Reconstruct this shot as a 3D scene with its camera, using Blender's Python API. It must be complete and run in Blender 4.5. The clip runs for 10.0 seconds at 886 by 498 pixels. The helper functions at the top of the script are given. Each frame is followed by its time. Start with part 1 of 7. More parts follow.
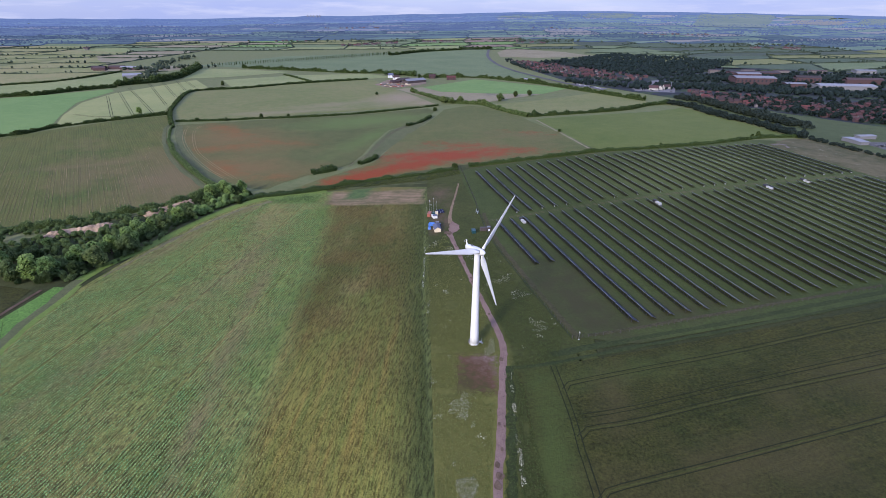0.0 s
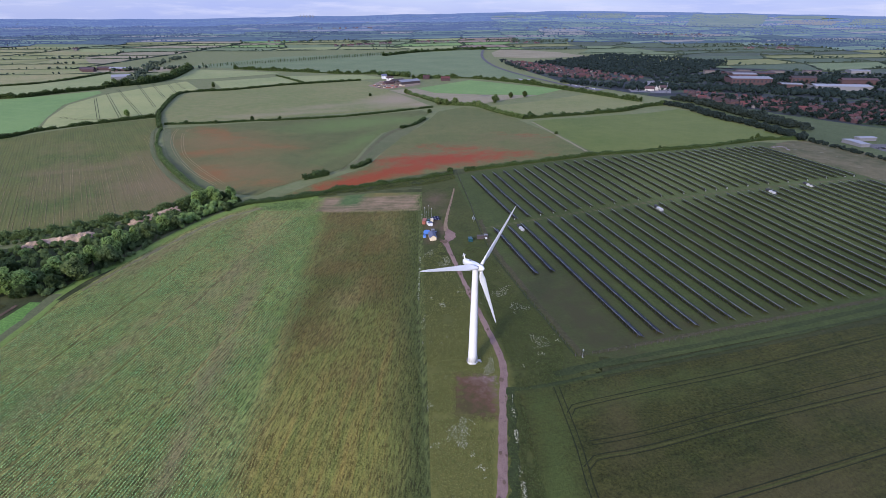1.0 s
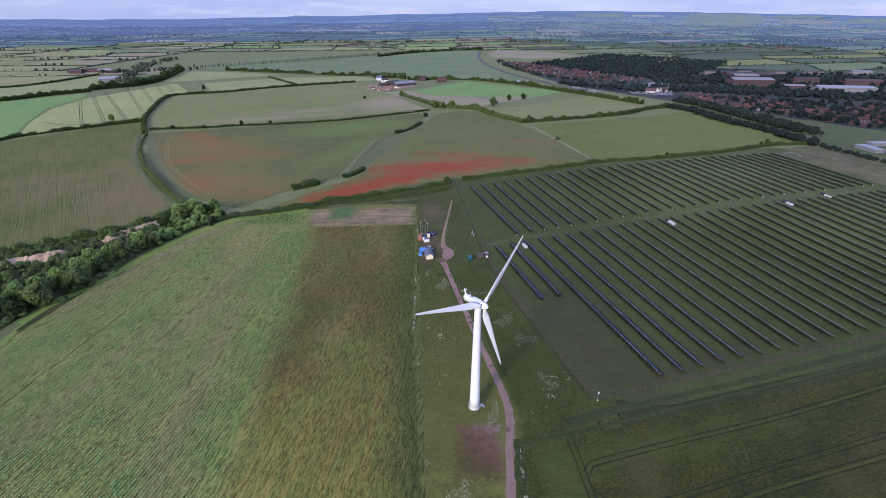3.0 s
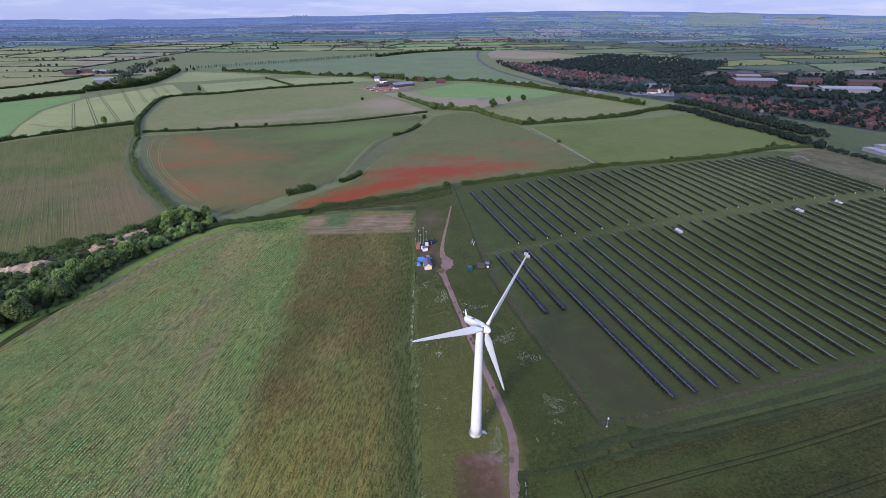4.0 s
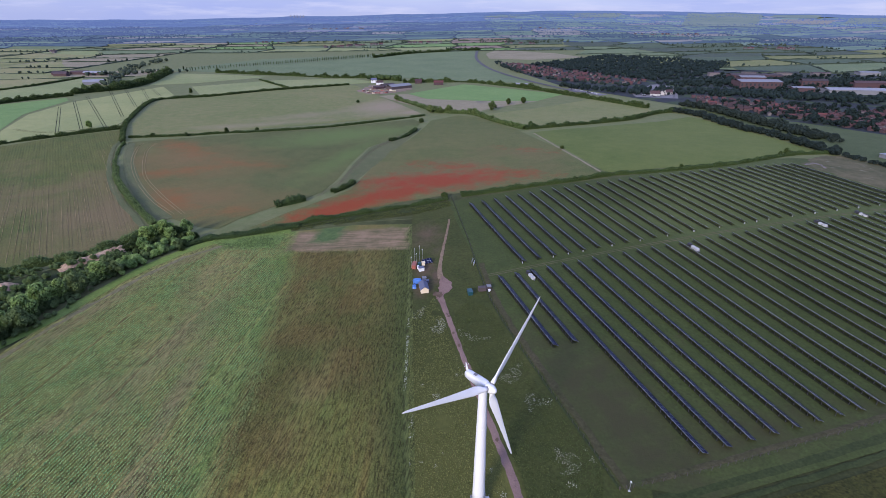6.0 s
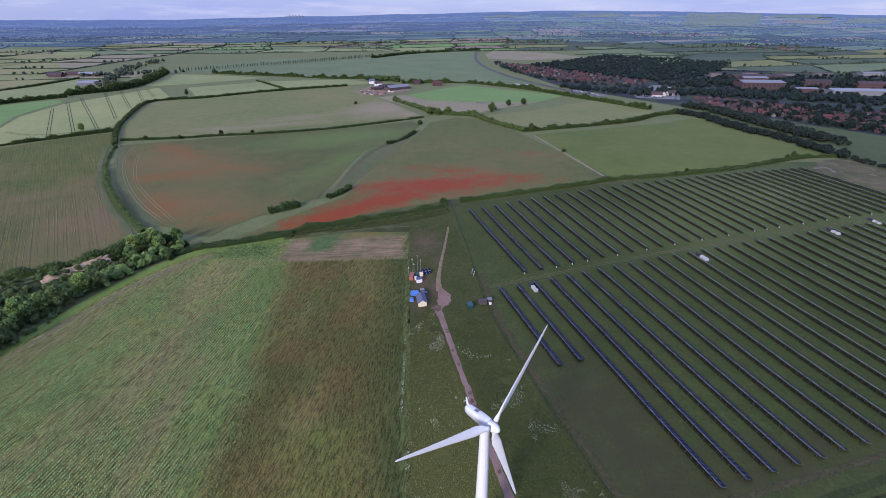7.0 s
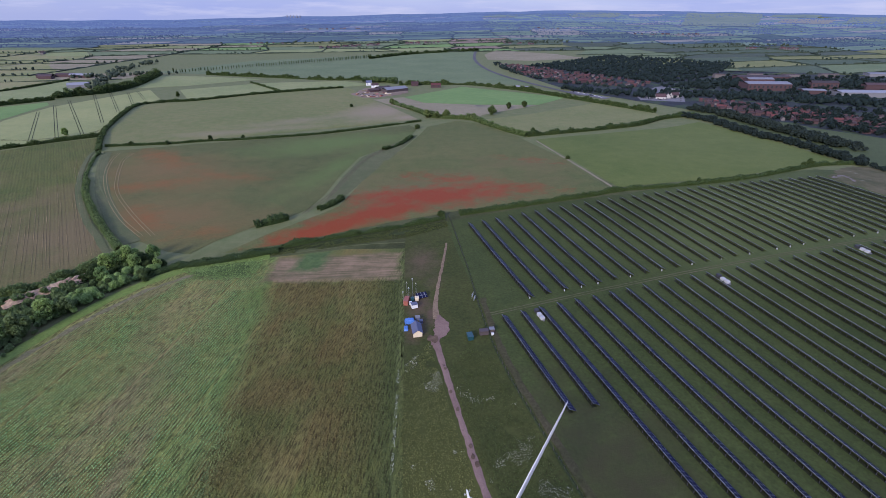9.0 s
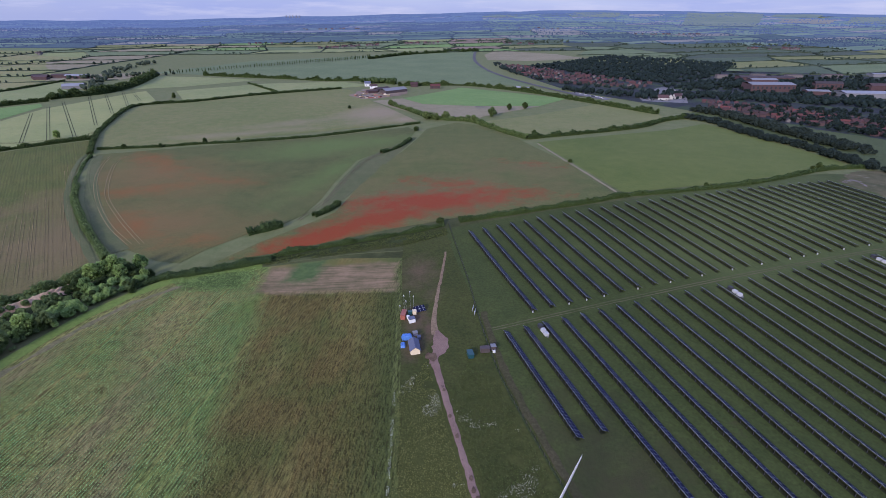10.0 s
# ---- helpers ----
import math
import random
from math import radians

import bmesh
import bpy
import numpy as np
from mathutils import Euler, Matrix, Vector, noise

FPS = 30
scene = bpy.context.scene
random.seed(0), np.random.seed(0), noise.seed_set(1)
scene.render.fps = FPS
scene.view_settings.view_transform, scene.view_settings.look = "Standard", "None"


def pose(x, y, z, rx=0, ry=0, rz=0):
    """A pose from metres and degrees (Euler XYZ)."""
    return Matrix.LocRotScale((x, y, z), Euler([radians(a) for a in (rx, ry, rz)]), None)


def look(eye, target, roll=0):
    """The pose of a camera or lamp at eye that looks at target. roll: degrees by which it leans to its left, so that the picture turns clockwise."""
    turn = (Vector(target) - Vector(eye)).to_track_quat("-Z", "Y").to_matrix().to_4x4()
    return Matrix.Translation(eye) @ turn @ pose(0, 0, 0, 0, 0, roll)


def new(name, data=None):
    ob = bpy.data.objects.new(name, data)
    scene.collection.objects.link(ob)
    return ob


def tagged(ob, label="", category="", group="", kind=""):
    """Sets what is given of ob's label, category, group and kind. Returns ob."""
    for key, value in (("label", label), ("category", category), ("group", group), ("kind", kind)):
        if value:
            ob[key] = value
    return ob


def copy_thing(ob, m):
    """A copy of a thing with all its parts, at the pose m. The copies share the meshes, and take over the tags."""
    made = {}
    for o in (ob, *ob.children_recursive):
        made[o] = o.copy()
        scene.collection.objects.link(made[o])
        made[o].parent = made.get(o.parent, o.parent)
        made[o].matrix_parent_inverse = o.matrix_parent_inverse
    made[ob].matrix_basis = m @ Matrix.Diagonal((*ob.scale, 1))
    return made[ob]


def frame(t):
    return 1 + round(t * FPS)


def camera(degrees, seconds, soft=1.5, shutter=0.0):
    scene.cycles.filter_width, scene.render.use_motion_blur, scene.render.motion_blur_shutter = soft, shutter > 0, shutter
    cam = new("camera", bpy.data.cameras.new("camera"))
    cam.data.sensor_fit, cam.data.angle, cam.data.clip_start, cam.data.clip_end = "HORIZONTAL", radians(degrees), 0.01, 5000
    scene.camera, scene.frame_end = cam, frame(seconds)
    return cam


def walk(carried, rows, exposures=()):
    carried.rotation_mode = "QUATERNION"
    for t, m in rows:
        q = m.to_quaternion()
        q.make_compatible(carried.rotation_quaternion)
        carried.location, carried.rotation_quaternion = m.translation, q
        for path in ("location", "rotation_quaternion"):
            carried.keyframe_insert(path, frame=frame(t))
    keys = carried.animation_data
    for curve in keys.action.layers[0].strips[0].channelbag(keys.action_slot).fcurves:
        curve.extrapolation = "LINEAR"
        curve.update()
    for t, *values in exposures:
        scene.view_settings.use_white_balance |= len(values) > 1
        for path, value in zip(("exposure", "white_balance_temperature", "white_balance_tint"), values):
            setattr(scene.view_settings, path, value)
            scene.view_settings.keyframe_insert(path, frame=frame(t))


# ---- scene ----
cam = camera(83.15, 10.0, 0.8)
PATH = [
    (0, (2.51, 1.79, 120.27), (-1.32, 92.20, 77.72), 0.15),
    (0.5, (1.97, 7.61, 120.46), (-1.02, 98.05, 77.91), 0.14),
    (1, (1.52, 13.45, 120.64), (-1.28, 103.90, 78.09), 0.13),
    (1.5, (1.14, 19.32, 120.82), (-1.42, 109.77, 78.26), 0.12),
    (2, (0.83, 25.20, 120.98), (-1.43, 115.67, 78.42), 0.11),
    (2.5, (0.59, 31.11, 121.14), (-1.61, 121.57, 78.58), 0.10),
    (4, (0.15, 48.92, 121.58), (-1.81, 139.38, 79.00), 0.06),
    (4.5, (0.09, 54.88, 121.70), (-1.79, 145.34, 79.12), 0.05),
    (5, (0.06, 60.85, 121.82), (-1.75, 151.31, 79.24), 0.04),
    (5.5, (0.06, 66.82, 121.94), (-1.68, 157.28, 79.35), 0.03),
    (7, (0.20, 84.77, 122.22), (-1.35, 175.23, 79.62), -0.01),
    (7.5, (0.27, 90.75, 122.30), (-1.22, 181.21, 79.70), -0.02),
    (8, (0.37, 96.74, 122.38), (-1.08, 187.19, 79.77), -0.03),
    (8.5, (0.47, 102.71, 122.44), (-0.93, 193.17, 79.83), -0.04),
    (9, (0.58, 108.68, 122.50), (-0.79, 199.14, 79.88), -0.05),
    (9.5, (0.71, 114.65, 122.54), (-0.64, 205.10, 79.93), -0.06),
    (10, (0.84, 120.60, 122.59), (-0.50, 211.05, 79.96), -0.07),
]
walk(cam, [(t, look(eye, target, roll)) for t, eye, target, roll in PATH], [(0, 0.91, 6350, 14), (5, 0.84, 6250, 16), (10, 0.68, 6200, 18)])
# ---- light: evening sun behind the camera, thin broken cloud ----
SUN_ELEVATION, SUN_AZIMUTH = radians(21), radians(209)
world = bpy.data.worlds.new("world")
scene.world = world
world.use_nodes = True
wn, wl = world.node_tree.nodes, world.node_tree.links
wn.clear()
w_out = wn.new("ShaderNodeOutputWorld")
w_bg = wn.new("ShaderNodeBackground")
w_sky = wn.new("ShaderNodeTexSky")
w_sky.sky_type = "NISHITA"
w_sky.sun_disc = False
w_sky.sun_elevation, w_sky.sun_rotation = SUN_ELEVATION, SUN_AZIMUTH
w_sky.air_density, w_sky.dust_density, w_sky.ozone_density = 1.0, 0.6, 2.5
w_co = wn.new("ShaderNodeTexCoord")
w_map = wn.new("ShaderNodeMapping")
w_map.inputs["Scale"].default_value = (1.0, 1.0, 5.0)
w_noise = wn.new("ShaderNodeTexNoise")
w_noise.inputs["Scale"].default_value, w_noise.inputs["Detail"].default_value = 3.2, 7.0
w_ramp = wn.new("ShaderNodeValToRGB")
w_ramp.color_ramp.elements[0].position, w_ramp.color_ramp.elements[1].position = 0.36, 0.74
w_ramp.color_ramp.elements[0].color, w_ramp.color_ramp.elements[1].color = (0.80, 0.80, 0.80, 1), (0.98, 0.98, 0.98, 1)
w_mix = wn.new("ShaderNodeMixRGB")
w_mix.inputs[2].default_value = (1.5, 1.85, 3.4, 1)
wl.new(w_co.outputs["Generated"], w_map.inputs["Vector"])
wl.new(w_map.outputs[0], w_noise.inputs["Vector"])
wl.new(w_noise.outputs[0], w_ramp.inputs[0])
wl.new(w_ramp.outputs[0], w_mix.inputs[0])
wl.new(w_sky.outputs[0], w_mix.inputs[1])
w_noise2 = wn.new("ShaderNodeTexNoise")
w_noise2.inputs["Scale"].default_value, w_noise2.inputs["Detail"].default_value, w_noise2.inputs["Roughness"].default_value = 7.0, 8.0, 0.6
w_map2 = wn.new("ShaderNodeMapping")
w_map2.inputs["Scale"].default_value = (1.0, 1.0, 9.0)
w_ramp2 = wn.new("ShaderNodeValToRGB")
w_ramp2.color_ramp.elements[0].position, w_ramp2.color_ramp.elements[1].position = 0.5, 0.7
w_ramp2.color_ramp.elements[0].color, w_ramp2.color_ramp.elements[1].color = (0, 0, 0, 1), (0.75, 0.75, 0.75, 1)
w_cloud = wn.new("ShaderNodeMixRGB")
w_cloud.inputs[2].default_value = (2.7, 2.85, 3.7, 1)
wl.new(w_co.outputs["Generated"], w_map2.inputs["Vector"])
wl.new(w_map2.outputs[0], w_noise2.inputs["Vector"])
wl.new(w_noise2.outputs[0], w_ramp2.inputs[0])
wl.new(w_ramp2.outputs[0], w_cloud.inputs[0])
wl.new(w_mix.outputs[0], w_cloud.inputs[1])
# an overcast sky is brighter overhead than near the horizon
w_sep = wn.new("ShaderNodeSeparateXYZ")
w_grade = wn.new("ShaderNodeMapRange")
w_grade.inputs["From Min"].default_value, w_grade.inputs["From Max"].default_value = 0.0, 1.0
w_grade.inputs["To Min"].default_value, w_grade.inputs["To Max"].default_value = 0.73, 1.43
w_mul = wn.new("ShaderNodeMixRGB")
w_mul.blend_type = "MULTIPLY"
w_mul.inputs[0].default_value = 1.0
wl.new(w_co.outputs["Generated"], w_sep.inputs[0])
wl.new(w_sep.outputs[2], w_grade.inputs[0])
wl.new(w_cloud.outputs[0], w_mul.inputs[1])
wl.new(w_grade.outputs[0], w_mul.inputs[2])
wl.new(w_mul.outputs[0], w_bg.inputs[0])
w_bg.inputs[1].default_value = 0.19
wl.new(w_bg.outputs[0], w_out.inputs[0])

sun = new("sun", bpy.data.lights.new("sun", "SUN"))
sun.data.energy, sun.data.angle, sun.data.color = 2.7, radians(12), (1.0, 0.92, 0.80)
sun.matrix_world = look((0, 0, 300), (-math.sin(SUN_AZIMUTH) * 100, -math.cos(SUN_AZIMUTH) * 100, 300 - 100 * math.tan(SUN_ELEVATION)))


# ---- the lie of the land ----
def sigm(v):
    return 1 / (1 + math.exp(-max(-40.0, min(40.0, v))))


# height of the last ridge by bearing: a low plain to the west, downs to the east
RIDGE_AZ = (-60, -41, -27, -21, -16, -8, 0, 5, 11, 16, 22, 26, 30, 35, 41, 60)
RIDGE_TOP = (84, 82, 76, 92, 98, 108, 125, 135, 146, 141, 135, 132, 122, 113, 104, 100)


def land(x, y):
    """Height of the ground: a gentle bank up to the solar field, a dip by the stream, a rise to the far hills."""
    r = math.hypot(x, y - 60)
    s = 0.15 + 0.85 * sigm(((640 if x > 0 else 500) - y) / 60)
    z = 6 * math.tanh(x / 130) * s
    z += 4.5 * math.exp(-((x - 190) ** 2 + (y - 470) ** 2) / 150.0**2)
    z += 2.8 * math.tanh((y - 270) / 100) * sigm((x - 40) / 20) * math.exp(-(((y - 330) / 300) ** 2))
    z += 2.2 * math.exp(-((x / 130.0) ** 2) - ((y - 415) / 45.0) ** 2)
    z -= 1.5 * math.exp(-((x + 85) ** 2 + (y - 250) ** 2) / 90.0**2)
    u = max(0.0, min(1.0, (r - 1500) / 3400))
    if u <= 0:
        return z
    az = math.degrees(math.atan2(x, max(y - 60, 1e-3)))
    top = float(np.interp(az, RIDGE_AZ, RIDGE_TOP))
    hills = 0.0
    if u > 0.5:
        hills = (u - 0.5) * 2 * (6 * noise.noise((az / 4.5, 3.1, 0)) + 4 * noise.noise((az / 1.6, r / 900, 7)))
    return z * (1 - u) + top * u ** (1.6 + 0.6 * sigm((az - 9) / 3)) + hills


# ---- mesh helpers ----
def part(name, bm, material, parent=None, label=""):
    me = bpy.data.meshes.new(name)
    bm.to_mesh(me)
    bm.free()
    return place(name, me, material, parent, label)


def place(name, me, material, parent=None, label=""):
    if material and not me.materials:
        me.materials.append(material)
    ob = new(name, me)
    if parent:
        ob.parent = parent
    return tagged(ob, label)


def smooth(ob):
    for p in ob.data.polygons:
        p.use_smooth = True
    return ob


def thing(name, x, y, turn=0.0, label="", category="", group="", kind="", dz=0.0, size=1.0):
    ob = new(name)
    ob.matrix_basis = pose(x, y, land(x, y) + dz, 0, 0, turn) @ Matrix.Scale(size, 4)
    return tagged(ob, label, category, group, kind)


def box(bm, x0, x1, y0, y1, z0, z1, bevel=0.0):
    m = Matrix.LocRotScale(((x0 + x1) / 2, (y0 + y1) / 2, (z0 + z1) / 2), None, (x1 - x0, y1 - y0, z1 - z0))
    made = bmesh.ops.create_cube(bm, size=1, matrix=m)
    if bevel:
        edges = list({e for v in made["verts"] for e in v.link_edges})
        bmesh.ops.bevel(bm, geom=edges, offset=bevel, segments=2, affect="EDGES")
    return bm


def boxes(*dims, bevel=0.0):
    bm = bmesh.new()
    for d in dims:
        box(bm, *d, bevel=bevel)
    return bm


def lathe(profile, n=24, bm=None, m=None):
    """A turned shape about z from (radius, height) pairs, closed at both ends."""
    bm = bm or bmesh.new()
    m = m or Matrix()
    rings = []
    for r, z in profile:
        rings.append([bm.verts.new(m @ Vector((r * math.cos(a), r * math.sin(a), z))) for a in [2 * math.pi * i / n for i in range(n)]])
    for a, b in zip(rings, rings[1:]):
        for i in range(n):
            bm.faces.new((a[i], a[(i + 1) % n], b[(i + 1) % n], b[i]))
    bm.faces.new(rings[0][::-1])
    bm.faces.new(rings[-1])
    return bm


def rod(bm, a, b, r0, r1=None, n=6):
    a, b = Vector(a), Vector(b)
    q = (b - a).to_track_quat("Z", "Y").to_matrix().to_4x4()
    return lathe([(r0, 0), (r0 if r1 is None else r1, (b - a).length)], n, bm, Matrix.Translation(a) @ q)


def sheet(name, pts, material, step=25.0, off=0.12, label="", category="field", parent=None):
    """A sheet that lies on the land inside an outline."""
    bm = bmesh.new()
    bm.faces.new([bm.verts.new((x, y, 0)) for x, y in pts])
    bmesh.ops.triangulate(bm, faces=bm.faces[:], ngon_method="EAR_CLIP")
    for axis in (0, 1):
        lo, hi = min(p[axis] for p in pts), max(p[axis] for p in pts)
        k = math.ceil(lo / step + 1e-6)
        while k * step < hi:
            co, no = [0, 0, 0], [0, 0, 0]
            co[axis], no[axis] = k * step, 1
            bmesh.ops.bisect_plane(bm, geom=bm.verts[:] + bm.edges[:] + bm.faces[:], plane_co=co, plane_no=no)
            k += 1
    for v in bm.verts:
        v.co.z = land(v.co.x, v.co.y) + (off * 0.6 + 0.00025 * math.hypot(v.co.x, v.co.y)) * (0.6 if v.is_boundary and v.co.y > 380 else 1.0)
    for f in bm.faces:
        if f.normal.z < 0:
            f.normal_flip()
    bm.normal_update()
    for f in bm.faces:
        if f.normal.z < 0:
            f.normal_flip()
    ob = part(name, bm, material, parent)
    return smooth(tagged(ob, label, category, kind="structure")) if not parent else smooth(ob)


def ragged(pts, amp, step=3.0, seed=1.0):
    """The outline with its edges cut short and made uneven."""
    out = []
    for (xa, ya), (xb, yb) in zip(pts, pts[1:] + pts[:1]):
        d = math.hypot(xb - xa, yb - ya)
        n = max(1, int(d / step))
        nx, ny = (yb - ya) / d, -(xb - xa) / d
        for k in range(n):
            x, y = xa + (xb - xa) * k / n, ya + (yb - ya) * k / n
            e = amp * (1.6 * noise.noise((x * 0.12, y * 0.12, seed)) + noise.noise((x * 0.45, y * 0.45, seed))) if k else 0
            out.append((x + nx * e, y + ny * e))
    return out


def ribbon(name, pts, width, material, off=0.2, label="", category="road", step=4.0, wobble=0.0, parent=None, kind="structure"):
    """A strip along a line on the land; width may be a list, one for each point."""
    widths = width if isinstance(width, (list, tuple)) else [width] * len(pts)
    line = curve(pts, step, widths)
    bm, rows = bmesh.new(), []
    for i, (x, y, w) in enumerate(line):
        a, b = line[max(0, i - 1)], line[min(len(line) - 1, i + 1)]
        d = math.hypot(b[0] - a[0], b[1] - a[1]) or 1
        nx, ny = (b[1] - a[1]) / d, -(b[0] - a[0]) / d
        row = []
        for k in (-1, -0.4, 0.4, 1):
            e = w / 2 * k + (wobble * noise.noise((x * 0.35, y * 0.35, k * 9)) if abs(k) == 1 else 0)
            px, py = x + nx * e, y + ny * e
            row.append(bm.verts.new((px, py, land(px, py) + off * 0.6 + 0.00035 * math.hypot(px, py) - (0.06 if abs(k) == 1 else 0))))
        rows.append(row)
    for a, b in zip(rows, rows[1:]):
        for k in range(3):
            bm.faces.new((a[k], b[k], b[k + 1], a[k + 1]))
    bmesh.ops.recalc_face_normals(bm, faces=bm.faces[:])
    bm.normal_update()
    if sum(f.normal.z for f in bm.faces) < 0:
        bmesh.ops.reverse_faces(bm, faces=bm.faces[:])
    ob = part(name, bm, material, parent)
    return smooth(ob) if parent else smooth(tagged(ob, label, category, kind=kind))


def curve(pts, step, extra=None):
    """Points at even steps along a smooth line through pts."""
    extra = extra or [0] * len(pts)
    out, n = [], len(pts)
    for i in range(n - 1):
        p0, p1, p2, p3 = [np.array((*pts[max(0, min(n - 1, j))], extra[max(0, min(n - 1, j))]), float) for j in (i - 1, i, i + 1, i + 2)]
        count = max(1, int(np.linalg.norm((p2 - p1)[:2]) / step))
        for k in range(count):
            t = k / count
            out.append(tuple(0.5 * (2 * p1 + (p2 - p0) * t + (2 * p0 - 5 * p1 + 4 * p2 - p3) * t * t + (3 * p1 - p0 - 3 * p2 + p3) * t**3)))
    return out + [(*pts[-1], extra[-1])]


def inside(x, y, poly):
    hit, j = False, len(poly) - 1
    for i in range(len(poly)):
        (xi, yi), (xj, yj) = poly[i], poly[j]
        if (yi > y) != (yj > y) and x < (xj - xi) * (y - yi) / (yj - yi) + xi:
            hit = not hit
        j = i
    return hit


def scatter(poly, count, rnd):
    xs, ys = [p[0] for p in poly], [p[1] for p in poly]
    out, tries = [], 0
    while len(out) < count and tries < count * 30:
        tries += 1
        x, y = rnd.uniform(min(xs), max(xs)), rnd.uniform(min(ys), max(ys))
        if inside(x, y, poly):
            out.append((x, y))
    return out


def mesh_of(name, verts, faces):
    me = bpy.data.meshes.new(name)
    me.from_pydata(verts, [], faces)
    return me


def leaves_at(places, sizes, rs, lift=0.5):
    """Bent leaf pieces, one at each place: verts and faces."""
    n = len(places)
    a = rs.uniform(0, 2 * np.pi, n)
    t = rs.uniform(-lift, lift, (n, 2))
    u = np.stack([np.cos(a), np.sin(a), t[:, 0]], 1) * sizes[:, None]
    v = np.stack([-np.sin(a), np.cos(a), t[:, 1]], 1) * sizes[:, None] * 0.75
    p = np.asarray(places)
    verts = np.stack([p - u, p - v * 0.8 + [0, 0, 0.15] * sizes[:, None], p + u, p + v], 1).reshape(-1, 3)
    return verts, [(4 * i, 4 * i + 1, 4 * i + 2, 4 * i + 3) for i in range(n)]


# ---- materials ----
def material(name):
    m = bpy.data.materials.new(name)
    m.use_nodes = True
    n, l = m.node_tree.nodes, m.node_tree.links
    return m, n, l, n["Principled BSDF"]


def value(n, l, op, a, b=None):
    q = n.new("ShaderNodeMath")
    q.operation = op
    for i, s in enumerate((a, b)):
        if s is None:
            continue
        if isinstance(s, (int, float)):
            q.inputs[i].default_value = s
        else:
            l.new(s, q.inputs[i])
    return q.outputs[0]


def fuzz(n, l, vec, scale, detail=4.0, rough=0.55):
    q = n.new("ShaderNodeTexNoise")
    q.inputs["Scale"].default_value, q.inputs["Detail"].default_value, q.inputs["Roughness"].default_value = scale, detail, rough
    l.new(vec, q.inputs["Vector"])
    return q.outputs[0]


def ramp(n, l, fac, stops):
    q = n.new("ShaderNodeValToRGB")
    e = q.color_ramp.elements
    while len(e) < len(stops):
        e.new(0.5)
    for k, (pos, col) in enumerate(stops):
        e[k].position = pos
        e[k].color = (*col, 1) if len(col) == 3 else col
    l.new(fac, q.inputs[0])
    return q.outputs[0]


def blend(n, l, fac, a, b, mode="MIX"):
    q = n.new("ShaderNodeMixRGB")
    q.blend_type = mode
    for i, s in enumerate((fac, a, b)):
        if isinstance(s, (int, float)):
            q.inputs[i].default_value = s
        elif isinstance(s, tuple):
            q.inputs[i].default_value = (*s, 1)
        else:
            l.new(s, q.inputs[i])
    return q.outputs[0]


def bump(n, l, bsdf, height, strength, distance):
    q = n.new("ShaderNodeBump")
    q.inputs["Strength"].default_value, q.inputs["Distance"].default_value = strength, distance
    l.new(height, q.inputs["Height"])
    l.new(q.outputs[0], bsdf.inputs["Normal"])


def shade(c, k):
    return tuple(min(1.0, v * k) for v in c)


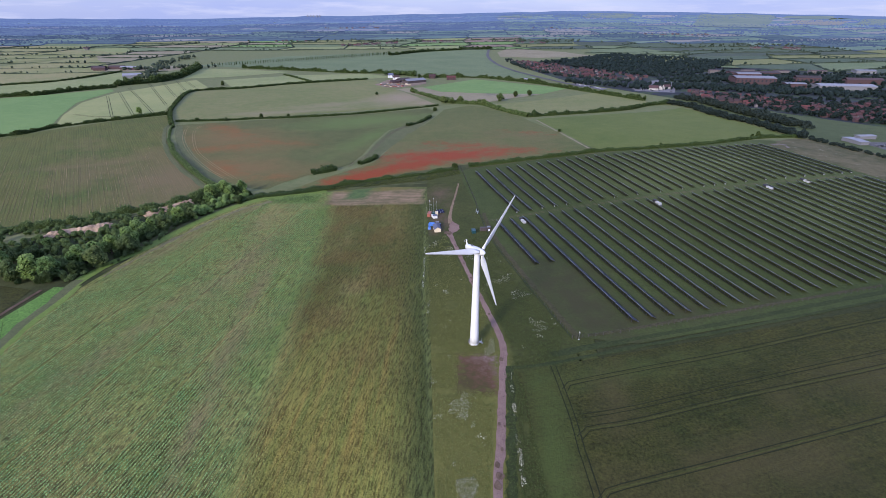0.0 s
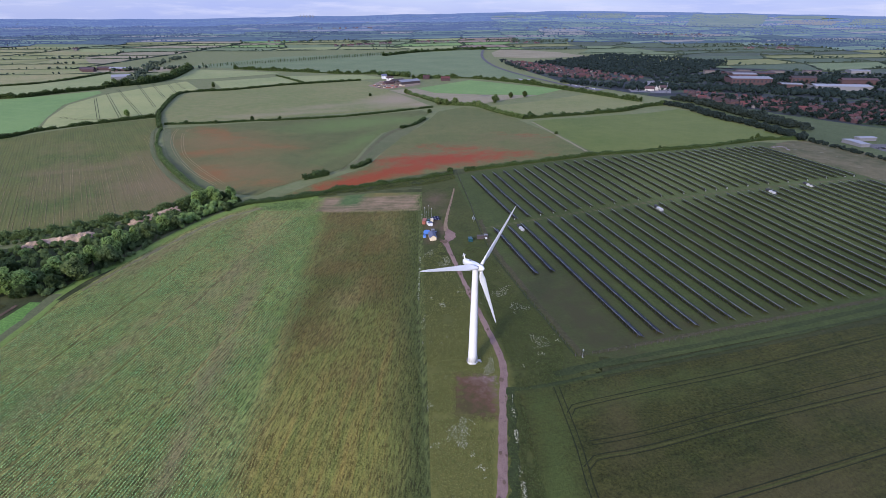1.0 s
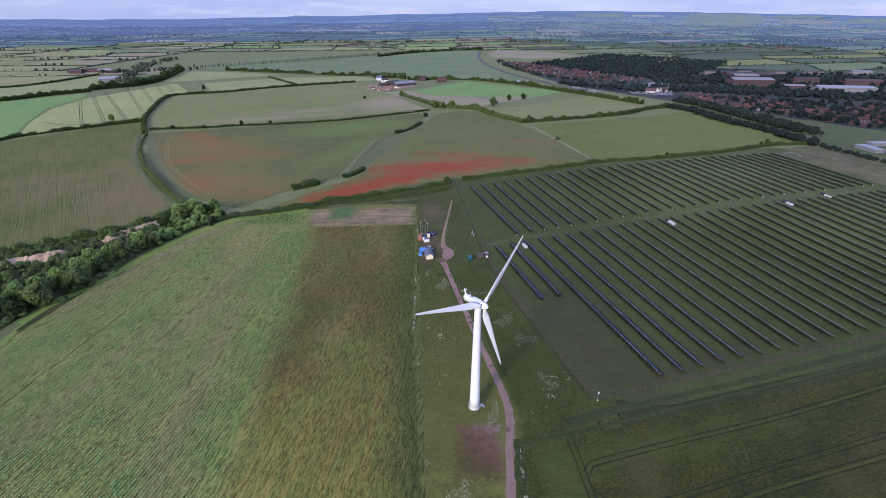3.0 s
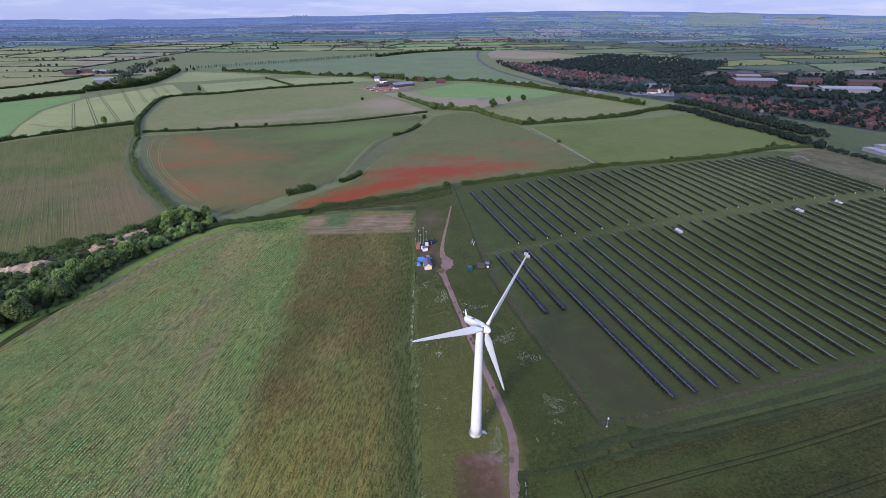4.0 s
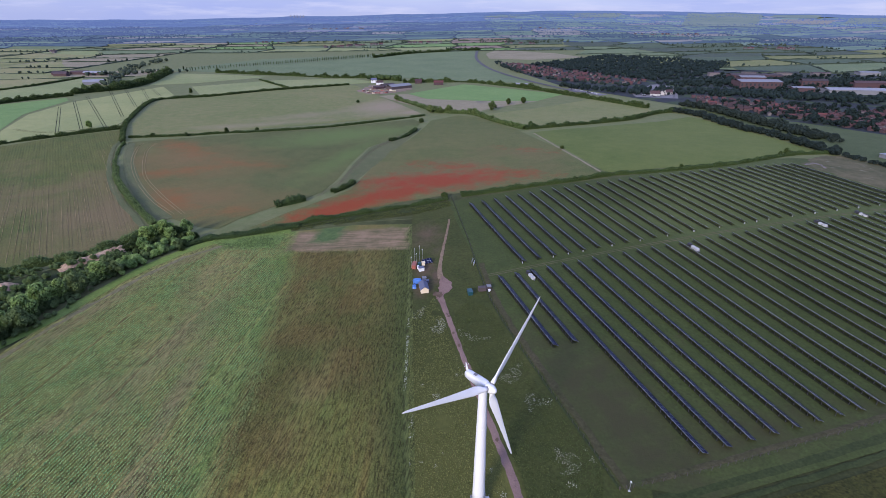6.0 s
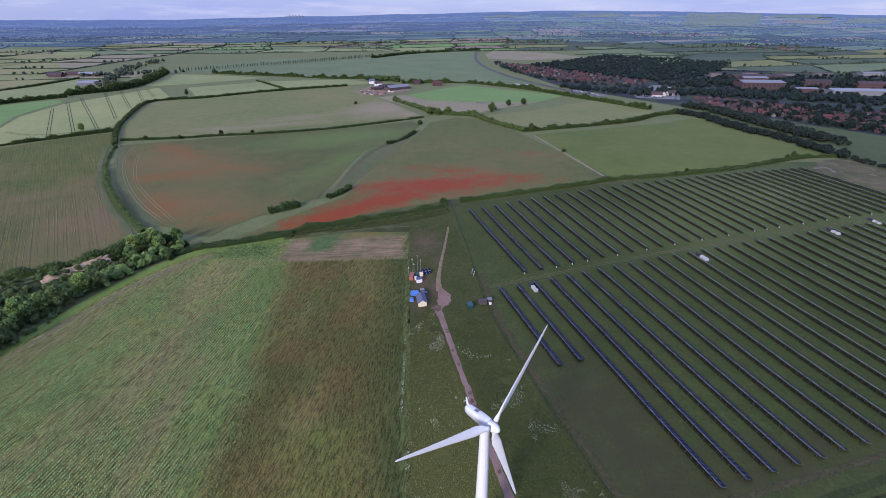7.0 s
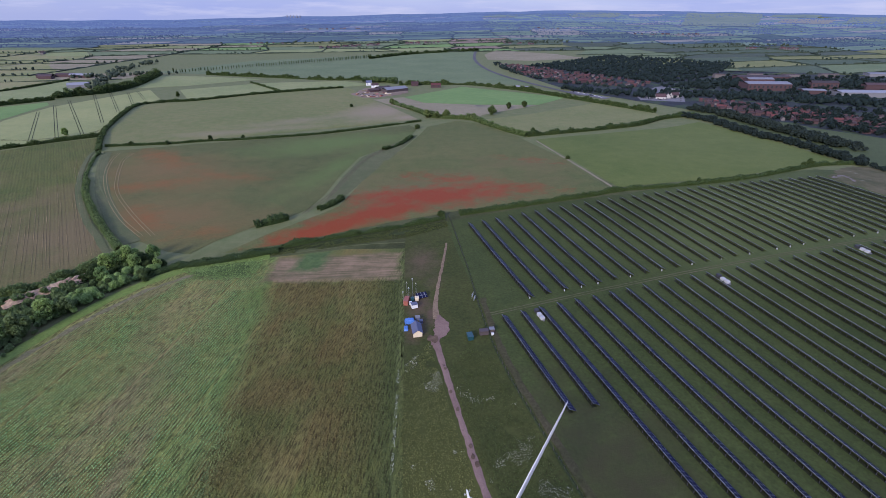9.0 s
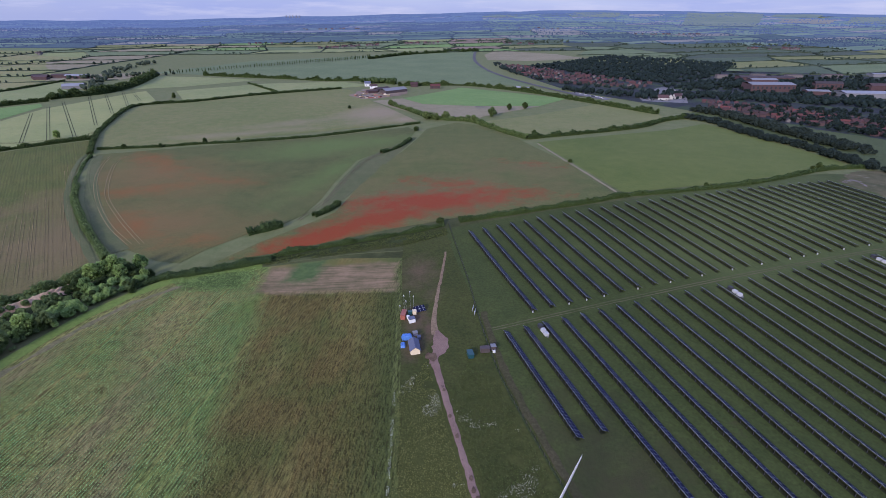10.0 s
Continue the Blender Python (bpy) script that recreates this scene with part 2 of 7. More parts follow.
def earth(name, low, high, big=0.012, mid=0.09, fine=0.9, rows=None, spots=None, contrast=0.35, relief=0.3, extra=None, drill=0.25):
    """Ground cover: two colours in drifts, clumps and grain; rows=(bearing in degrees, spacing, depth); spots=(colour, threshold, scale)."""
    m, n, l, b = material(name)
    pos = n.new("ShaderNodeNewGeometry").outputs["Position"]
    drift = fuzz(n, l, pos, big, 3)
    clump = fuzz(n, l, pos, mid, 5, 0.65)
    grain = fuzz(n, l, pos, fine, 6, 0.75)
    mixed = value(n, l, "ADD", value(n, l, "MULTIPLY", drift, 0.5), value(n, l, "MULTIPLY", clump, 0.5))
    col = ramp(n, l, mixed, [(0.36, low), (0.64, high)])
    dark = ramp(n, l, grain, [(0.3, (1 - contrast,) * 3), (0.7, (1 + contrast,) * 3)])
    col = blend(n, l, 1.0, col, dark, "MULTIPLY")
    height = grain
    if rows:
        bearing, spacing, depth = rows
        a = radians(bearing)
        turn = n.new("ShaderNodeMapping")
        turn.inputs["Rotation"].default_value = (0, 0, a)
        l.new(pos, turn.inputs["Vector"])
        squeeze = n.new("ShaderNodeMapping")
        squeeze.inputs["Scale"].default_value = (1 / spacing, 0.018, 0.018)
        l.new(turn.outputs[0], squeeze.inputs["Vector"])
        streak = value(n, l, "SUBTRACT", fuzz(n, l, squeeze.outputs[0], 1.0, 3, 0.7), 0.5)
        sep = n.new("ShaderNodeSeparateXYZ")
        l.new(turn.outputs[0], sep.inputs[0])
        wave = value(n, l, "SINE", value(n, l, "MULTIPLY", value(n, l, "ADD", sep.outputs[0], value(n, l, "MULTIPLY", clump, 0.6)), 2 * math.pi / spacing))
        amount = value(n, l, "ADD", value(n, l, "MULTIPLY", streak, depth * 3.0), value(n, l, "MULTIPLY", wave, depth * drill))
        col = blend(n, l, 1.0, col, ramp(n, l, value(n, l, "ADD", amount, 0.5), [(0.0, (0.4,) * 3), (1.0, (1.6,) * 3)]), "MULTIPLY")
        height = value(n, l, "ADD", grain, amount)
    if spots:
        tint, edge, scale = spots
        s = ramp(n, l, fuzz(n, l, pos, scale, 5, 0.7), [(edge, (0, 0, 0)), (edge + 0.08, (1, 1, 1))])
        col = blend(n, l, s, col, tint)
    if extra:
        col = extra(n, l, pos, col, clump, grain)
    l.new(col, b.inputs["Base Color"])
    b.inputs["Roughness"].default_value = 0.9
    b.inputs["Specular IOR Level"].default_value = 0.17
    bump(n, l, b, height, relief, 0.5)
    return m


def drifts(blobs, tint, noise_scale=0.03, soft=0.6, torn=1.5):
    """Colour drifts for flowers, soil and painted light: ellipses (x, y, bearing, half length, half width, strength)
    broken by noise.
    """

    def add(n, l, pos, col, clump, grain):
        total = None
        for x, y, bearing, a, w, k in blobs:
            sub = n.new("ShaderNodeMapping")
            sub.vector_type = "TEXTURE"
            sub.inputs["Location"].default_value = (x, y, 0)
            sub.inputs["Rotation"].default_value = (0, 0, radians(90 - bearing))
            sub.inputs["Scale"].default_value = (a, w, 1e6)
            l.new(pos, sub.inputs["Vector"])
            ln = n.new("ShaderNodeVectorMath")
            ln.operation = "LENGTH"
            l.new(sub.outputs[0], ln.inputs[0])
            v = value(n, l, "MULTIPLY", value(n, l, "MAXIMUM", value(n, l, "SUBTRACT", 1.0, ln.outputs["Value"]), 0.0), k)
            total = v if total is None else value(n, l, "MAXIMUM", total, v)
        broken = value(n, l, "SUBTRACT", fuzz(n, l, pos, noise_scale, 6, 0.7), 0.5)
        fac = value(n, l, "ADD", total, value(n, l, "MULTIPLY", broken, torn))
        fac = ramp(n, l, value(n, l, "MULTIPLY", fac, value(n, l, "GREATER_THAN", total, 0.001)), [(0.05, (0, 0, 0)), (0.05 + soft, (0.9,) * 3)])
        fac2 = blend(n, l, 1.0, fac, ramp(n, l, grain, [(0.25, (0.55,) * 3), (0.6, (1.0,) * 3)]), "MULTIPLY")
        return blend(n, l, fac2, col, tint)

    return add


def plain(name, col, rough=0.6, metal=0.0, vary=0.25, scale=1.2, relief=0.0, coat=0.0):
    m, n, l, b = material(name)
    co = n.new("ShaderNodeTexCoord").outputs["Object"]
    a = fuzz(n, l, co, scale, 5, 0.6)
    c = fuzz(n, l, co, scale * 9, 4, 0.6)
    k = value(n, l, "ADD", value(n, l, "MULTIPLY", a, 0.65), value(n, l, "MULTIPLY", c, 0.35))
    l.new(ramp(n, l, k, [(0.3, shade(col, 1 - vary)), (0.7, shade(col, 1 + vary))]), b.inputs["Base Color"])
    l.new(ramp(n, l, a, [(0.3, (max(0, rough - 0.1),) * 3), (0.7, (min(1, rough + 0.12),) * 3)]), b.inputs["Roughness"])
    b.inputs["Metallic"].default_value = metal
    b.inputs["Coat Weight"].default_value = coat
    if relief:
        bump(n, l, b, c, relief, 0.05)
    return m


def through_leaf(n, l, b, col, share=0.35):
    """Let some light pass through thin leaves."""
    t, mix = n.new("ShaderNodeBsdfTranslucent"), n.new("ShaderNodeMixShader")
    l.new(blend(n, l, 1.0, col, (1.0, 1.1, 0.85), "MULTIPLY"), t.inputs[0])
    mix.inputs[0].default_value = share
    l.new(b.outputs[0], mix.inputs[1])
    l.new(t.outputs[0], mix.inputs[2])
    l.new(mix.outputs[0], n["Material Output"].inputs[0])


def foliage(name, low, high, spread=0.5):
    m, n, l, b = material(name)
    geo = n.new("ShaderNodeNewGeometry")
    rnd = n.new("ShaderNodeObjectInfo").outputs["Random"]
    isl = geo.outputs["Random Per Island"]
    f = fuzz(n, l, geo.outputs["Position"], 0.12, 3)
    k = value(n, l, "ADD", value(n, l, "MULTIPLY", isl, spread), value(n, l, "MULTIPLY", f, 1 - spread))
    col = ramp(n, l, k, [(0.15, low), (0.8, high)])
    col = blend(n, l, 1.0, col, ramp(n, l, rnd, [(0.0, (0.75, 0.8, 0.8)), (1.0, (1.2, 1.12, 1.0))]), "MULTIPLY")
    l.new(col, b.inputs["Base Color"])
    b.inputs["Roughness"].default_value = 0.7
    b.inputs["Specular IOR Level"].default_value = 0.1
    through_leaf(n, l, b, col)
    return m


def chain(*steps):
    def run(n, l, pos, col, clump, grain):
        for s in steps:
            col = s(n, l, pos, col, clump, grain)
        return col

    return run


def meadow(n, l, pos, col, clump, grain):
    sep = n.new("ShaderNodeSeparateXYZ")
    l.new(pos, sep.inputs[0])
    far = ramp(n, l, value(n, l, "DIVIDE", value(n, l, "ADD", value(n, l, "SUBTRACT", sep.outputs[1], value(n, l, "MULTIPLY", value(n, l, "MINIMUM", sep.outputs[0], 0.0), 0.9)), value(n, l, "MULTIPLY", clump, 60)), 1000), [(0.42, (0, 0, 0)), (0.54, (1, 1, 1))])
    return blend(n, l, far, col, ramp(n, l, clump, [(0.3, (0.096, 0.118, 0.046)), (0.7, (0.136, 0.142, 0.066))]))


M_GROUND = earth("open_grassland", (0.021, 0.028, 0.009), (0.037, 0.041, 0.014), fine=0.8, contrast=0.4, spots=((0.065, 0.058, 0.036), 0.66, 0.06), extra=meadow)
# The pale drifts paint a sunlit patch into the mown grass.
M_VERGE = earth("mown_grass", (0.031, 0.045, 0.013), (0.049, 0.063, 0.018), big=0.006, contrast=0.35, spots=((0.046, 0.042, 0.020), 0.64, 0.03), extra=chain(
    drifts([(215, 410, 60, 170, 90, 0.9), (260, 330, 60, 120, 60, 0.6)], (0.098, 0.124, 0.046), 0.015, 1.0),
    drifts([(54, 205, 163, 75, 34, 1.0), (90, 190, 74, 80, 14, 0.9)], (0.038, 0.035, 0.017), 0.08, 1.3, 2.4)))


def edge_line(n, l, pos, x0, y0, slope, clump, wild=14.0):
    """Metres to the right of a line x = x0 + slope * (y - y0), made uneven by clumps."""
    sep = n.new("ShaderNodeSeparateXYZ")
    l.new(pos, sep.inputs[0])
    line = value(n, l, "ADD", value(n, l, "MULTIPLY", value(n, l, "SUBTRACT", sep.outputs[1], y0), slope), x0)
    return value(n, l, "ADD", value(n, l, "SUBTRACT", sep.outputs[0], line), value(n, l, "MULTIPLY", value(n, l, "SUBTRACT", clump, 0.5), wild)), sep


def box_mask(n, l, pos, x0, x1, y0, y1, soft, wild, scale=0.09):
    """One inside a rectangle on the ground, with soft uneven edges."""
    sep = n.new("ShaderNodeSeparateXYZ")
    l.new(pos, sep.inputs[0])
    jig = value(n, l, "MULTIPLY", value(n, l, "SUBTRACT", fuzz(n, l, pos, scale, 5, 0.7), 0.5), wild)
    d = None
    for axis, lo, hi in ((0, x0, x1), (1, y0, y1)):
        for e in (value(n, l, "SUBTRACT", sep.outputs[axis], lo), value(n, l, "SUBTRACT", hi, sep.outputs[axis])):
            d = e if d is None else value(n, l, "MINIMUM", d, e)
    return ramp(n, l, value(n, l, "DIVIDE", value(n, l, "ADD", d, jig), soft), [(0.0, (0, 0, 0)), (1.0, (1, 1, 1))])


def big_field(n, l, pos, col, clump, grain):
    """Green beet on thin soil to the west, a grassy band, then an ochre and olive crop; stubble at the upper end."""
    wide = fuzz(n, l, pos, 0.035, 4, 0.6)
    col = drifts([(-170, 268, 15, 62, 8, 1.0), (-152, 322, 30, 40, 8, 1.0), (-118, 250, 5, 75, 16, 0.75), (-100, 215, -6, 50, 7, 0.9), (-92, 165, -6, 40, 7, 0.9), (-84, 118, -8, 45, 6, 0.9), (-140, 170, 8, 80, 9, 0.6), (-150, 130, 8, 60, 9, 0.5), (-128, 310, 4, 40, 18, 0.6)], (0.200, 0.165, 0.078), 0.12, 0.9)(n, l, pos, col, clump, grain)
    left, sep = edge_line(n, l, pos, -60.0, 96.2, -0.128, wide, 12)
    right, sep = edge_line(n, l, pos, -3.6, 96.9, -0.088, wide, 14)
    stretch = n.new("ShaderNodeMapping")
    stretch.inputs["Rotation"].default_value = (0, 0, radians(-6))
    stretch.inputs["Scale"].default_value = (0.35, 0.02, 0.02)
    l.new(pos, stretch.inputs["Vector"])
    streak = fuzz(n, l, stretch.outputs[0], 1.0, 4, 0.65)
    u = value(n, l, "DIVIDE", left, 100)
    band = ramp(n, l, value(n, l, "ADD", u, 0.5), [(0.28, (0, 0, 0)), (0.40, (0.3,) * 3), (0.47, (0.75,) * 3), (0.52, (0, 0, 0))])
    band = blend(n, l, 1.0, band, ramp(n, l, wide, [(0.36, (0.25,) * 3), (0.58, (1, 1, 1))]), "MULTIPLY")
    rank = ramp(n, l, wide, [(0.4, (0.128, 0.168, 0.056)), (0.6, (0.096, 0.168, 0.038))])
    col = blend(n, l, band, col, rank)
    ripe = ramp(n, l, streak, [(0.3, (0.166, 0.192, 0.046)), (0.5, (0.215, 0.204, 0.052)), (0.72, (0.285, 0.212, 0.058))])
    # Darker towards the upper end: browner crop with cloud shade painted in.
    up = ramp(n, l, value(n, l, "DIVIDE", value(n, l, "ADD", sep.outputs[1], value(n, l, "MULTIPLY", wide, 160)), 400), [(0.42, (0, 0, 0)), (0.75, (0.8,) * 3)])
    ripe = blend(n, l, up, ripe, ramp(n, l, wide, [(0.4, (0.066, 0.076, 0.024)), (0.6, (0.096, 0.074, 0.028))]))
    col = blend(n, l, ramp(n, l, value(n, l, "ADD", u, 0.5), [(0.45, (0, 0, 0)), (0.57, (1, 1, 1))]), col, ripe)
    line = ramp(n, l, value(n, l, "ADD", u, 0.5), [(0.46, (0, 0, 0)), (0.51, (0.15,) * 3), (0.52, (0.15,) * 3), (0.57, (0, 0, 0))])
    col = blend(n, l, line, col, (0.185, 0.130, 0.042))
    col = blend(n, l, ramp(n, l, value(n, l, "ADD", value(n, l, "DIVIDE", right, 50), 1.0), [(0.66, (0, 0, 0)), (0.92, (1.0,) * 3)]), col, ramp(n, l, sep.outputs[1], [(0.0, (0.068, 0.082, 0.024)), (1.0, (0.068, 0.082, 0.024))]))
    swath = n.new("ShaderNodeMapping")
    swath.inputs["Rotation"].default_value = (0, 0, radians(-6))
    swath.inputs["Scale"].default_value = (0.03, 0.4, 0.03)
    l.new(pos, swath.inputs["Vector"])
    mixed = value(n, l, "ADD", value(n, l, "MULTIPLY", fuzz(n, l, swath.outputs[0], 1.0, 4, 0.7), 0.6), value(n, l, "MULTIPLY", fuzz(n, l, pos, 0.10, 5, 0.7), 0.4))
    straw = ramp(n, l, mixed, [(0.38, (0.080, 0.076, 0.034)), (0.62, (0.225, 0.155, 0.098))])
    col = blend(n, l, box_mask(n, l, pos, -100, -25, 333, 366, 5, 14), col, straw)
    weeds = ramp(n, l, fuzz(n, l, pos, 0.2, 4, 0.7), [(0.4, (0.050, 0.082, 0.028)), (0.6, (0.072, 0.110, 0.036))])
    col = blend(n, l, box_mask(n, l, pos, -88, -66, 344, 372, 6, 16), col, weeds)
    return blend(n, l, box_mask(n, l, pos, -142, -103, 338, 366, 7, 12), col, weeds)


def canopy(n, l, pos, col, clump, grain):
    """Bright leaf clumps and gaps of soil with shade painted in, over the colours of the field."""
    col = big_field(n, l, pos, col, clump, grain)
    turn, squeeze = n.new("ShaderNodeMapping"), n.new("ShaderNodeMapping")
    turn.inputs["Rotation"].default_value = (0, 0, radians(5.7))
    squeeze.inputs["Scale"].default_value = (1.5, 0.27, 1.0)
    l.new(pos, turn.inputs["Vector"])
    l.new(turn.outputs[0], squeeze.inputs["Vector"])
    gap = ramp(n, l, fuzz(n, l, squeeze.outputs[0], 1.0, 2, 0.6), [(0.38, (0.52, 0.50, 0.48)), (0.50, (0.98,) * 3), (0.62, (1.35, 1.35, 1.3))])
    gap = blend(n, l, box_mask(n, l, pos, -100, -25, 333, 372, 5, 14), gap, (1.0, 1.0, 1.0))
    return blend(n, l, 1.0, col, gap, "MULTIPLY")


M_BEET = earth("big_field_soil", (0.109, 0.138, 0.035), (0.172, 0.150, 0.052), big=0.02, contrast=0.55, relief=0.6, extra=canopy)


def crop_leaves():
    """Crop plants take the colour of their part of the field, a little greener."""
    m, n, l, b = material("crop_leaves")
    geo = n.new("ShaderNodeNewGeometry")
    pos = geo.outputs["Position"]
    clump, grain = fuzz(n, l, pos, 0.09, 5, 0.65), fuzz(n, l, pos, 0.9, 4, 0.7)
    col = big_field(n, l, pos, ramp(n, l, clump, [(0.35, (0.170, 0.310, 0.122)), (0.65, (0.235, 0.335, 0.125))]), clump, grain)
    col = blend(n, l, 1.0, col, ramp(n, l, geo.outputs["Random Per Island"], [(0.0, (0.70, 0.72, 0.70)), (0.5, (1.0, 1.02, 1.0)), (1.0, (1.2, 1.2, 1.16))]), "MULTIPLY")
    l.new(col, b.inputs["Base Color"])
    b.inputs["Roughness"].default_value = 0.7
    b.inputs["Specular IOR Level"].default_value = 0.2
    through_leaf(n, l, b, col, 0.3)
    return m


M_CROP = crop_leaves()


def lit_end(n, l, pos, col, clump, grain):
    """Yellowish sward at the near end with sunlight painted in, darker by the cabin."""
    sep = n.new("ShaderNodeSeparateXYZ")
    l.new(pos, sep.inputs[0])
    near = ramp(n, l, value(n, l, "DIVIDE", value(n, l, "ADD", sep.outputs[1], value(n, l, "MULTIPLY", clump, 80)), 400), [(0.4, (1, 1, 1)), (0.75, (0, 0, 0))])
    side, sep2 = edge_line(n, l, pos, 20.0, 165.0, -0.21, clump, 3)
    east, sep3 = edge_line(n, l, pos, 18.2, 123.0, 0.05, clump, 3)
    side = value(n, l, "MAXIMUM", side, east)
    near = blend(n, l, ramp(n, l, value(n, l, "DIVIDE", side, 4), [(0.0, (1, 1, 1)), (1.0, (0, 0, 0))]), (0, 0, 0), near)
    return blend(n, l, near, col, ramp(n, l, grain, [(0.3, (0.078, 0.086, 0.020)), (0.7, (0.128, 0.120, 0.034))]))


SOIL = (0.086, 0.056, 0.040)


def bare_square(n, l, pos, col, clump, grain):
    """A scraped square of brown soil, dusty in the middle."""
    sep = n.new("ShaderNodeSeparateXYZ")
    l.new(pos, sep.inputs[0])
    k = value(n, l, "ADD", value(n, l, "MULTIPLY", fuzz(n, l, pos, 0.3, 5, 0.7), 0.7), value(n, l, "ADD", value(n, l, "DIVIDE", value(n, l, "SUBTRACT", sep.outputs[1], 148), 70), value(n, l, "DIVIDE", value(n, l, "SUBTRACT", sep.outputs[0], 9), 60)))
    soil = ramp(n, l, k, [(0.25, (0.056, 0.046, 0.018)), (0.42, (0.084, 0.048, 0.028)), (0.58, (0.120, 0.078, 0.060)), (0.72, (0.190, 0.145, 0.130))])
    return blend(n, l, box_mask(n, l, pos, 0.5, 17.5, 138.0, 162.5, 3.5, 12, 0.3), col, soil)


M_WESTVERGE = earth("verge_grass", (0.030, 0.040, 0.010), (0.050, 0.056, 0.015), fine=0.8, contrast=0.4, extra=chain(
    lit_end,
    bare_square,
    drifts([(-13.5, 290, 10, 14, 8, 1.0), (-14, 308, 0, 15, 8, 1.1), (-8, 300, 0, 14, 4, 1.0)], SOIL, 0.25, 0.8),
    drifts([(-15, 352, 0, 24, 14, 0.9), (-8, 330, 0, 14, 8, 0.5)], (0.095, 0.066, 0.042), 0.12, 0.9)))
M_WHEAT = earth("young_wheat", (0.022, 0.028, 0.006), (0.045, 0.044, 0.010), fine=1.2, contrast=0.8, relief=0.6, rows=(70, 3.0, 0.16), extra=chain(drifts([(31, 110, 2, 75, 11, 1.2), (60, 150, 74, 70, 10, 0.7)], (0.054, 0.074, 0.018), 0.06, 1.0), drifts([(90, 110, 74, 90, 20, 0.7), (55, 135, 10, 30, 12, 0.6), (150, 150, 74, 60, 16, 0.6)], (0.062, 0.052, 0.020), 0.05, 1.2)))
M_BROWN = earth("drilled_field", (0.059, 0.080, 0.019), (0.101, 0.095, 0.028), big=0.006, mid=0.02, rows=(-36, 2.2, 0.22), contrast=0.45, drill=0.3, extra=drifts([(-330, 432, 70, 100, 18, 0.9), (-245, 395, -42, 140, 70, 1.2), (-330, 420, -40, 150, 40, 0.6), (-400, 330, -40, 120, 50, 0.6)], (0.142, 0.104, 0.054), 0.02, 1.2, 2.0))
POPPY = (0.215, 0.028, 0.010)
M_POPPY_W = earth("poppy_barley_west", (0.064, 0.077, 0.025), (0.096, 0.099, 0.036), big=0.008, contrast=0.28, extra=chain(
    drifts([(-120, 630, 65, 130, 50, 1.3), (-100, 540, 20, 110, 26, 0.9), (-300, 560, 140, 60, 14, 0.5)], (0.092, 0.132, 0.038), 0.03, 1.0),
    drifts([(-250, 530, 110, 130, 75, 1.0), (-195, 430, 110, 110, 50, 1.0)], (0.150, 0.096, 0.040), 0.03, 1.1),
    drifts([(-276, 576, 131, 66, 22, 0.75), (-246, 492, 70, 58, 20, 0.7), (-208, 424, 134, 50, 18, 0.65), (-160, 400, 80, 40, 14, 0.5), (-195, 520, 110, 60, 14, 0.5)], (0.190, 0.074, 0.024), 0.05, 1.0, 2.0)))
M_POPPY_E = earth("poppy_barley_east", (0.072, 0.089, 0.028), (0.111, 0.107, 0.040), big=0.008, contrast=0.28, extra=chain(
    drifts([(-10, 470, 88, 120, 70, 0.8), (60, 530, 120, 70, 30, 0.7)], (0.135, 0.094, 0.046), 0.03, 1.3),
    drifts([(-15, 456, 88, 90, 36, 1.15), (-80, 400, 58, 52, 19, 1.3), (-48, 424, 62, 68, 24, 1.25), (28, 468, 105, 66, 26, 0.7), (0, 500, 110, 60, 20, 0.5), (70, 545, 125, 45, 12, 0.3)], POPPY, 0.07, 0.8, 2.0)))
M_PASTURE = earth("pasture", (0.075, 0.102, 0.023), (0.109, 0.128, 0.034), contrast=0.2)
M_PALE = earth("pale_barley", (0.151, 0.186, 0.074), (0.211, 0.223, 0.099), contrast=0.2)
M_OLIVE = earth("olive_barley", (0.118, 0.137, 0.049), (0.166, 0.165, 0.070), contrast=0.25)
M_TAN = earth("hay_field", (0.165, 0.150, 0.092), (0.228, 0.195, 0.130), contrast=0.2)
M_MIXED = earth("thin_barley", (0.124, 0.160, 0.054), (0.227, 0.198, 0.096), big=0.006, contrast=0.22)
M_ROUGH = earth("rough_margin", (0.066, 0.084, 0.034), (0.102, 0.104, 0.050), contrast=0.3)
M_NFIELD = earth("barley_with_bare_patches", (0.104, 0.129, 0.043), (0.167, 0.157, 0.068), big=0.006, contrast=0.25, extra=drifts([(-95, 820, 20, 120, 60, 1.2), (-60, 770, 60, 60, 30, 0.9), (-230, 690, 70, 120, 22, 0.8), (-180, 760, 60, 120, 30, 0.6)], (0.235, 0.185, 0.130), 0.012, 1.1))
M_TRAM = earth("striped_barley", (0.185, 0.211, 0.084), (0.242, 0.250, 0.105), contrast=0.2)
M_BELT = foliage("belt_leaves", (0.016, 0.027, 0.026), (0.040, 0.056, 0.050))
M_PATH = earth("earth_path", (0.130, 0.092, 0.058), (0.200, 0.145, 0.096), mid=0.2, contrast=0.35)
M_DRYLINE = earth("dry_drill_line", (0.149, 0.124, 0.056), (0.222, 0.165, 0.083), mid=0.05, contrast=0.3)
M_WORN = earth("worn_grass", (0.060, 0.062, 0.030), (0.105, 0.092, 0.055), mid=0.2, contrast=0.3)
M_EDGE2 = earth("pale_wheat", (0.034, 0.040, 0.010), (0.054, 0.056, 0.015), mid=0.15, contrast=0.35)
M_SANDY = earth("sandy_grass", (0.053, 0.057, 0.024), (0.112, 0.096, 0.054), big=0.03, mid=0.12, contrast=0.35, spots=((0.26, 0.24, 0.20), 0.62, 0.09))
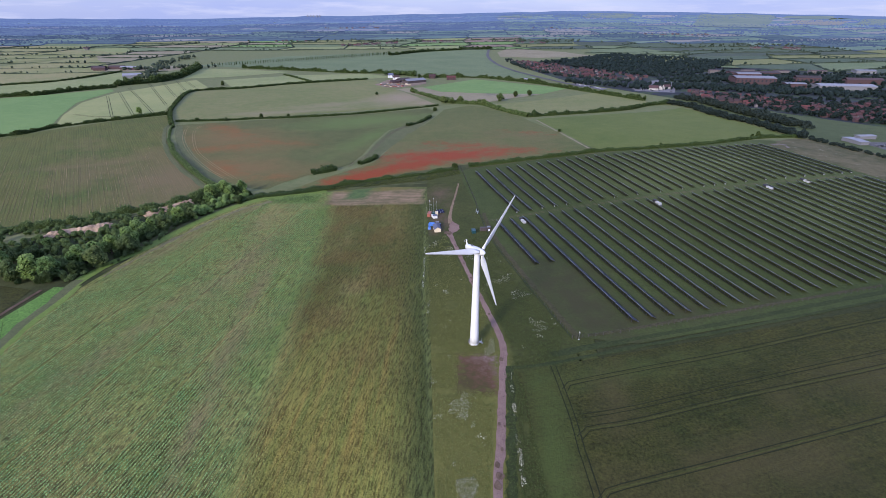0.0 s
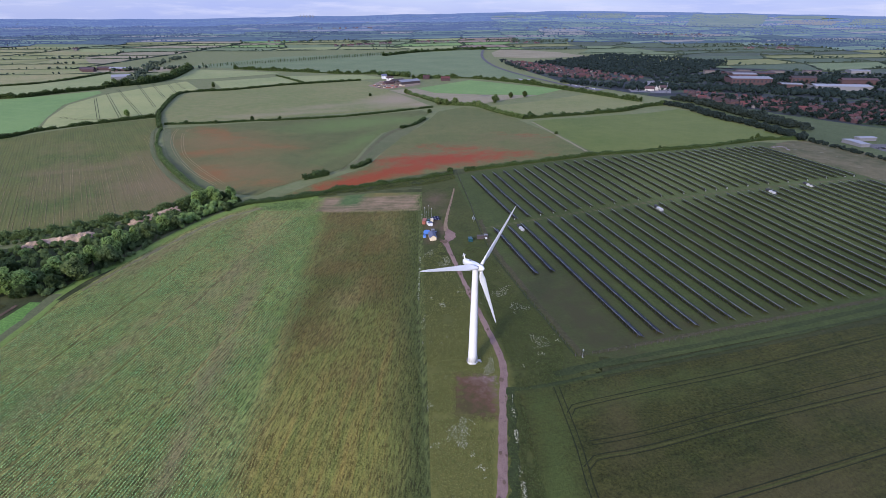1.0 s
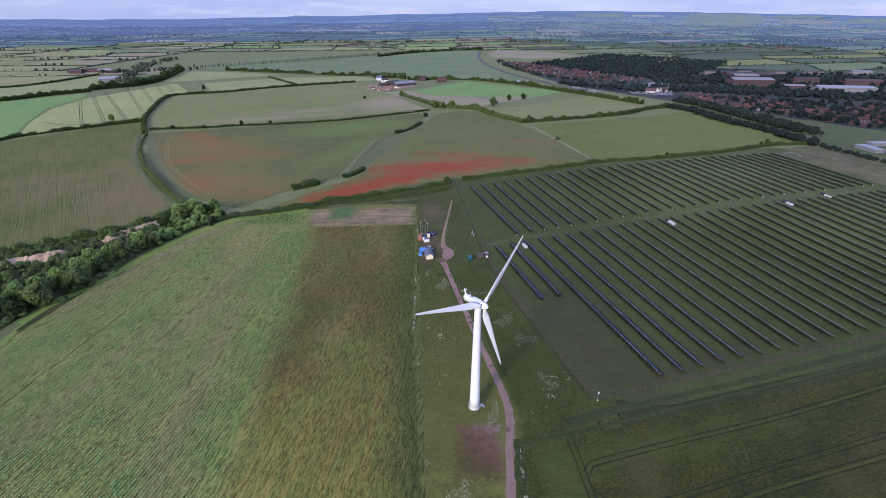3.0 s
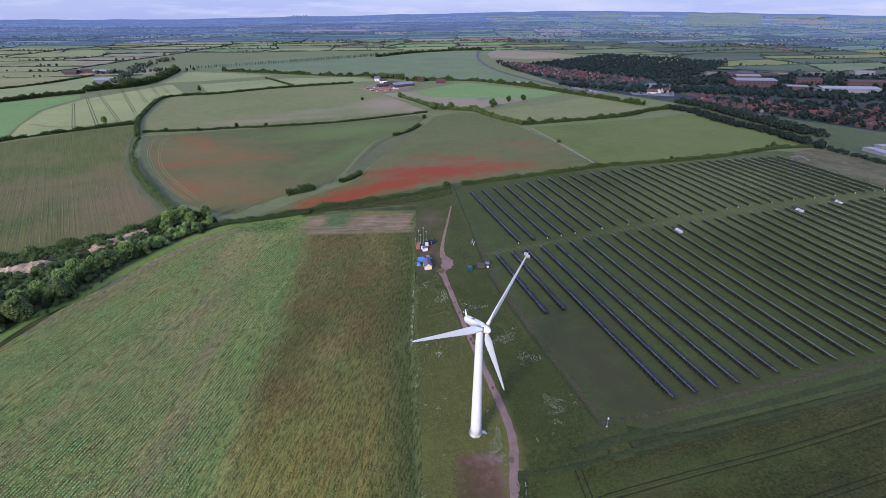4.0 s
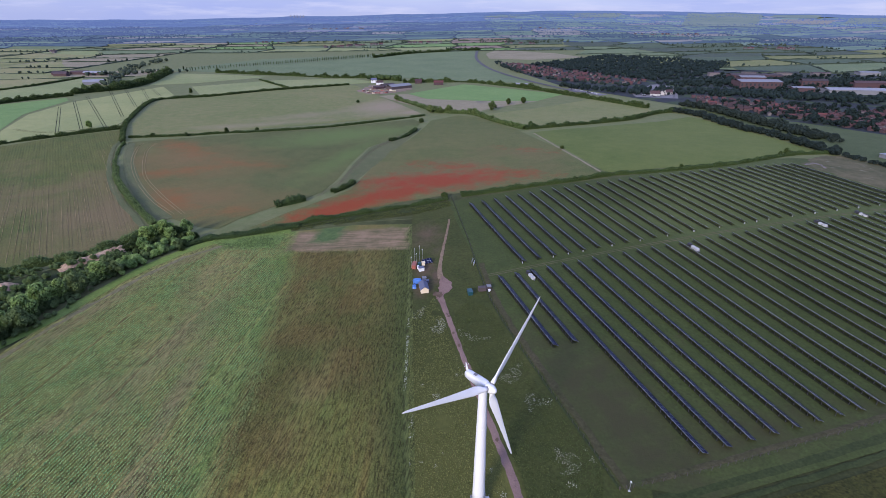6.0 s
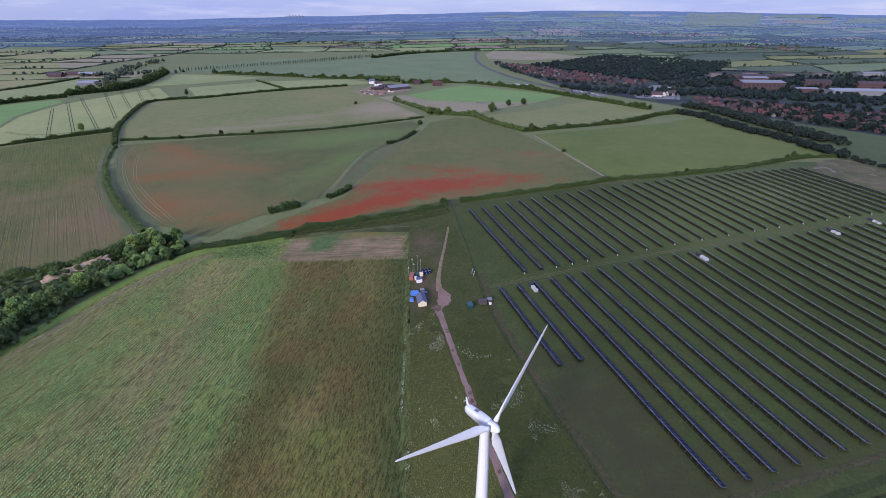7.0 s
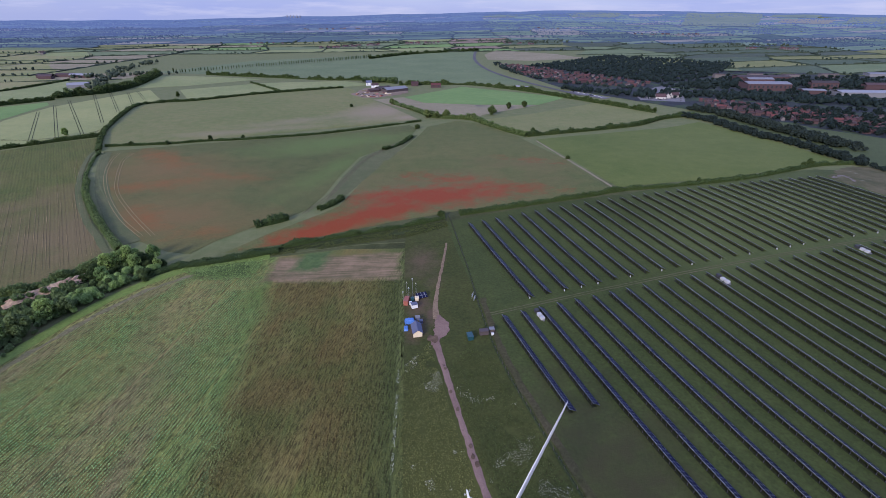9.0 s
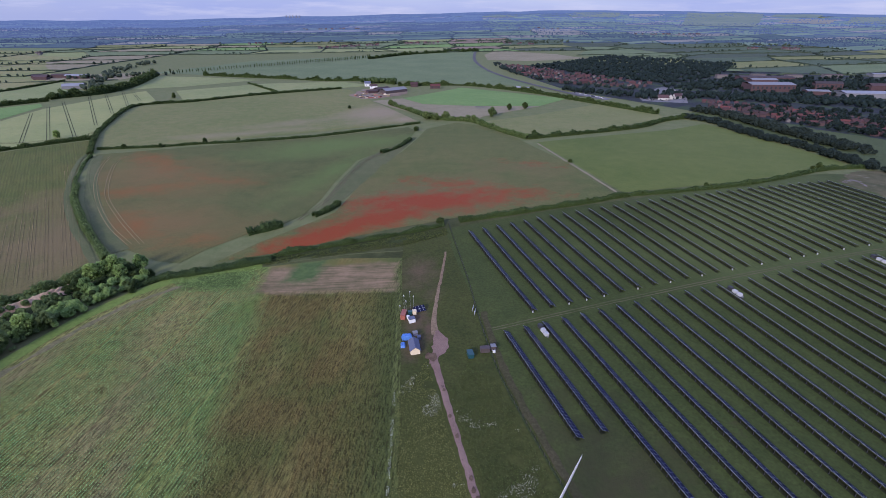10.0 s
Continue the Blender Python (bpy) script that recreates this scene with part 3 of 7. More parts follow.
# Paler, bluer leaves: distance haze put into the colour.
M_FARHEDGE = foliage("far_hedge_leaves", (0.034, 0.052, 0.040), (0.072, 0.098, 0.074))
M_OLDTRACK = earth("dry_strip", (0.034, 0.038, 0.014), (0.060, 0.052, 0.028), mid=0.2, contrast=0.4)
M_EDGE = earth("field_edge_grass", (0.091, 0.144, 0.029), (0.133, 0.180, 0.045), contrast=0.3)
M_THIN = earth("thin_soil", (0.093, 0.098, 0.046), (0.157, 0.133, 0.074), big=0.05, mid=0.2, contrast=0.5)
M_VIVID = earth("vivid_grass", (0.060, 0.135, 0.024), (0.105, 0.195, 0.045), contrast=0.6, relief=0.6)
M_BRIGHT = earth("bright_grass", (0.104, 0.179, 0.056), (0.140, 0.214, 0.071), contrast=0.18)
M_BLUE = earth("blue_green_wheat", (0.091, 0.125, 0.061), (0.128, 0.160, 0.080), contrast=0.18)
M_DARKG = earth("dark_grass", (0.041, 0.059, 0.042), (0.063, 0.080, 0.054), contrast=0.2)
# Meadow green darkened, with the shade between the belts put into the colour.
M_COPSE = earth("painted_shade_meadow", (0.044, 0.062, 0.024), (0.070, 0.088, 0.036), contrast=0.35)
M_DEEP = earth("deep_green_field", (0.048, 0.074, 0.044), (0.073, 0.097, 0.058), contrast=0.25)
M_PINK = earth("bare_soil_field", (0.150, 0.110, 0.085), (0.200, 0.150, 0.120), contrast=0.2)
M_TRACK = earth("track_stone", (0.149, 0.097, 0.083), (0.204, 0.137, 0.117), big=0.06, mid=0.35, fine=2.5, contrast=0.25, spots=((0.075, 0.050, 0.044), 0.62, 0.30))
M_DIRT = earth("worn_soil", (0.069, 0.046, 0.030), (0.131, 0.090, 0.065), big=0.05, mid=0.2, contrast=0.3)
M_CLAY = earth("bare_clay", (0.228, 0.161, 0.110), (0.432, 0.310, 0.210), big=0.08, mid=0.3, contrast=0.35, relief=0.8)
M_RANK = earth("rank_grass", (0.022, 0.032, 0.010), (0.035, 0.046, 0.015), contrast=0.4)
# Shade under the panel rows, put into a dark ground colour.
M_ROWSHADE = earth("row_shade_soil", (0.012, 0.015, 0.008), (0.022, 0.026, 0.013), contrast=0.4)
M_RUT = earth("wheel_rut", (0.013, 0.017, 0.006), (0.019, 0.022, 0.009), contrast=0.3)
# The blue tint here paints haze over the town.
M_TOWN = earth("town_ground", (0.014, 0.020, 0.023), (0.031, 0.034, 0.043), mid=0.03, fine=0.3, contrast=0.35, spots=((0.035, 0.055, 0.025), 0.5, 0.03))
M_ASPHALT = earth("asphalt", (0.06, 0.06, 0.066), (0.10, 0.097, 0.104), mid=0.2, fine=3, contrast=0.2)
M_CARPARK = earth("worn_asphalt", (0.110, 0.110, 0.122), (0.160, 0.156, 0.168), mid=0.1, fine=2, contrast=0.25)
M_WHITE = plain("white_paint", (0.60, 0.61, 0.64), 0.4, vary=0.05, scale=0.4, coat=0.2)
M_CABINET = plain("light_grey_cabinet", (0.36, 0.37, 0.40), 0.5, vary=0.12, scale=0.8)
M_PALEWALL = plain("white_render", (0.34, 0.33, 0.33), 0.8, vary=0.1)
M_CREAM = plain("cream_render", (0.56, 0.48, 0.36), 0.8, vary=0.08, relief=0.2)
M_SLATE = plain("blue_slate", (0.075, 0.085, 0.14), 0.55, vary=0.2, relief=0.4)
M_TARP = plain("blue_tarpaulin", (0.05, 0.14, 0.40), 0.45, vary=0.25, relief=0.5)
M_RED = plain("red_paint", (0.24, 0.075, 0.055), 0.55, vary=0.2)
M_TEAL = plain("dark_teal_paint", (0.012, 0.055, 0.068), 0.45, vary=0.2)
M_BROWNWOOD = plain("dark_timber", (0.055, 0.042, 0.045), 0.75, vary=0.3, relief=0.4)
M_GREY = plain("grey_sheet", (0.15, 0.153, 0.175), 0.55, metal=0.1, vary=0.15)
M_LIGHTROOF = plain("pale_roof_sheet", (0.18, 0.185, 0.215), 0.5, vary=0.12)
M_STEEL = plain("galvanised_steel", (0.42, 0.43, 0.45), 0.45, metal=0.8, vary=0.15)
M_CONCRETE = plain("concrete", (0.42, 0.41, 0.39), 0.85, vary=0.15, relief=0.3)
M_BARK = plain("bark", (0.09, 0.07, 0.05), 0.9, vary=0.3, relief=0.6)
M_RENDER = plain("pale_render", (0.11, 0.098, 0.104), 0.85, vary=0.15)
M_BRICK = plain("red_brick", (0.052, 0.028, 0.033), 0.85, vary=0.2, relief=0.3)


def tiles(name, stops):
    """Roof tiles that differ from house to house."""
    m, n, l, b = material(name)
    co = n.new("ShaderNodeTexCoord").outputs["Object"]
    rnd = n.new("ShaderNodeObjectInfo").outputs["Random"]
    isl = n.new("ShaderNodeNewGeometry").outputs["Random Per Island"]
    rnd = value(n, l, "FRACT", value(n, l, "ADD", rnd, value(n, l, "MULTIPLY", isl, 0.6)))
    col = blend(n, l, 1.0, ramp(n, l, rnd, stops), ramp(n, l, fuzz(n, l, co, 1.4, 5, 0.7), [(0.3, (0.7,) * 3), (0.7, (1.3,) * 3)]), "MULTIPLY")
    l.new(col, b.inputs["Base Color"])
    b.inputs["Roughness"].default_value = 0.8
    bump(n, l, b, fuzz(n, l, co, 6, 3), 0.4, 0.05)
    return m


M_TILE = tiles("red_roof_tile", [(0.0, (0.018, 0.012, 0.014)), (0.5, (0.042, 0.015, 0.017)), (1.0, (0.085, 0.021, 0.021))])
M_TILE_B = tiles("brown_roof_tile", [(0.0, (0.024, 0.018, 0.021)), (1.0, (0.056, 0.028, 0.031))])
M_GLASS = plain("window_glass", (0.03, 0.035, 0.045), 0.08, vary=0.2)
M_BLACK = plain("dark_rubber", (0.02, 0.02, 0.022), 0.6, vary=0.2)
M_LEAF = foliage("tree_leaves", (0.121, 0.205, 0.067), (0.278, 0.390, 0.144))
M_LEAF_D = foliage("dark_leaves", (0.035, 0.062, 0.024), (0.091, 0.129, 0.049))
M_LEAF_P = foliage("pale_leaves", (0.083, 0.128, 0.050), (0.187, 0.240, 0.100))
# Inner mass darker than tree leaves, to paint the shade inside crowns.
M_CORE = foliage("inner_shade_leaves", (0.037, 0.062, 0.022), (0.071, 0.106, 0.037))
M_LEAF_M = foliage("hedge_leaves", (0.055, 0.094, 0.037), (0.130, 0.186, 0.077))
# Dark leaf green with a blue share that paints distance haze.
M_FARWOOD = foliage("far_leaves", (0.010, 0.020, 0.020), (0.028, 0.044, 0.045))
M_TUSSOCK_D = foliage("dark_tussocks", (0.050, 0.070, 0.022), (0.100, 0.118, 0.042))
M_FLOWER = foliage("white_flowers", (0.32, 0.34, 0.27), (0.56, 0.56, 0.50))
M_TUSSOCK = foliage("grass_tussocks", (0.095, 0.118, 0.036), (0.190, 0.190, 0.072))


def panel_material():
    """Blue solar cells with pale module frames, one metre by 1.65."""
    m, n, l, b = material("solar_cells")
    co = n.new("ShaderNodeTexCoord").outputs["Object"]
    sep = n.new("ShaderNodeSeparateXYZ")
    l.new(co, sep.inputs[0])
    line = None
    for axis, pitch, w in ((0, 1.65, 0.085), (1, 1.6, 0.06)):
        f = value(n, l, "FRACT", value(n, l, "DIVIDE", value(n, l, "ADD", sep.outputs[axis], 100 * pitch + w * pitch / 2), pitch))
        e = value(n, l, "LESS_THAN", f, w)
        line = e if line is None else value(n, l, "MAXIMUM", line, e)
    shadev = n.new("ShaderNodeObjectInfo").outputs["Random"]
    cell = ramp(n, l, shadev, [(0, (0.006, 0.007, 0.027)), (1, (0.010, 0.011, 0.042))])
    l.new(blend(n, l, line, cell, (0.22, 0.245, 0.275)), b.inputs["Base Color"])
    l.new(ramp(n, l, line, [(0, (0.3,) * 3), (1, (0.5,) * 3)]), b.inputs["Roughness"])
    b.inputs["Specular IOR Level"].default_value = 0.1
    return m


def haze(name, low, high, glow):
    """Far hills and woods, with the haze of many miles of air put in as emission."""
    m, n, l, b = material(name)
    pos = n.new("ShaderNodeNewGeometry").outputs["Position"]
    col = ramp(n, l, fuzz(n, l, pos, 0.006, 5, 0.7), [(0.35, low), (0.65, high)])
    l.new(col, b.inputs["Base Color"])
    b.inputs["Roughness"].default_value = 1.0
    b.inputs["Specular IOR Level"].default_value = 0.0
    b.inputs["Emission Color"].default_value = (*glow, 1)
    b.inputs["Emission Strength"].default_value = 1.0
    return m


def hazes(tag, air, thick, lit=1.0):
    """A set of far field materials with a given haze painted into colour and emission."""
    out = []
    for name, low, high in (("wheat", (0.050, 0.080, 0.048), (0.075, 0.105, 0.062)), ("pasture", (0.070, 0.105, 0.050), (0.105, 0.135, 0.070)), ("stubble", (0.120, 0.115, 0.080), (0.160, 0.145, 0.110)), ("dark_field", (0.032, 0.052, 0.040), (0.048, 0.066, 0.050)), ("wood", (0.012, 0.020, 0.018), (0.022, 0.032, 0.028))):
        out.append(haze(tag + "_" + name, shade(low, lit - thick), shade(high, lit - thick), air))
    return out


# Blue air glow is emission on the surfaces, thinner to the east.
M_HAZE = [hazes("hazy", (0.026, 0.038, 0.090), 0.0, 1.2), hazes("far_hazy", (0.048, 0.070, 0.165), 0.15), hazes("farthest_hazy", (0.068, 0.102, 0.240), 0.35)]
M_THINHAZE = [hazes("east", (0.022, 0.033, 0.080), 0.0, 1.15), hazes("far_east", (0.034, 0.050, 0.115), 0.1, 1.25), hazes("farthest_east", (0.046, 0.068, 0.150), 0.2, 1.4)]
M_POST = plain("weathered_post", (0.026, 0.027, 0.034), 0.7, metal=0.0, vary=0.2)
M_PANEL = panel_material()
M_EDGEMETAL = plain("anodised_edge", (0.26, 0.30, 0.30), 0.6, metal=0.2, vary=0.15)

# ---- ground: one sheet to the hills ----
def build_ground():
    radii, r = [0.0], 0.0
    while r < 4900:
        r += max(9.0, r * 0.028)
        radii.append(min(r, 4900.0))
    n, bm = 300, bmesh.new()
    rings = []
    for r in radii[1:]:
        rings.append([bm.verts.new((r * math.sin(a), 60 + r * math.cos(a), land(r * math.sin(a), 60 + r * math.cos(a)) - 0.02)) for a in [2 * math.pi * i / n for i in range(n)]])
    mid = bm.verts.new((0, 60, land(0, 60) - 0.02))
    for i in range(n):
        bm.faces.new((mid, rings[0][(i + 1) % n], rings[0][i]))
    for a, b in zip(rings, rings[1:]):
        for i in range(n):
            bm.faces.new((a[i], a[(i + 1) % n], b[(i + 1) % n], b[i]))
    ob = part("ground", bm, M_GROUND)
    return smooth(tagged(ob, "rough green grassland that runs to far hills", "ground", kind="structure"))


build_ground()


def horizon_ring():
    """Open ground on the last ridge before the sky, its haze painted in as glow."""
    bm, rows = bmesh.new(), []
    for i in range(91):
        a = radians(-50 + i * 100 / 90)
        rows.append([bm.verts.new((r * math.sin(a), 60 + r * math.cos(a), land(r * math.sin(a), 60 + r * math.cos(a)) + 3.0)) for r in (4640, 4720, 4800, 4896)])
    for p, q in zip(rows, rows[1:]):
        for k in range(3):
            bm.faces.new((p[k], q[k], q[k + 1], p[k + 1]))
    bmesh.ops.recalc_face_normals(bm, faces=bm.faces[:])
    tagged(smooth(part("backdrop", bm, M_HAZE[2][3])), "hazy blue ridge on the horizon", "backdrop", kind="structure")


horizon_ring()

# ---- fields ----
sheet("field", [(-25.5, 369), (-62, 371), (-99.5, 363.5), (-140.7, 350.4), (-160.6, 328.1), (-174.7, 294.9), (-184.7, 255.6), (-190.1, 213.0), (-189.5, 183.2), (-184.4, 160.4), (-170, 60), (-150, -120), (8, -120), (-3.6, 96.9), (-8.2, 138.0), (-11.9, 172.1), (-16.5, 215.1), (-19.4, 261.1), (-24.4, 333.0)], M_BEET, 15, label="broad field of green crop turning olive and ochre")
sheet("field", [(-24.6, 333.0), (-19.6, 261.1), (-16.7, 215.1), (-12.1, 172.1), (-8.4, 138.0), (-3.8, 96.9), (7.8, -120), (30, -120), (27.5, 97), (25.6, 138), (23.9, 150), (40, 156.5), (57, 175.5), (48, 205), (31, 268), (20, 322), (5, 406), (-26, 388)], M_WESTVERGE, 6, off=0.1, label="flowery grass verge along the farm track")
sheet("field", [(23.7, 150.3), (37.8, 154.4), (71.9, 164.0), (113.9, 175.8), (189.6, 198.4), (420, 265), (330, 20), (140, -120), (30, -120), (26.5, 97.4)], M_WHEAT, 15, label="dark green young wheat field with wheel tracks")
sheet("field", [(-700, 370), (-502.2, 523.1), (-474.0, 565.0), (-429.6, 621.9), (-386.9, 654.1), (-318, 525), (-274, 450), (-198, 365), (-206, 345.0), (-230, 325), (-260, 300), (-295.9, 289), (-420, 225), (-640, 200)], M_BROWN, 25, label="thin green crop on brown drilled soil")
sheet("field", [(-345.2, 596.0), (-334.6, 599.8), (-256.0, 631.0), (-135.8, 675.7), (-49.9, 722.9), (-39.0, 702.2), (-42.3, 668.3), (-60, 619.6), (-86, 574.8), (-93, 513.9), (-94.8, 469.0), (-99.2, 438.1), (-109.0, 420.6), (-126.7, 407.3), (-143.8, 385.7), (-151.4, 369.4), (-166.3, 372.5), (-195.7, 389.5), (-229, 424), (-258, 458), (-296, 520)], M_POPPY_W, 20, label="barley field with faded rusty poppy drifts")
sheet("field", [(-27.3, 711.2), (8.1, 749.1), (39.7, 722.5), (72.0, 648.9), (99.0, 544.7), (113.4, 446.5), (85.3, 434.7), (30.7, 420.8), (6.8, 420.9), (-35.5, 407.3), (-71.0, 392.9), (-96.2, 381.3), (-131.7, 369.5), (-114.2, 395.4), (-91.9, 421.6), (-78.4, 440.7), (-72.0, 497.3), (-67.7, 551.8), (-46.0, 605.9), (-33.6, 668.3)], M_POPPY_E, 20, label="barley field with vivid red poppy drifts")
sheet("field", [(-89.7, 442.7), (-83.3, 442.4), (-74, 497.3), (-69.7, 551.8), (-48.0, 605.9), (-35.6, 668.3), (-40, 668.3), (-57.5, 619.6), (-83, 574.8), (-90, 513.9), (-91.8, 468.9)], M_ROUGH, 20, off=0.1, label="narrow grass margin between two barley fields")
sheet("field", [(89.3, 627.1), (166.0, 656.2), (248.6, 691.4), (305.0, 732.1), (314, 700), (319, 652), (329, 598), (331, 556), (331, 534), (322, 522), (294.7, 508.6), (198.1, 467.9), (120.5, 450.9)], M_PASTURE, 25, label="smooth light green pasture inside hedges")
sheet("field", [(38.9, 751.0), (112.0, 794.5), (230.0, 895.2), (245.8, 882.4), (275, 804.4), (272, 770.0), (174.3, 696.4), (88, 653.7), (55, 683.1)], M_OLIVE, 25, label="olive green barley field below a hedge")
sheet("field", [(-75.5, 947.9), (20.8, 1070.8), (184.9, 938.3), (130.0, 866.2), (36.9, 871.1), (-39.8, 891.0)], M_BRIGHT, 30, label="bright green grass field")
sheet("field", [(-122.0, 923.7), (-75.8, 947.5), (-40.2, 890.0), (36.9, 870.1), (130.0, 865.2), (42.5, 785.1), (24.5, 752), (-26.2, 788), (-80.3, 857.0)], M_TAN, 30, label="pale tan hay field below the farm")
sheet("field", [(-353, 619.8), (-399, 695.1), (-456, 868), (-402.2, 905.2), (-324.8, 981.5), (-186.9, 1062.8), (-122.4, 923.2), (-80.8, 843.4), (-40.7, 759.4), (-96.0, 727.0), (-222.7, 665.8), (-298.6, 631.9)], M_NFIELD, 30, label="wide grey-green barley field with bare patches")
sheet("field", [(-482.8, 578.4), (-525.2, 648.5), (-571.4, 748.2), (-584.3, 847.9), (-543.1, 1022.4), (-536.6, 1030.3), (-464.4, 927.2), (-462, 893), (-472, 868.5), (-416, 703.5), (-395.4, 663.7), (-431.8, 628.4)], M_TRAM, 30, label="pale barley field crossed by tramlines")
sheet("field", [(-860, 640), (-724.5, 777.7), (-673.0, 829.5), (-622.0, 892.7), (-600.1, 867.5), (-578.6, 748.0), (-527.2, 646.5), (-489.1, 580.3), (-510.7, 534.9), (-700, 380)], M_BRIGHT, 30, label="bright green grass field by a hedge")
sheet("field", [(-1010, 760), (-848.1, 918.7), (-773.7, 1038.3), (-781.3, 1165.8), (-667.5, 1016.5), (-632.5, 912.1), (-682.6, 846.0), (-739.1, 799.4), (-880, 660)], M_PALE, 40, label="pale cut grass field")
sheet("field", [(-574.5, 1051.3), (-650.3, 1265.0), (-514.8, 1239.3), (-392.0, 1196.1), (-501.8, 1086.5)], M_PALE, 40, label="pale barley strip field")
sheet("field", [(-485.9, 1034.6), (-361.4, 1135.1), (-217.7, 1168.2), (-146.0, 1108.3), (-289.1, 1013.0), (-421.7, 929.7)], M_PALE, 40, label="pale barley strip field")
sheet("field", [(-1350, 1080), (-1155.2, 1269.7), (-1135.6, 1477.3), (-1118.7, 1573.5), (-849.5, 1243.4), (-787.4, 1060.5), (-868.3, 945.8), (-1020, 800)], M_MIXED, 50, label="grey-green field on a low rise")
sheet("field", [(-1617.5, 1802.1), (-1314.1, 1800.3), (-1171.0, 1734.2), (-1130.9, 1591.3), (-1223.7, 1348.2)], M_MIXED, 60, label="grey-green field on a low rise")
sheet("field", [(-689.9, 1327.8), (-570.4, 1635.6), (-259.6, 1822.2), (90.7, 1979.3), (70.4, 1682.6), (82, 1430), (103.2, 1293.5), (154.7, 1084.1), (21.6, 1122.5), (-159.3, 1200.5), (-430.4, 1241.8), (-531.0, 1283.6)], M_BLUE, 50, label="vast blue-green wheat field")
sheet("field", [(108.7, 1839.4), (160.0, 2015.7), (343.3, 1868.1), (405.3, 1714.7), (233.1, 1625.7), (107.6, 1661.9)], M_TAN, 50, label="tan ripe field beside the road")
sheet("field", [(-2.9, 403.1), (119.5, 435.9), (290.1, 499), (330, 497), (345, 372.3), (420, 270), (192.4, 203.5), (73.1, 168.7), (49.6, 172.9), (40.1, 202.8), (22.7, 265.5), (12.3, 320.2)], M_VERGE, 8, off=0.22, label="mown grass between the solar rows")
sheet("field", ragged([(283, 474), (293, 487), (312, 501), (329, 512), (345, 510), (366, 470), (372, 400), (322, 352)], 2.0, 3.0), M_SANDY, 12, off=0.36, label="thin sandy grass at the solar field edge")
sheet("field", [(-206, 186), (-200, 178), (-192, 168), (-178, 130), (-186, 110), (-198, 128), (-206, 150)], M_VIVID, 10, off=0.15, label="vivid green strip of young crop")
sheet("field", [(-197, 214), (-204, 214), (-206, 186), (-192, 168), (-194, 190)], M_VIVID, 10, off=0.15, label="vivid green strip of young crop")
sheet("field", [(-300, 205), (-231, 214), (-213, 211), (-211, 190), (-208, 160), (-200, 128), (-260, 100), (-330, 150)], M_WHEAT, 12, off=0.12, label="dark green crop corner beyond the drain")
ribbon("verge", [(-192, 216), (-190.5, 200), (-190, 183), (-187, 162), (-176, 120), (-168, 70)], [3, 4, 4.5, 5, 5, 5], M_EDGE, 0.3, "rough green grass beside the crop", "grass", 4, 1.6)

# far patchwork beyond the measured fields
def far_patchwork():
    rnd = random.Random(11)
    mats = [M_BLUE, M_DARKG, M_BRIGHT, M_BLUE, M_BRIGHT, M_PALE, M_TAN, M_BLUE, M_PINK, M_MIXED]
    ca, sa = math.cos(radians(14)), math.sin(radians(14))
    lines, far = [], {}
    for i in range(-30, 31):
        for j in range(4, 43):
            w, d = 235, 132
            corners = []
            for a, b in ((0, 0), (1, 0), (1, 1), (0, 1)):
                jx = 60 * noise.noise(((i + a) * 3.7, (j + b) * 2.3, 1)) * 2
                jy = 36 * noise.noise(((i + a) * 2.9, (j + b) * 3.1, 5)) * 2
                u, v = (i + a) * w + jx + (j + b) * 33, (j + b) * d + jy
                corners.append((u * ca - v * sa, u * sa + v * ca))
            cx, cy = sum(c[0] for c in corners) / 4, sum(c[1] for c in corners) / 4
            r, az = math.hypot(cx, cy - 60), math.degrees(math.atan2(cx, cy - 60))
            keep = r < 4790 and abs(az) < 46 and cy > 1080 and r > (1900 if -32 < az < 16 else 1350 if az <= -32 else 1250)
            if not keep:
                continue
            if max(math.hypot(c[0], c[1] - 60) for c in corners) > 4880:
                continue
            shrunk = [(cx + (x - cx) * 0.97, cy + (y - cy) * 0.96) for x, y in corners]
            k = rnd.choice([M_OLIVE, M_TAN, M_MIXED, M_BRIGHT, M_BLUE, M_PALE, M_TAN, M_MIXED, M_BLUE, M_OLIVE] if az < -4 else mats if az < 8 else rnd.choice(([M_DARKG, M_DEEP, M_BLUE], [M_DEEP, M_DARKG, M_DEEP, M_OLIVE])))
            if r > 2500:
                air = (M_THINHAZE if az > 3 else M_HAZE)[0 if r < 3100 else 1 if r < 3900 else 2]
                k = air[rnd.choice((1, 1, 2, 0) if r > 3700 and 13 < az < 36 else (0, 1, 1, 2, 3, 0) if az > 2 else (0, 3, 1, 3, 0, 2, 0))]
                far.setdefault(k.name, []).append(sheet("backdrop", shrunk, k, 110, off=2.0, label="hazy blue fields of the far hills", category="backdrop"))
                lines.append((corners[0], corners[1], r))
                lines.append((corners[1], corners[2], r))
                continue
            sheet("field", shrunk, k, 80, off=-0.1, label="distant field in a hedged patchwork")
            lines.append((corners[0], corners[1], r))
            lines.append((corners[1], corners[2], r))
    for obs in far.values():
        bm = bmesh.new()
        for ob in obs:
            bm.from_mesh(ob.data)
        bm.to_mesh(obs[0].data)
        bm.free()
        for ob in obs[1:]:
            bpy.data.objects.remove(ob)
    return lines


FAR_LINES = far_patchwork()


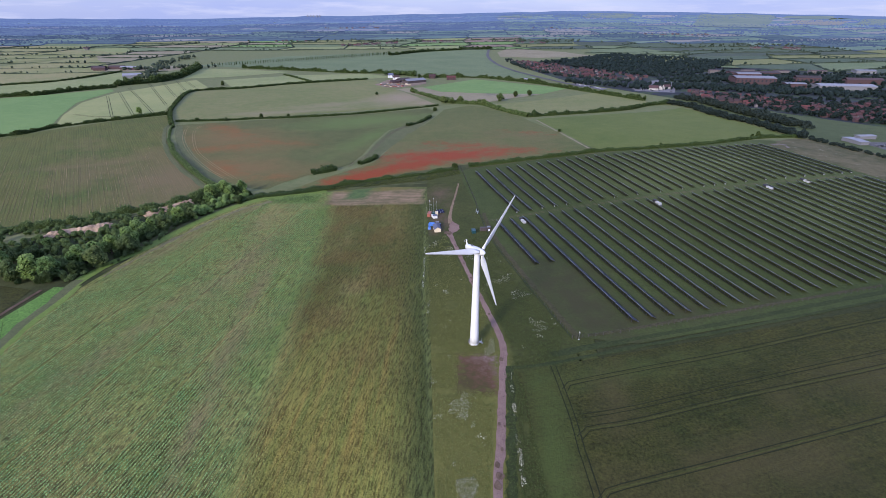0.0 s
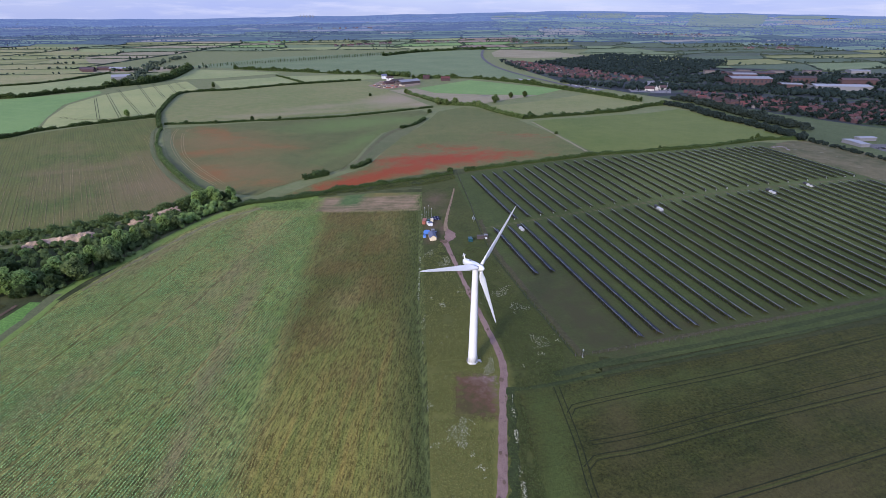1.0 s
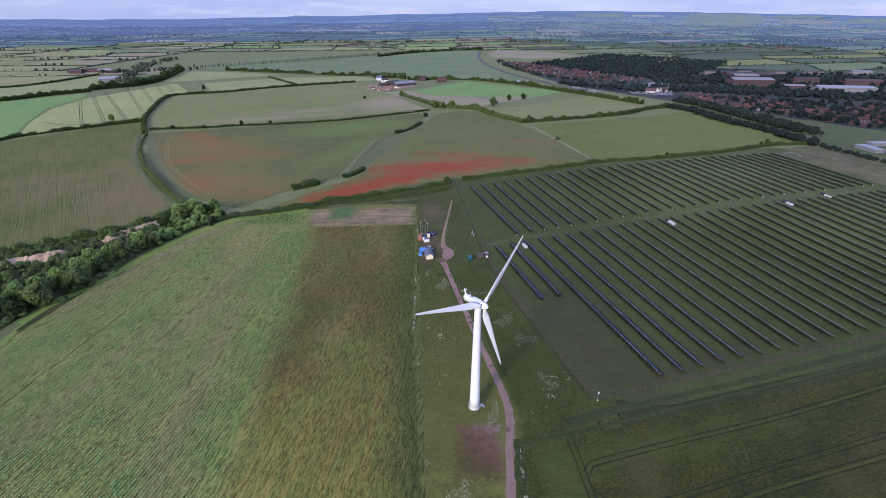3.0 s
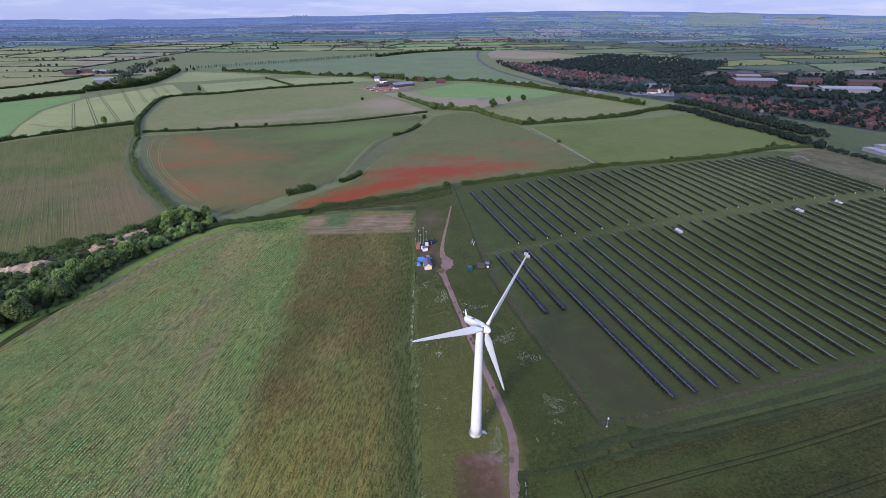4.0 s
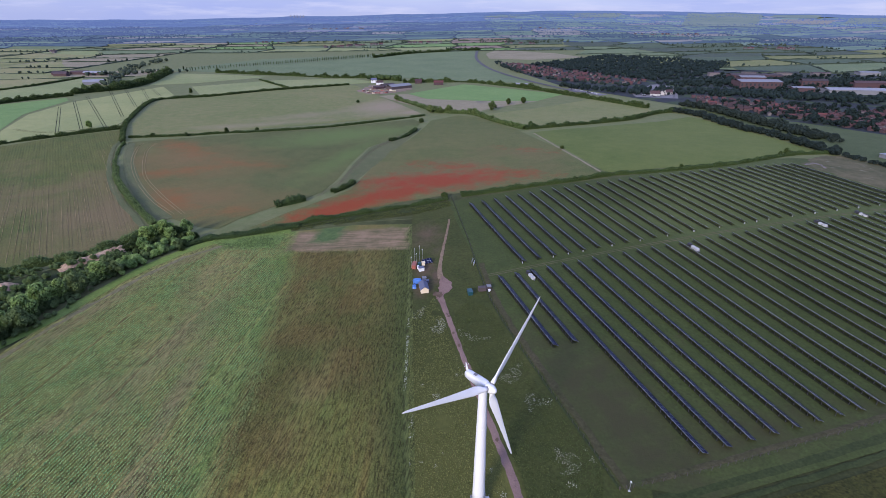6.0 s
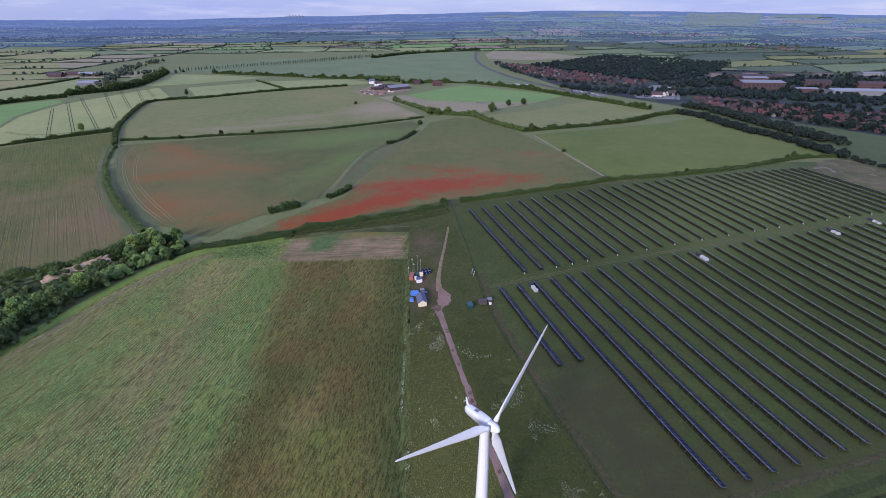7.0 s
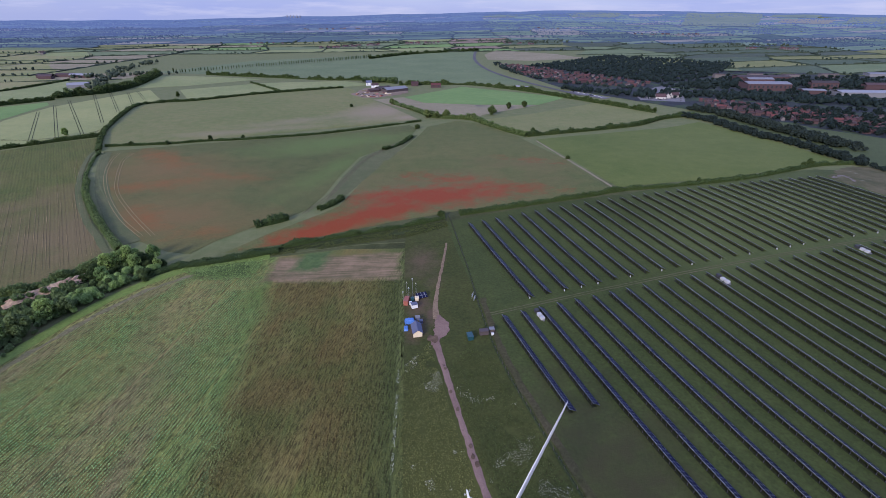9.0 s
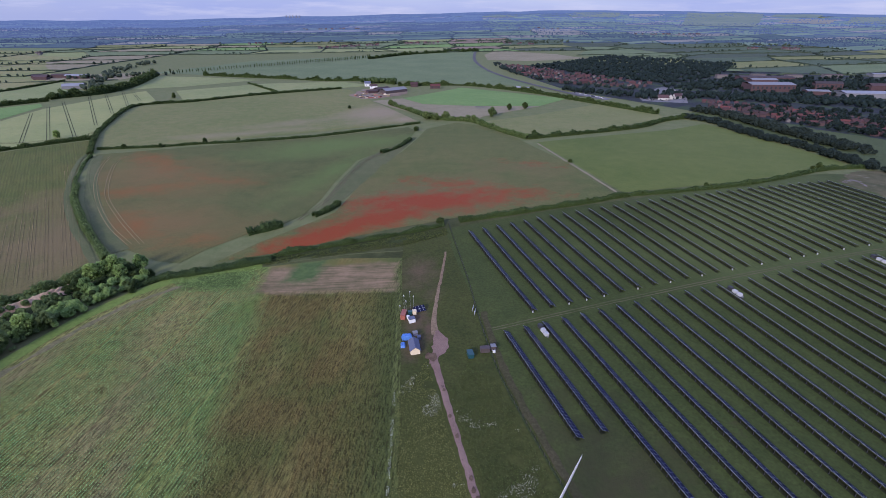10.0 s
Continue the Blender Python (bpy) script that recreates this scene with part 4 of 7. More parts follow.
def down(az0, az1, r0, r1, mat, label):
    """A wide open field on the far downs, between two bearings and two distances."""
    pts = []
    for k in range(7):
        a = radians(az0 + (az1 - az0) * k / 6)
        r = r0 + 60 * noise.noise((k * 0.9, az0, 2))
        pts.append((r * math.sin(a), 60 + r * math.cos(a)))
    for k in range(6, -1, -1):
        a = radians(az0 + (az1 - az0) * k / 6 + 0.4)
        pts.append((r1 * math.sin(a), 60 + r1 * math.cos(a)))
    sheet("backdrop", pts, mat, 60, off=7.0, label=label, category="backdrop")


# These two also carry painted haze in their emission.
M_DOWN = haze("hazy_down_pasture", (0.078, 0.098, 0.062), (0.115, 0.130, 0.085), (0.046, 0.066, 0.110))
M_DOWNTAN = haze("hazy_down_stubble", (0.125, 0.115, 0.088), (0.160, 0.140, 0.108), (0.046, 0.062, 0.100))
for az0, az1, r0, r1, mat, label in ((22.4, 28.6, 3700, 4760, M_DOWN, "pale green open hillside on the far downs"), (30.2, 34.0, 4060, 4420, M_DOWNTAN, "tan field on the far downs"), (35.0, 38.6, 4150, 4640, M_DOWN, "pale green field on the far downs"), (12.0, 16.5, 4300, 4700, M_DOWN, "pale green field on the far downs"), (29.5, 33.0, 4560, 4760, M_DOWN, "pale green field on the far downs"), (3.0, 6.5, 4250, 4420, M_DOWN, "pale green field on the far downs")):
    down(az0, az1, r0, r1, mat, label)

# ---- tracks, roads, ruts ----
ribbon("road", [(10, -100), (12.2, 20), (13.8, 97.2), (15.4, 112.9), (16.9, 132.1), (18.5, 149.8), (19.6, 163.5), (18.8, 173.1), (15.5, 188.1), (11.5, 205.4), (6.8, 225.3), (1.7, 248.5), (-2.7, 268.6), (-5.5, 281)], [2.8] * 7 + [2.6, 2.4, 2.3, 2.2, 2.2, 2.6, 3.5], M_TRACK, 0.22, "pinkish crushed stone farm track", "track", 2.0, 0.5)
ribbon("road", [(-5.8, 277), (-3.8, 284), (-2.4, 290), (-3.4, 294), (-4.8, 299)], [2.6, 5.2, 6.8, 5.0, 2.0], M_TRACK, 0.26, "wide worn turning place of crushed stone", "track", 1.0, 1.5)
ribbon("road", [(-5.0, 296.5), (-6.0, 306.2), (-5.6, 318), (-4.8, 330.3), (-2.9, 352.3), (-1.3, 373.2)], [3.4, 2.4, 1.8, 1.6, 1.4, 1.0], M_PATH, 0.24, "narrow brown earth path in grass", "path", 2.0, 0.4)
rm = random.Random(6)
for x, y, r in ((13.9, 101, 1.1), (14.4, 104.5, 0.9), (15.3, 104, 0.7), (14.2, 108, 0.8), (15.9, 114, 0.5), (15.6, 124.5, 0.5), (17.4, 123.5, 0.4), (18.4, 158, 0.8), (15.0, 190, 0.6), (9.2, 217, 0.8), (8.0, 220, 0.7), (7.4, 224, 0.6), (3.6, 240, 0.7), (1.2, 249, 0.6), (-1.0, 262, 0.6), (-5.5, 281, 1.6), (-7.5, 282, 1.3)):
    ring = [(x + r * rm.uniform(0.6, 1.3) * math.cos(a), y + r * 1.5 * rm.uniform(0.6, 1.3) * math.sin(a)) for a in [k * math.pi / 6 for k in range(12)]]
    sheet("mud_patch", ring, M_DIRT, 4, off=0.46, label="dark mud patch on the farm track", category="mud")


def along(a, c, dz=0.0):
    """Solar field grid: a metres along the rows, c across them."""
    return 0.288 * a + 0.958 * c, -0.958 * a + 0.288 * c


for dc in (-0.8, 0.8):
    ribbon("road", [along(-280 + dc, c) for c in (104, 150, 200, 250, 300, 350, 405)], 0.5, M_WORN, 0.34, "worn wheel track across the solar field", "track", 4.0, 0.25)
ribbon("road", [(85.5, 1963.2), (70.4, 1682.6), (82.3, 1431.4), (112.4, 1253.2), (158.4, 1104.4), (215, 960)], 9, M_ASPHALT, 0.5, "grey country road curving past fields", "road", 20)
# The shade below the stream trees is put into this dark green sheet.
sheet("ground_patch", [(-268, 270), (-229.8, 302.2), (-200, 335), (-186, 352), (-180, 335), (-190, 300), (-200, 260), (-208, 225), (-232, 225)], M_RANK, 8, off=0.2, label="undergrowth with painted shade below the stream trees", category="soil")

def clay_bank(pts, width, high, label):
    line, bm, rows = curve(pts, 1.2), bmesh.new(), []
    for i, (x, y, _) in enumerate(line):
        a, q = line[max(0, i - 1)], line[min(len(line) - 1, i + 1)]
        d = math.hypot(q[0] - a[0], q[1] - a[1])
        nx, ny = -(q[1] - a[1]) / d, (q[0] - a[0]) / d
        fade = min(1, i / 5, (len(line) - 1 - i) / 5)
        row = []
        for k in range(9):
            e = (k / 8 - 0.5) * width * (0.7 + 0.5 * noise.noise((x * 0.13, y * 0.13, 2)))
            up = high * fade * math.sin(min(1.0, k / 6) * math.pi / 2) * (1 if k < 8 else 0.3)
            up += fade * (0.9 * noise.noise((x * 0.5, y * 0.5, k * 0.7)) + 0.6 * noise.noise((x * 1.3, y * 1.3, k * 1.1)))
            row.append(bm.verts.new((x + nx * e, y + ny * e, land(x + nx * e, y + ny * e) + 0.25 + max(0, up))))
        rows.append(row)
    for a, q in zip(rows, rows[1:]):
        for k in range(8):
            bm.faces.new((a[k], q[k], q[k + 1], a[k + 1]))
    bmesh.ops.recalc_face_normals(bm, faces=bm.faces[:])
    tagged(part("clay_bank", bm, M_CLAY), label, "bank", kind="structure")


clay_bank([(-257, 272), (-246, 279), (-234, 286), (-223, 294)], 10, 2.6, "bare pale clay bank among bushes")
clay_bank([(-215, 311), (-207, 321), (-199, 331), (-190, 342), (-183, 350)], 8, 2.6, "bare pale clay bank among bushes")
ditch = [(21.8, 152.9), (38.0, 156.1), (72.8, 166.9), (115.6, 179.4), (194.2, 204.7), (300, 238)]
ribbon("ditch", ditch, 1.8, M_RANK, 0.24, "dark ditch along the wheat field", "ditch", 5, 0.8)
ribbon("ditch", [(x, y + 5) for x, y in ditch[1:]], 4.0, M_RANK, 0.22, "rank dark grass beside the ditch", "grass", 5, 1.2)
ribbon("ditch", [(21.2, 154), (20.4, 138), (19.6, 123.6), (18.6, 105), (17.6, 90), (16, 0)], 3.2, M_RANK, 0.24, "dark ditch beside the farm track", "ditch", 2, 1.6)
ribbon("ditch", [(-203, 140), (-209, 172), (-209, 192), (-208, 211)], 1.8, M_DIRT, 0.3, "brown field drain", "ditch", 4, 0.4)


def rut_pair(pts, gap=1.9, name="wheel_rut", wide=0.34, mat=M_RUT):
    for s in (-gap / 2, gap / 2):
        line = []
        for i, (x, y) in enumerate(pts):
            a, b = pts[max(0, i - 1)], pts[min(len(pts) - 1, i + 1)]
            d = math.hypot(b[0] - a[0], b[1] - a[1])
            line.append((x + (b[1] - a[1]) / d * s, y - (b[0] - a[0]) / d * s))
        ribbon(name, line, wide, mat, 0.3, "tractor wheel rut pressed into the crop", "wheel rut", 5, 0.12)


def tramline(pts):
    rut_pair(pts)
    ribbon("verge", pts, 0.7, M_EDGE2, 0.2, "paler crop between the wheel ruts", "crop", 5, 0.2)


rut_pair([(37.5, 154.4), (38.7, 141.3), (39.8, 126.5), (39.9, 113.7), (40.7, 99.0), (43, 20), (46, -100)])
tramline([(39.6, 141), (41.5, 144.3), (68.5, 152.7), (108.4, 164.1), (182.4, 188.5), (300, 224)])
tramline([(40.2, 119), (43.6, 122.8), (60.6, 126.9), (96.2, 138.2), (159.3, 156.8), (280, 194)])
rut_pair([(43, 128.5), (60, 132.5), (96.2, 144), (170, 167), (280, 202)], 1.7)
tramline([(40.8, 96), (44, 99.8), (56.8, 104.0), (83.9, 112.2), (139.3, 129.5), (260, 168)])
for p, q in (((-573, 810), (-453, 639)), ((-590, 865), (-430, 648)), ((-600, 910), (-409, 660)), ((-603, 976), (-435, 735)), ((-583, 989), (-462, 812)), ((-565, 1009), (-478, 875)), ((-548, 1010), (-485, 920))):
    rut_pair([p, ((p[0] + q[0]) / 2, (p[1] + q[1]) / 2), q], 3.0, wide=0.55)
rut_pair([(-515, 655), (-475, 640), (-440, 650), (-410, 690), (-440, 780), (-478, 862)], 3.0, wide=0.55)
rut_pair([(-326, 590), (-318, 565), (-296, 520), (-262, 469), (-225, 424), (-194, 394)], 2.2, wide=0.5, mat=M_DRYLINE)
rut_pair([(-312, 590), (-305, 560), (-267, 488), (-229, 440), (-187, 395)], 2.2, wide=0.5, mat=M_DRYLINE)
ribbon("path", [(-340, 594), (-327, 562), (-302, 520), (-270, 476), (-252, 455)], [1.2, 1.5, 1.6, 1.5, 0.8], M_ROUGH, 0.35, "bare strip along the field edge", "path", 5, 0.4)
BROWN_FIELD = [(-500, 519), (-474, 560), (-429.6, 616), (-388, 648), (-320, 520), (-278, 450), (-204, 368), (-232, 330), (-262, 305), (-297, 294), (-420, 232), (-520, 300)]
rb = random.Random(23)
q = -180.0
while q < 110:
    q += rb.choice((1.6, 2.4, 3.2, 5.0))
    run = [(0.809 * q - 0.588 * p, 0.588 * q + 0.809 * p) for p in range(300, 720, 6)]
    run = [p for p in run if inside(p[0], p[1], BROWN_FIELD)]
    cut = rb.randint(len(run) // 3, max(1, 2 * len(run) // 3))
    if len(run) - cut > 5:
        ribbon("wheel_rut", run[:len(run) - cut:3], rb.uniform(0.10, 0.20), M_DRYLINE, 0.3, "pale dry drill line across the thin crop", "wheel rut", 8, 0.3)
ribbon("path", [(88.5, 620), (101.5, 538.3), (116.9, 447.8)], 2.0, M_TAN, 0.45, "pale footpath between two fields", "path", 8, 0.6)
ribbon("verge", [(-290, 282), (-262, 290), (-215, 322), (-190, 352)], 3.0, M_ROUGH, 0.3, "green grass verge below the hedge", "grass", 5, 1.0)
ribbon("verge", [(-199, 368), (-222, 394), (-246, 420), (-280, 463), (-313, 512), (-347, 575), (-354, 600)], [4, 4.5, 5, 5, 4, 3.5, 3], M_ROUGH, 0.3, "green grass verge beside the hedge", "grass", 5, 0.7)
ribbon("verge", [(-194, 385), (-218, 409), (-248, 446), (-272, 478), (-302, 524), (-328, 570), (-338, 592)], [9, 10, 10, 10, 9, 8, 6], M_ROUGH, 0.22, "rough grass margin between hedge and barley", "grass", 5, 0.8)
ribbon("verge", [(-196, 215), (-194, 236), (-185, 262), (-175, 300), (-160, 333), (-139, 353), (-102.7, 365)], 6, M_EDGE, 0.3, "bright green grass headland beside the beet", "grass", 8, 1.6)
ribbon("verge", [(-197, 222), (-194.5, 205), (-193, 186), (-189.5, 164), (-178, 110), (-172, 60)], 5.0, M_ROUGH, 0.36, "rough grass headland beside the beet", "grass", 5, 1.6)
ribbon("verge", [(-187, 226), (-182, 248), (-172, 284), (-162, 312), (-148, 334), (-134, 345)], [1.4, 2.2, 3.0, 2.8, 3.0, 1.4], M_THIN, 0.2, "thin brown soil at the beet field edge", "soil", 4, 2.2)
ribbon("verge", [(-99.7, 365.0), (-59.6, 374.6), (-25.8, 376.8)], 0.8, M_ROUGH, 0.3, "pale trodden line above the stubble", "path", 6, 0.5)
ribbon("verge", [(-99.6, 374.4), (-59.4, 386.3), (-26.6, 393.5), (-3.9, 398.6)], 11, M_RANK, 0.2, "dark nettles and long grass by the hedge", "grass", 5, 2.0)


# ---- trees and hedges ----
def blob(bm, c, r, rnd, sub=1, rough=0.25, squash=1.0):
    made = bmesh.ops.create_icosphere(bm, subdivisions=sub, radius=1)
    s = rnd.uniform(0, 99)
    for v in made["verts"]:
        k = r * (1 + rough * noise.noise(v.co * 1.7 + Vector((s, s, s))) * 2)
        v.co = Vector((v.co.x * k, v.co.y * k, v.co.z * k * squash)) + Vector(c)


def make_tree(name, seed, height, spread, leaf, leaf_mat, label, shape=1.0):
    """A broadleaved tree at the origin: trunk with limbs, an inner mass, and clumps of leaves."""
    rnd, rs = random.Random(seed), np.random.RandomState(seed)
    root = tagged(new(name), label, "tree")
    bm = bmesh.new()
    fork = height * 0.3
    rod(bm, (0, 0, -0.3), (0, 0, fork), height * 0.032, height * 0.022, 8)
    clumps = []
    for i in range(30):
        a, q = rnd.uniform(0, 6.283), rnd.random() ** 0.5
        zc = rnd.uniform(0.15, 0.93)
        wide = spread * math.sin(min(1.0, (1.06 - zc) / 0.66) * math.pi / 2) ** shape * (0.72 if zc < 0.3 else 1.0)
        c = Vector((math.cos(a) * q * wide * 0.8, math.sin(a) * q * wide * 0.8, zc * height))
        clumps.append((c, spread * rnd.uniform(0.26, 0.42)))
    for c, r in clumps[:9]:
        rod(bm, (0, 0, fork * rnd.uniform(0.7, 1.0)), c, height * 0.011, height * 0.004, 5)
    part("trunk", bm, M_BARK, root)
    bm = bmesh.new()
    for c, r in clumps:
        blob(bm, c, r * 0.8, rnd, 1, 0.3)
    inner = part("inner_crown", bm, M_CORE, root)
    places, sizes = [], []
    for c, r in clumps:
        n = int(150 * (r / (spread * 0.34)) ** 2)
        d = rs.normal(size=(n, 3))
        d /= np.linalg.norm(d, axis=1)[:, None]
        places.append(np.array(c) + d * r * rs.uniform(0.75, 1.12, (n, 1)) * [1, 1, 0.85])
        sizes.append(rs.uniform(0.6, 1.2, n) * leaf)
    verts, faces = leaves_at(np.concatenate(places), np.concatenate(sizes), rs, 0.9)
    place("crown", mesh_of("crown", verts.tolist(), faces), leaf_mat, root)
    return root


TREES = {
    "oak": make_tree("tree", 1, 11, 5.2, 0.44, M_LEAF, "round broadleaved tree in full green leaf"),
    "ash": make_tree("tree", 2, 13, 4.6, 0.42, M_LEAF, "tall broadleaved tree in full green leaf"),
    "willow": make_tree("tree", 3, 9, 4.6, 0.42, M_LEAF_P, "pale grey-green willow by the stream", 0.8),
    "dark": make_tree("tree", 4, 10, 4.8, 0.6, M_LEAF_D, "dark green broadleaved tree in a hedge"),
    "bush": make_tree("tree", 5, 4.5, 3.0, 0.4, M_LEAF_D, "low dark hawthorn bush", 0.7),
    "poplar": make_tree("tree", 6, 19, 2.3, 0.8, M_LEAF_D, "slim upright poplar in a planted row", 0.5),
}
USED = set()


def tree(kind, x, y, size=1.0, turn=0.0, group="", label=""):
    m = pose(x, y, land(x, y) + (0.1 + 0.0004 * math.hypot(x, y)), 0, 0, turn) @ Matrix.Scale(size, 4)
    if kind in USED:
        ob = copy_thing(TREES[kind], m)
    else:
        ob = TREES[kind]
        ob.matrix_basis = m
        USED.add(kind)
        return tagged(ob, label, "", group)
    if label:
        ob["label"] = label
    if group:
        ob["group"] = group
    return ob


rt = random.Random(5)
sheet("pavement", [(205, 1035), (330, 945), (372, 800), (420, 700), (470, 600), (530, 560), (800, 700), (1050, 1000), (960, 1260), (700, 1300), (560, 1250), (400, 1110), (300, 1260), (200, 1440), (125, 1525), (160, 1240)], M_TOWN, 40, off=0.05, label="dark gardens and roads of the town", category="town ground")
sheet("field", [(300, 790), (345, 830), (372, 800), (420, 700), (470, 600), (530, 560), (470, 470), (395, 345), (374, 430), (350, 510), (343, 600), (328, 700)], M_COPSE, 20, off=0.1, label="rough meadow with painted shade between tree belts")
# corner clump and stream belt
for kind, x, y, s in (("oak", -178, 356, 1.02), ("ash", -166, 359, 0.85), ("oak", -186, 349, 0.9), ("oak", -172, 350, 0.8), ("dark", -170, 354, 0.8), ("oak", -183, 353, 0.85), ("dark", -190, 343, 0.8), ("oak", -181, 336, 0.75), ("dark", -174, 330, 0.65), ("ash", -160, 351, 0.6), ("oak", -184, 301, 0.95), ("willow", -180, 306, 1.0),
                      ("willow", -187, 288, 1.15), ("ash", -192, 282, 0.95), ("oak", -196, 276, 1.0), ("oak", -194, 264, 1.05), ("willow", -190, 256, 1.15), ("oak", -199, 254, 0.95), ("oak", -203, 246, 0.9), ("willow", -196, 238, 1.25), ("dark", -201, 228, 0.9), ("oak", -207, 238, 1.0),
                      ("oak", -211, 224, 1.05), ("dark", -209, 219, 0.8), ("oak", -219, 222, 1.2), ("ash", -225, 226, 1.0), ("willow", -230, 220, 1.2), ("oak", -240, 226, 1.2), ("dark", -222, 252, 1.05), ("dark", -214, 262, 0.9), ("oak", -241, 259, 1.0), ("dark", -251, 256, 1.1), ("oak", -262, 250, 1.2), ("willow", -250, 240, 1.2), ("ash", -272, 246, 1.0), ("oak", -284, 236, 1.2), ("dark", -232, 240, 1.0), ("oak", -296, 256, 1.0), ("willow", -276, 266, 0.9)):
    tree(kind, x - (0 if y > 325 else 1), y, s * (1.0 if y > 325 else 0.55 if x < -212 and y > 245 else 1.0), rt.uniform(0, 360), "trees of the stream belt")
for i in range(14):
    tree("bush", -176 + rt.uniform(-16, 18), 346 + rt.uniform(-10, 10), rt.uniform(0.7, 1.1), rt.uniform(0, 90), "bushes of the stream belt")
for i in range(34):
    t = i / 33
    x, y = curve([(-192, 350), (-183, 318), (-187, 290), (-186, 268), (-192, 244), (-203, 222), (-236, 214)], 1.0)[int(t * 150)][:2]
    tree("bush", x - rt.uniform(1, 9), y + rt.uniform(-2, 3), rt.uniform(0.5, 0.95), rt.uniform(0, 360), "bushes of the stream belt")
# field trees
for kind, x, y, s in (("dark", 90.5, 659, 1.15), ("oak", -430.8, 663.7, 1.1), ("dark", -447.4, 951.9, 1.4), ("dark", -257.9, 641.9, 1.0), ("bush", -296.4, 625.4, 1.4), ("bush", -330.7, 620.1, 1.5), ("dark", -225.2, 649, 0.8), ("bush", -143.9, 853.8, 1.5), ("willow", -29.8, 769.8, 1.2), ("willow", 55.3, 786, 1.4),
                      ("dark", 82.4, 833, 1.5), ("dark", 106, 846, 1.5), ("bush", 102.8, 537.7, 0.8), 
                      ("bush", -38.6, 702.2, 1.7), ("willow", -17.0, 766, 1.0), ("willow", -5, 768, 1.2), ("willow", -86.9, 877, 1.0), ("willow", 30, 750, 1.0), ("dark", 38, 735, 1.0), ("oak", 24, 756, 0.8), ("dark", 285, 506, 0.55), ("dark", 293, 510, 0.8), ("dark", 180, 458, 0.5), ("dark", 91.1, 432.8, 0.45), ("bush", -4.9, 411.5, 1.1)):
    tree(kind, x, y, s * (0.68 if y > 600 and kind in ("dark", "bush", "oak") else 0.9), rt.uniform(0, 360))
for i in range(80):
    t = i / 79
    tree("poplar", -633 + 390 * t + rt.uniform(-2, 2), 1301 + 417 * t, rt.uniform(0.7, 0.95) * (0.8 + 0.3 * t), rt.uniform(0, 360), "row of poplars")


def hedge(pts, height, width, leaf, mat=None, label="clipped green field hedge", gaps=0.0, uneven=0.25, per=None, name="hedge"):
    """A hedge along a line: an inner mass and many leaf tufts, with an uneven top."""
    line = curve(pts, 1.5 if leaf < 0.7 else 3.0)
    rs = np.random.RandomState(int(abs(pts[0][0] * 7 + pts[0][1] * 3)) % 9999)
    seed = float(rs.uniform(0, 99))
    core, rows = bmesh.new(), []
    places, sizes = [], []
    per = per or int(26 * (height + width) / (leaf * 8) * (1.5 if leaf < 0.7 else 3.0) / 1.5)
    for i, (x, y, _) in enumerate(line):
        g = noise.noise((x * 0.035, y * 0.035, seed))
        k = 1 + uneven * 2.2 * noise.noise((x * 0.11, y * 0.11, seed)) + uneven * noise.noise((x * 0.4, y * 0.4, seed))
        if g < -0.5 + gaps:
            k *= max(0.15, 1 - (gaps - 0.5 - g) * 5)
        a, b = line[max(0, i - 1)], line[min(len(line) - 1, i + 1)]
        d = math.hypot(b[0] - a[0], b[1] - a[1]) or 1
        nx, ny = (b[1] - a[1]) / d, -(b[0] - a[0]) / d
        hh, ww = height * k, width * (0.6 + 0.4 * k)
        base = land(x, y) + 0.0004 * math.hypot(x, y)
        rows.append([core.verts.new((x + nx * ww * 0.4 * e, y + ny * ww * 0.4 * e, base + hh * z)) for e, z in ((-1, -0.1), (-0.9, 0.55), (-0.35, 0.86), (0.35, 0.86), (0.9, 0.55), (1, -0.1))])
        ang = rs.uniform(0, np.pi, per)
        rad = rs.uniform(0.78, 1.1, per)
        across = np.cos(ang) * ww * 0.5 * rad
        shift = rs.uniform(-0.5, 0.5, per) * d * 0.6
        up = np.sqrt(np.sin(ang)) * hh * rad * 0.95
        places.append(np.stack([x + nx * across + ny * shift, y + ny * across - nx * shift, base + up], 1))
        sizes.append(rs.uniform(0.55, 1.2, per) * leaf)
    for a, b in zip(rows, rows[1:]):
        for k in range(5):
            core.faces.new((a[k], a[k + 1], b[k + 1], b[k]))
    root = tagged(new(name), label, "hedge")
    verts, faces = leaves_at(np.concatenate(places), np.concatenate(sizes), rs, 0.9)
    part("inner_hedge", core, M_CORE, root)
    place("foliage", mesh_of("foliage", verts.tolist(), faces), mat or M_LEAF_D, root)
    return root


hedge([(6.8, 413.4), (40.4, 420.1), (89.6, 432.2), (121.0, 443.7), (167.5, 452.1), (225.2, 471), (294.7, 509), (320, 517), (338, 521)], 2.7, 4.2, 0.45, label="dense dark hedge above the solar field", uneven=0.3)
hedge([(-146.4, 355), (-111.5, 368.9), (-87.3, 380.6), (-52.6, 391.5), (-25.7, 399.8), (-3.0, 408.6)], 2.5, 4.0, 0.4, M_LEAF_D, "mixed flowering hedge below the poppies", 0.15, 0.4)
hedge([(-355.5, 615.4), (-297.1, 627), (-258.7, 640), (-217.9, 649), (-135.8, 680.7), (-36.9, 746.3)], 2.0, 3.2, 0.6, label="dark hedge between barley fields", uneven=0.3)
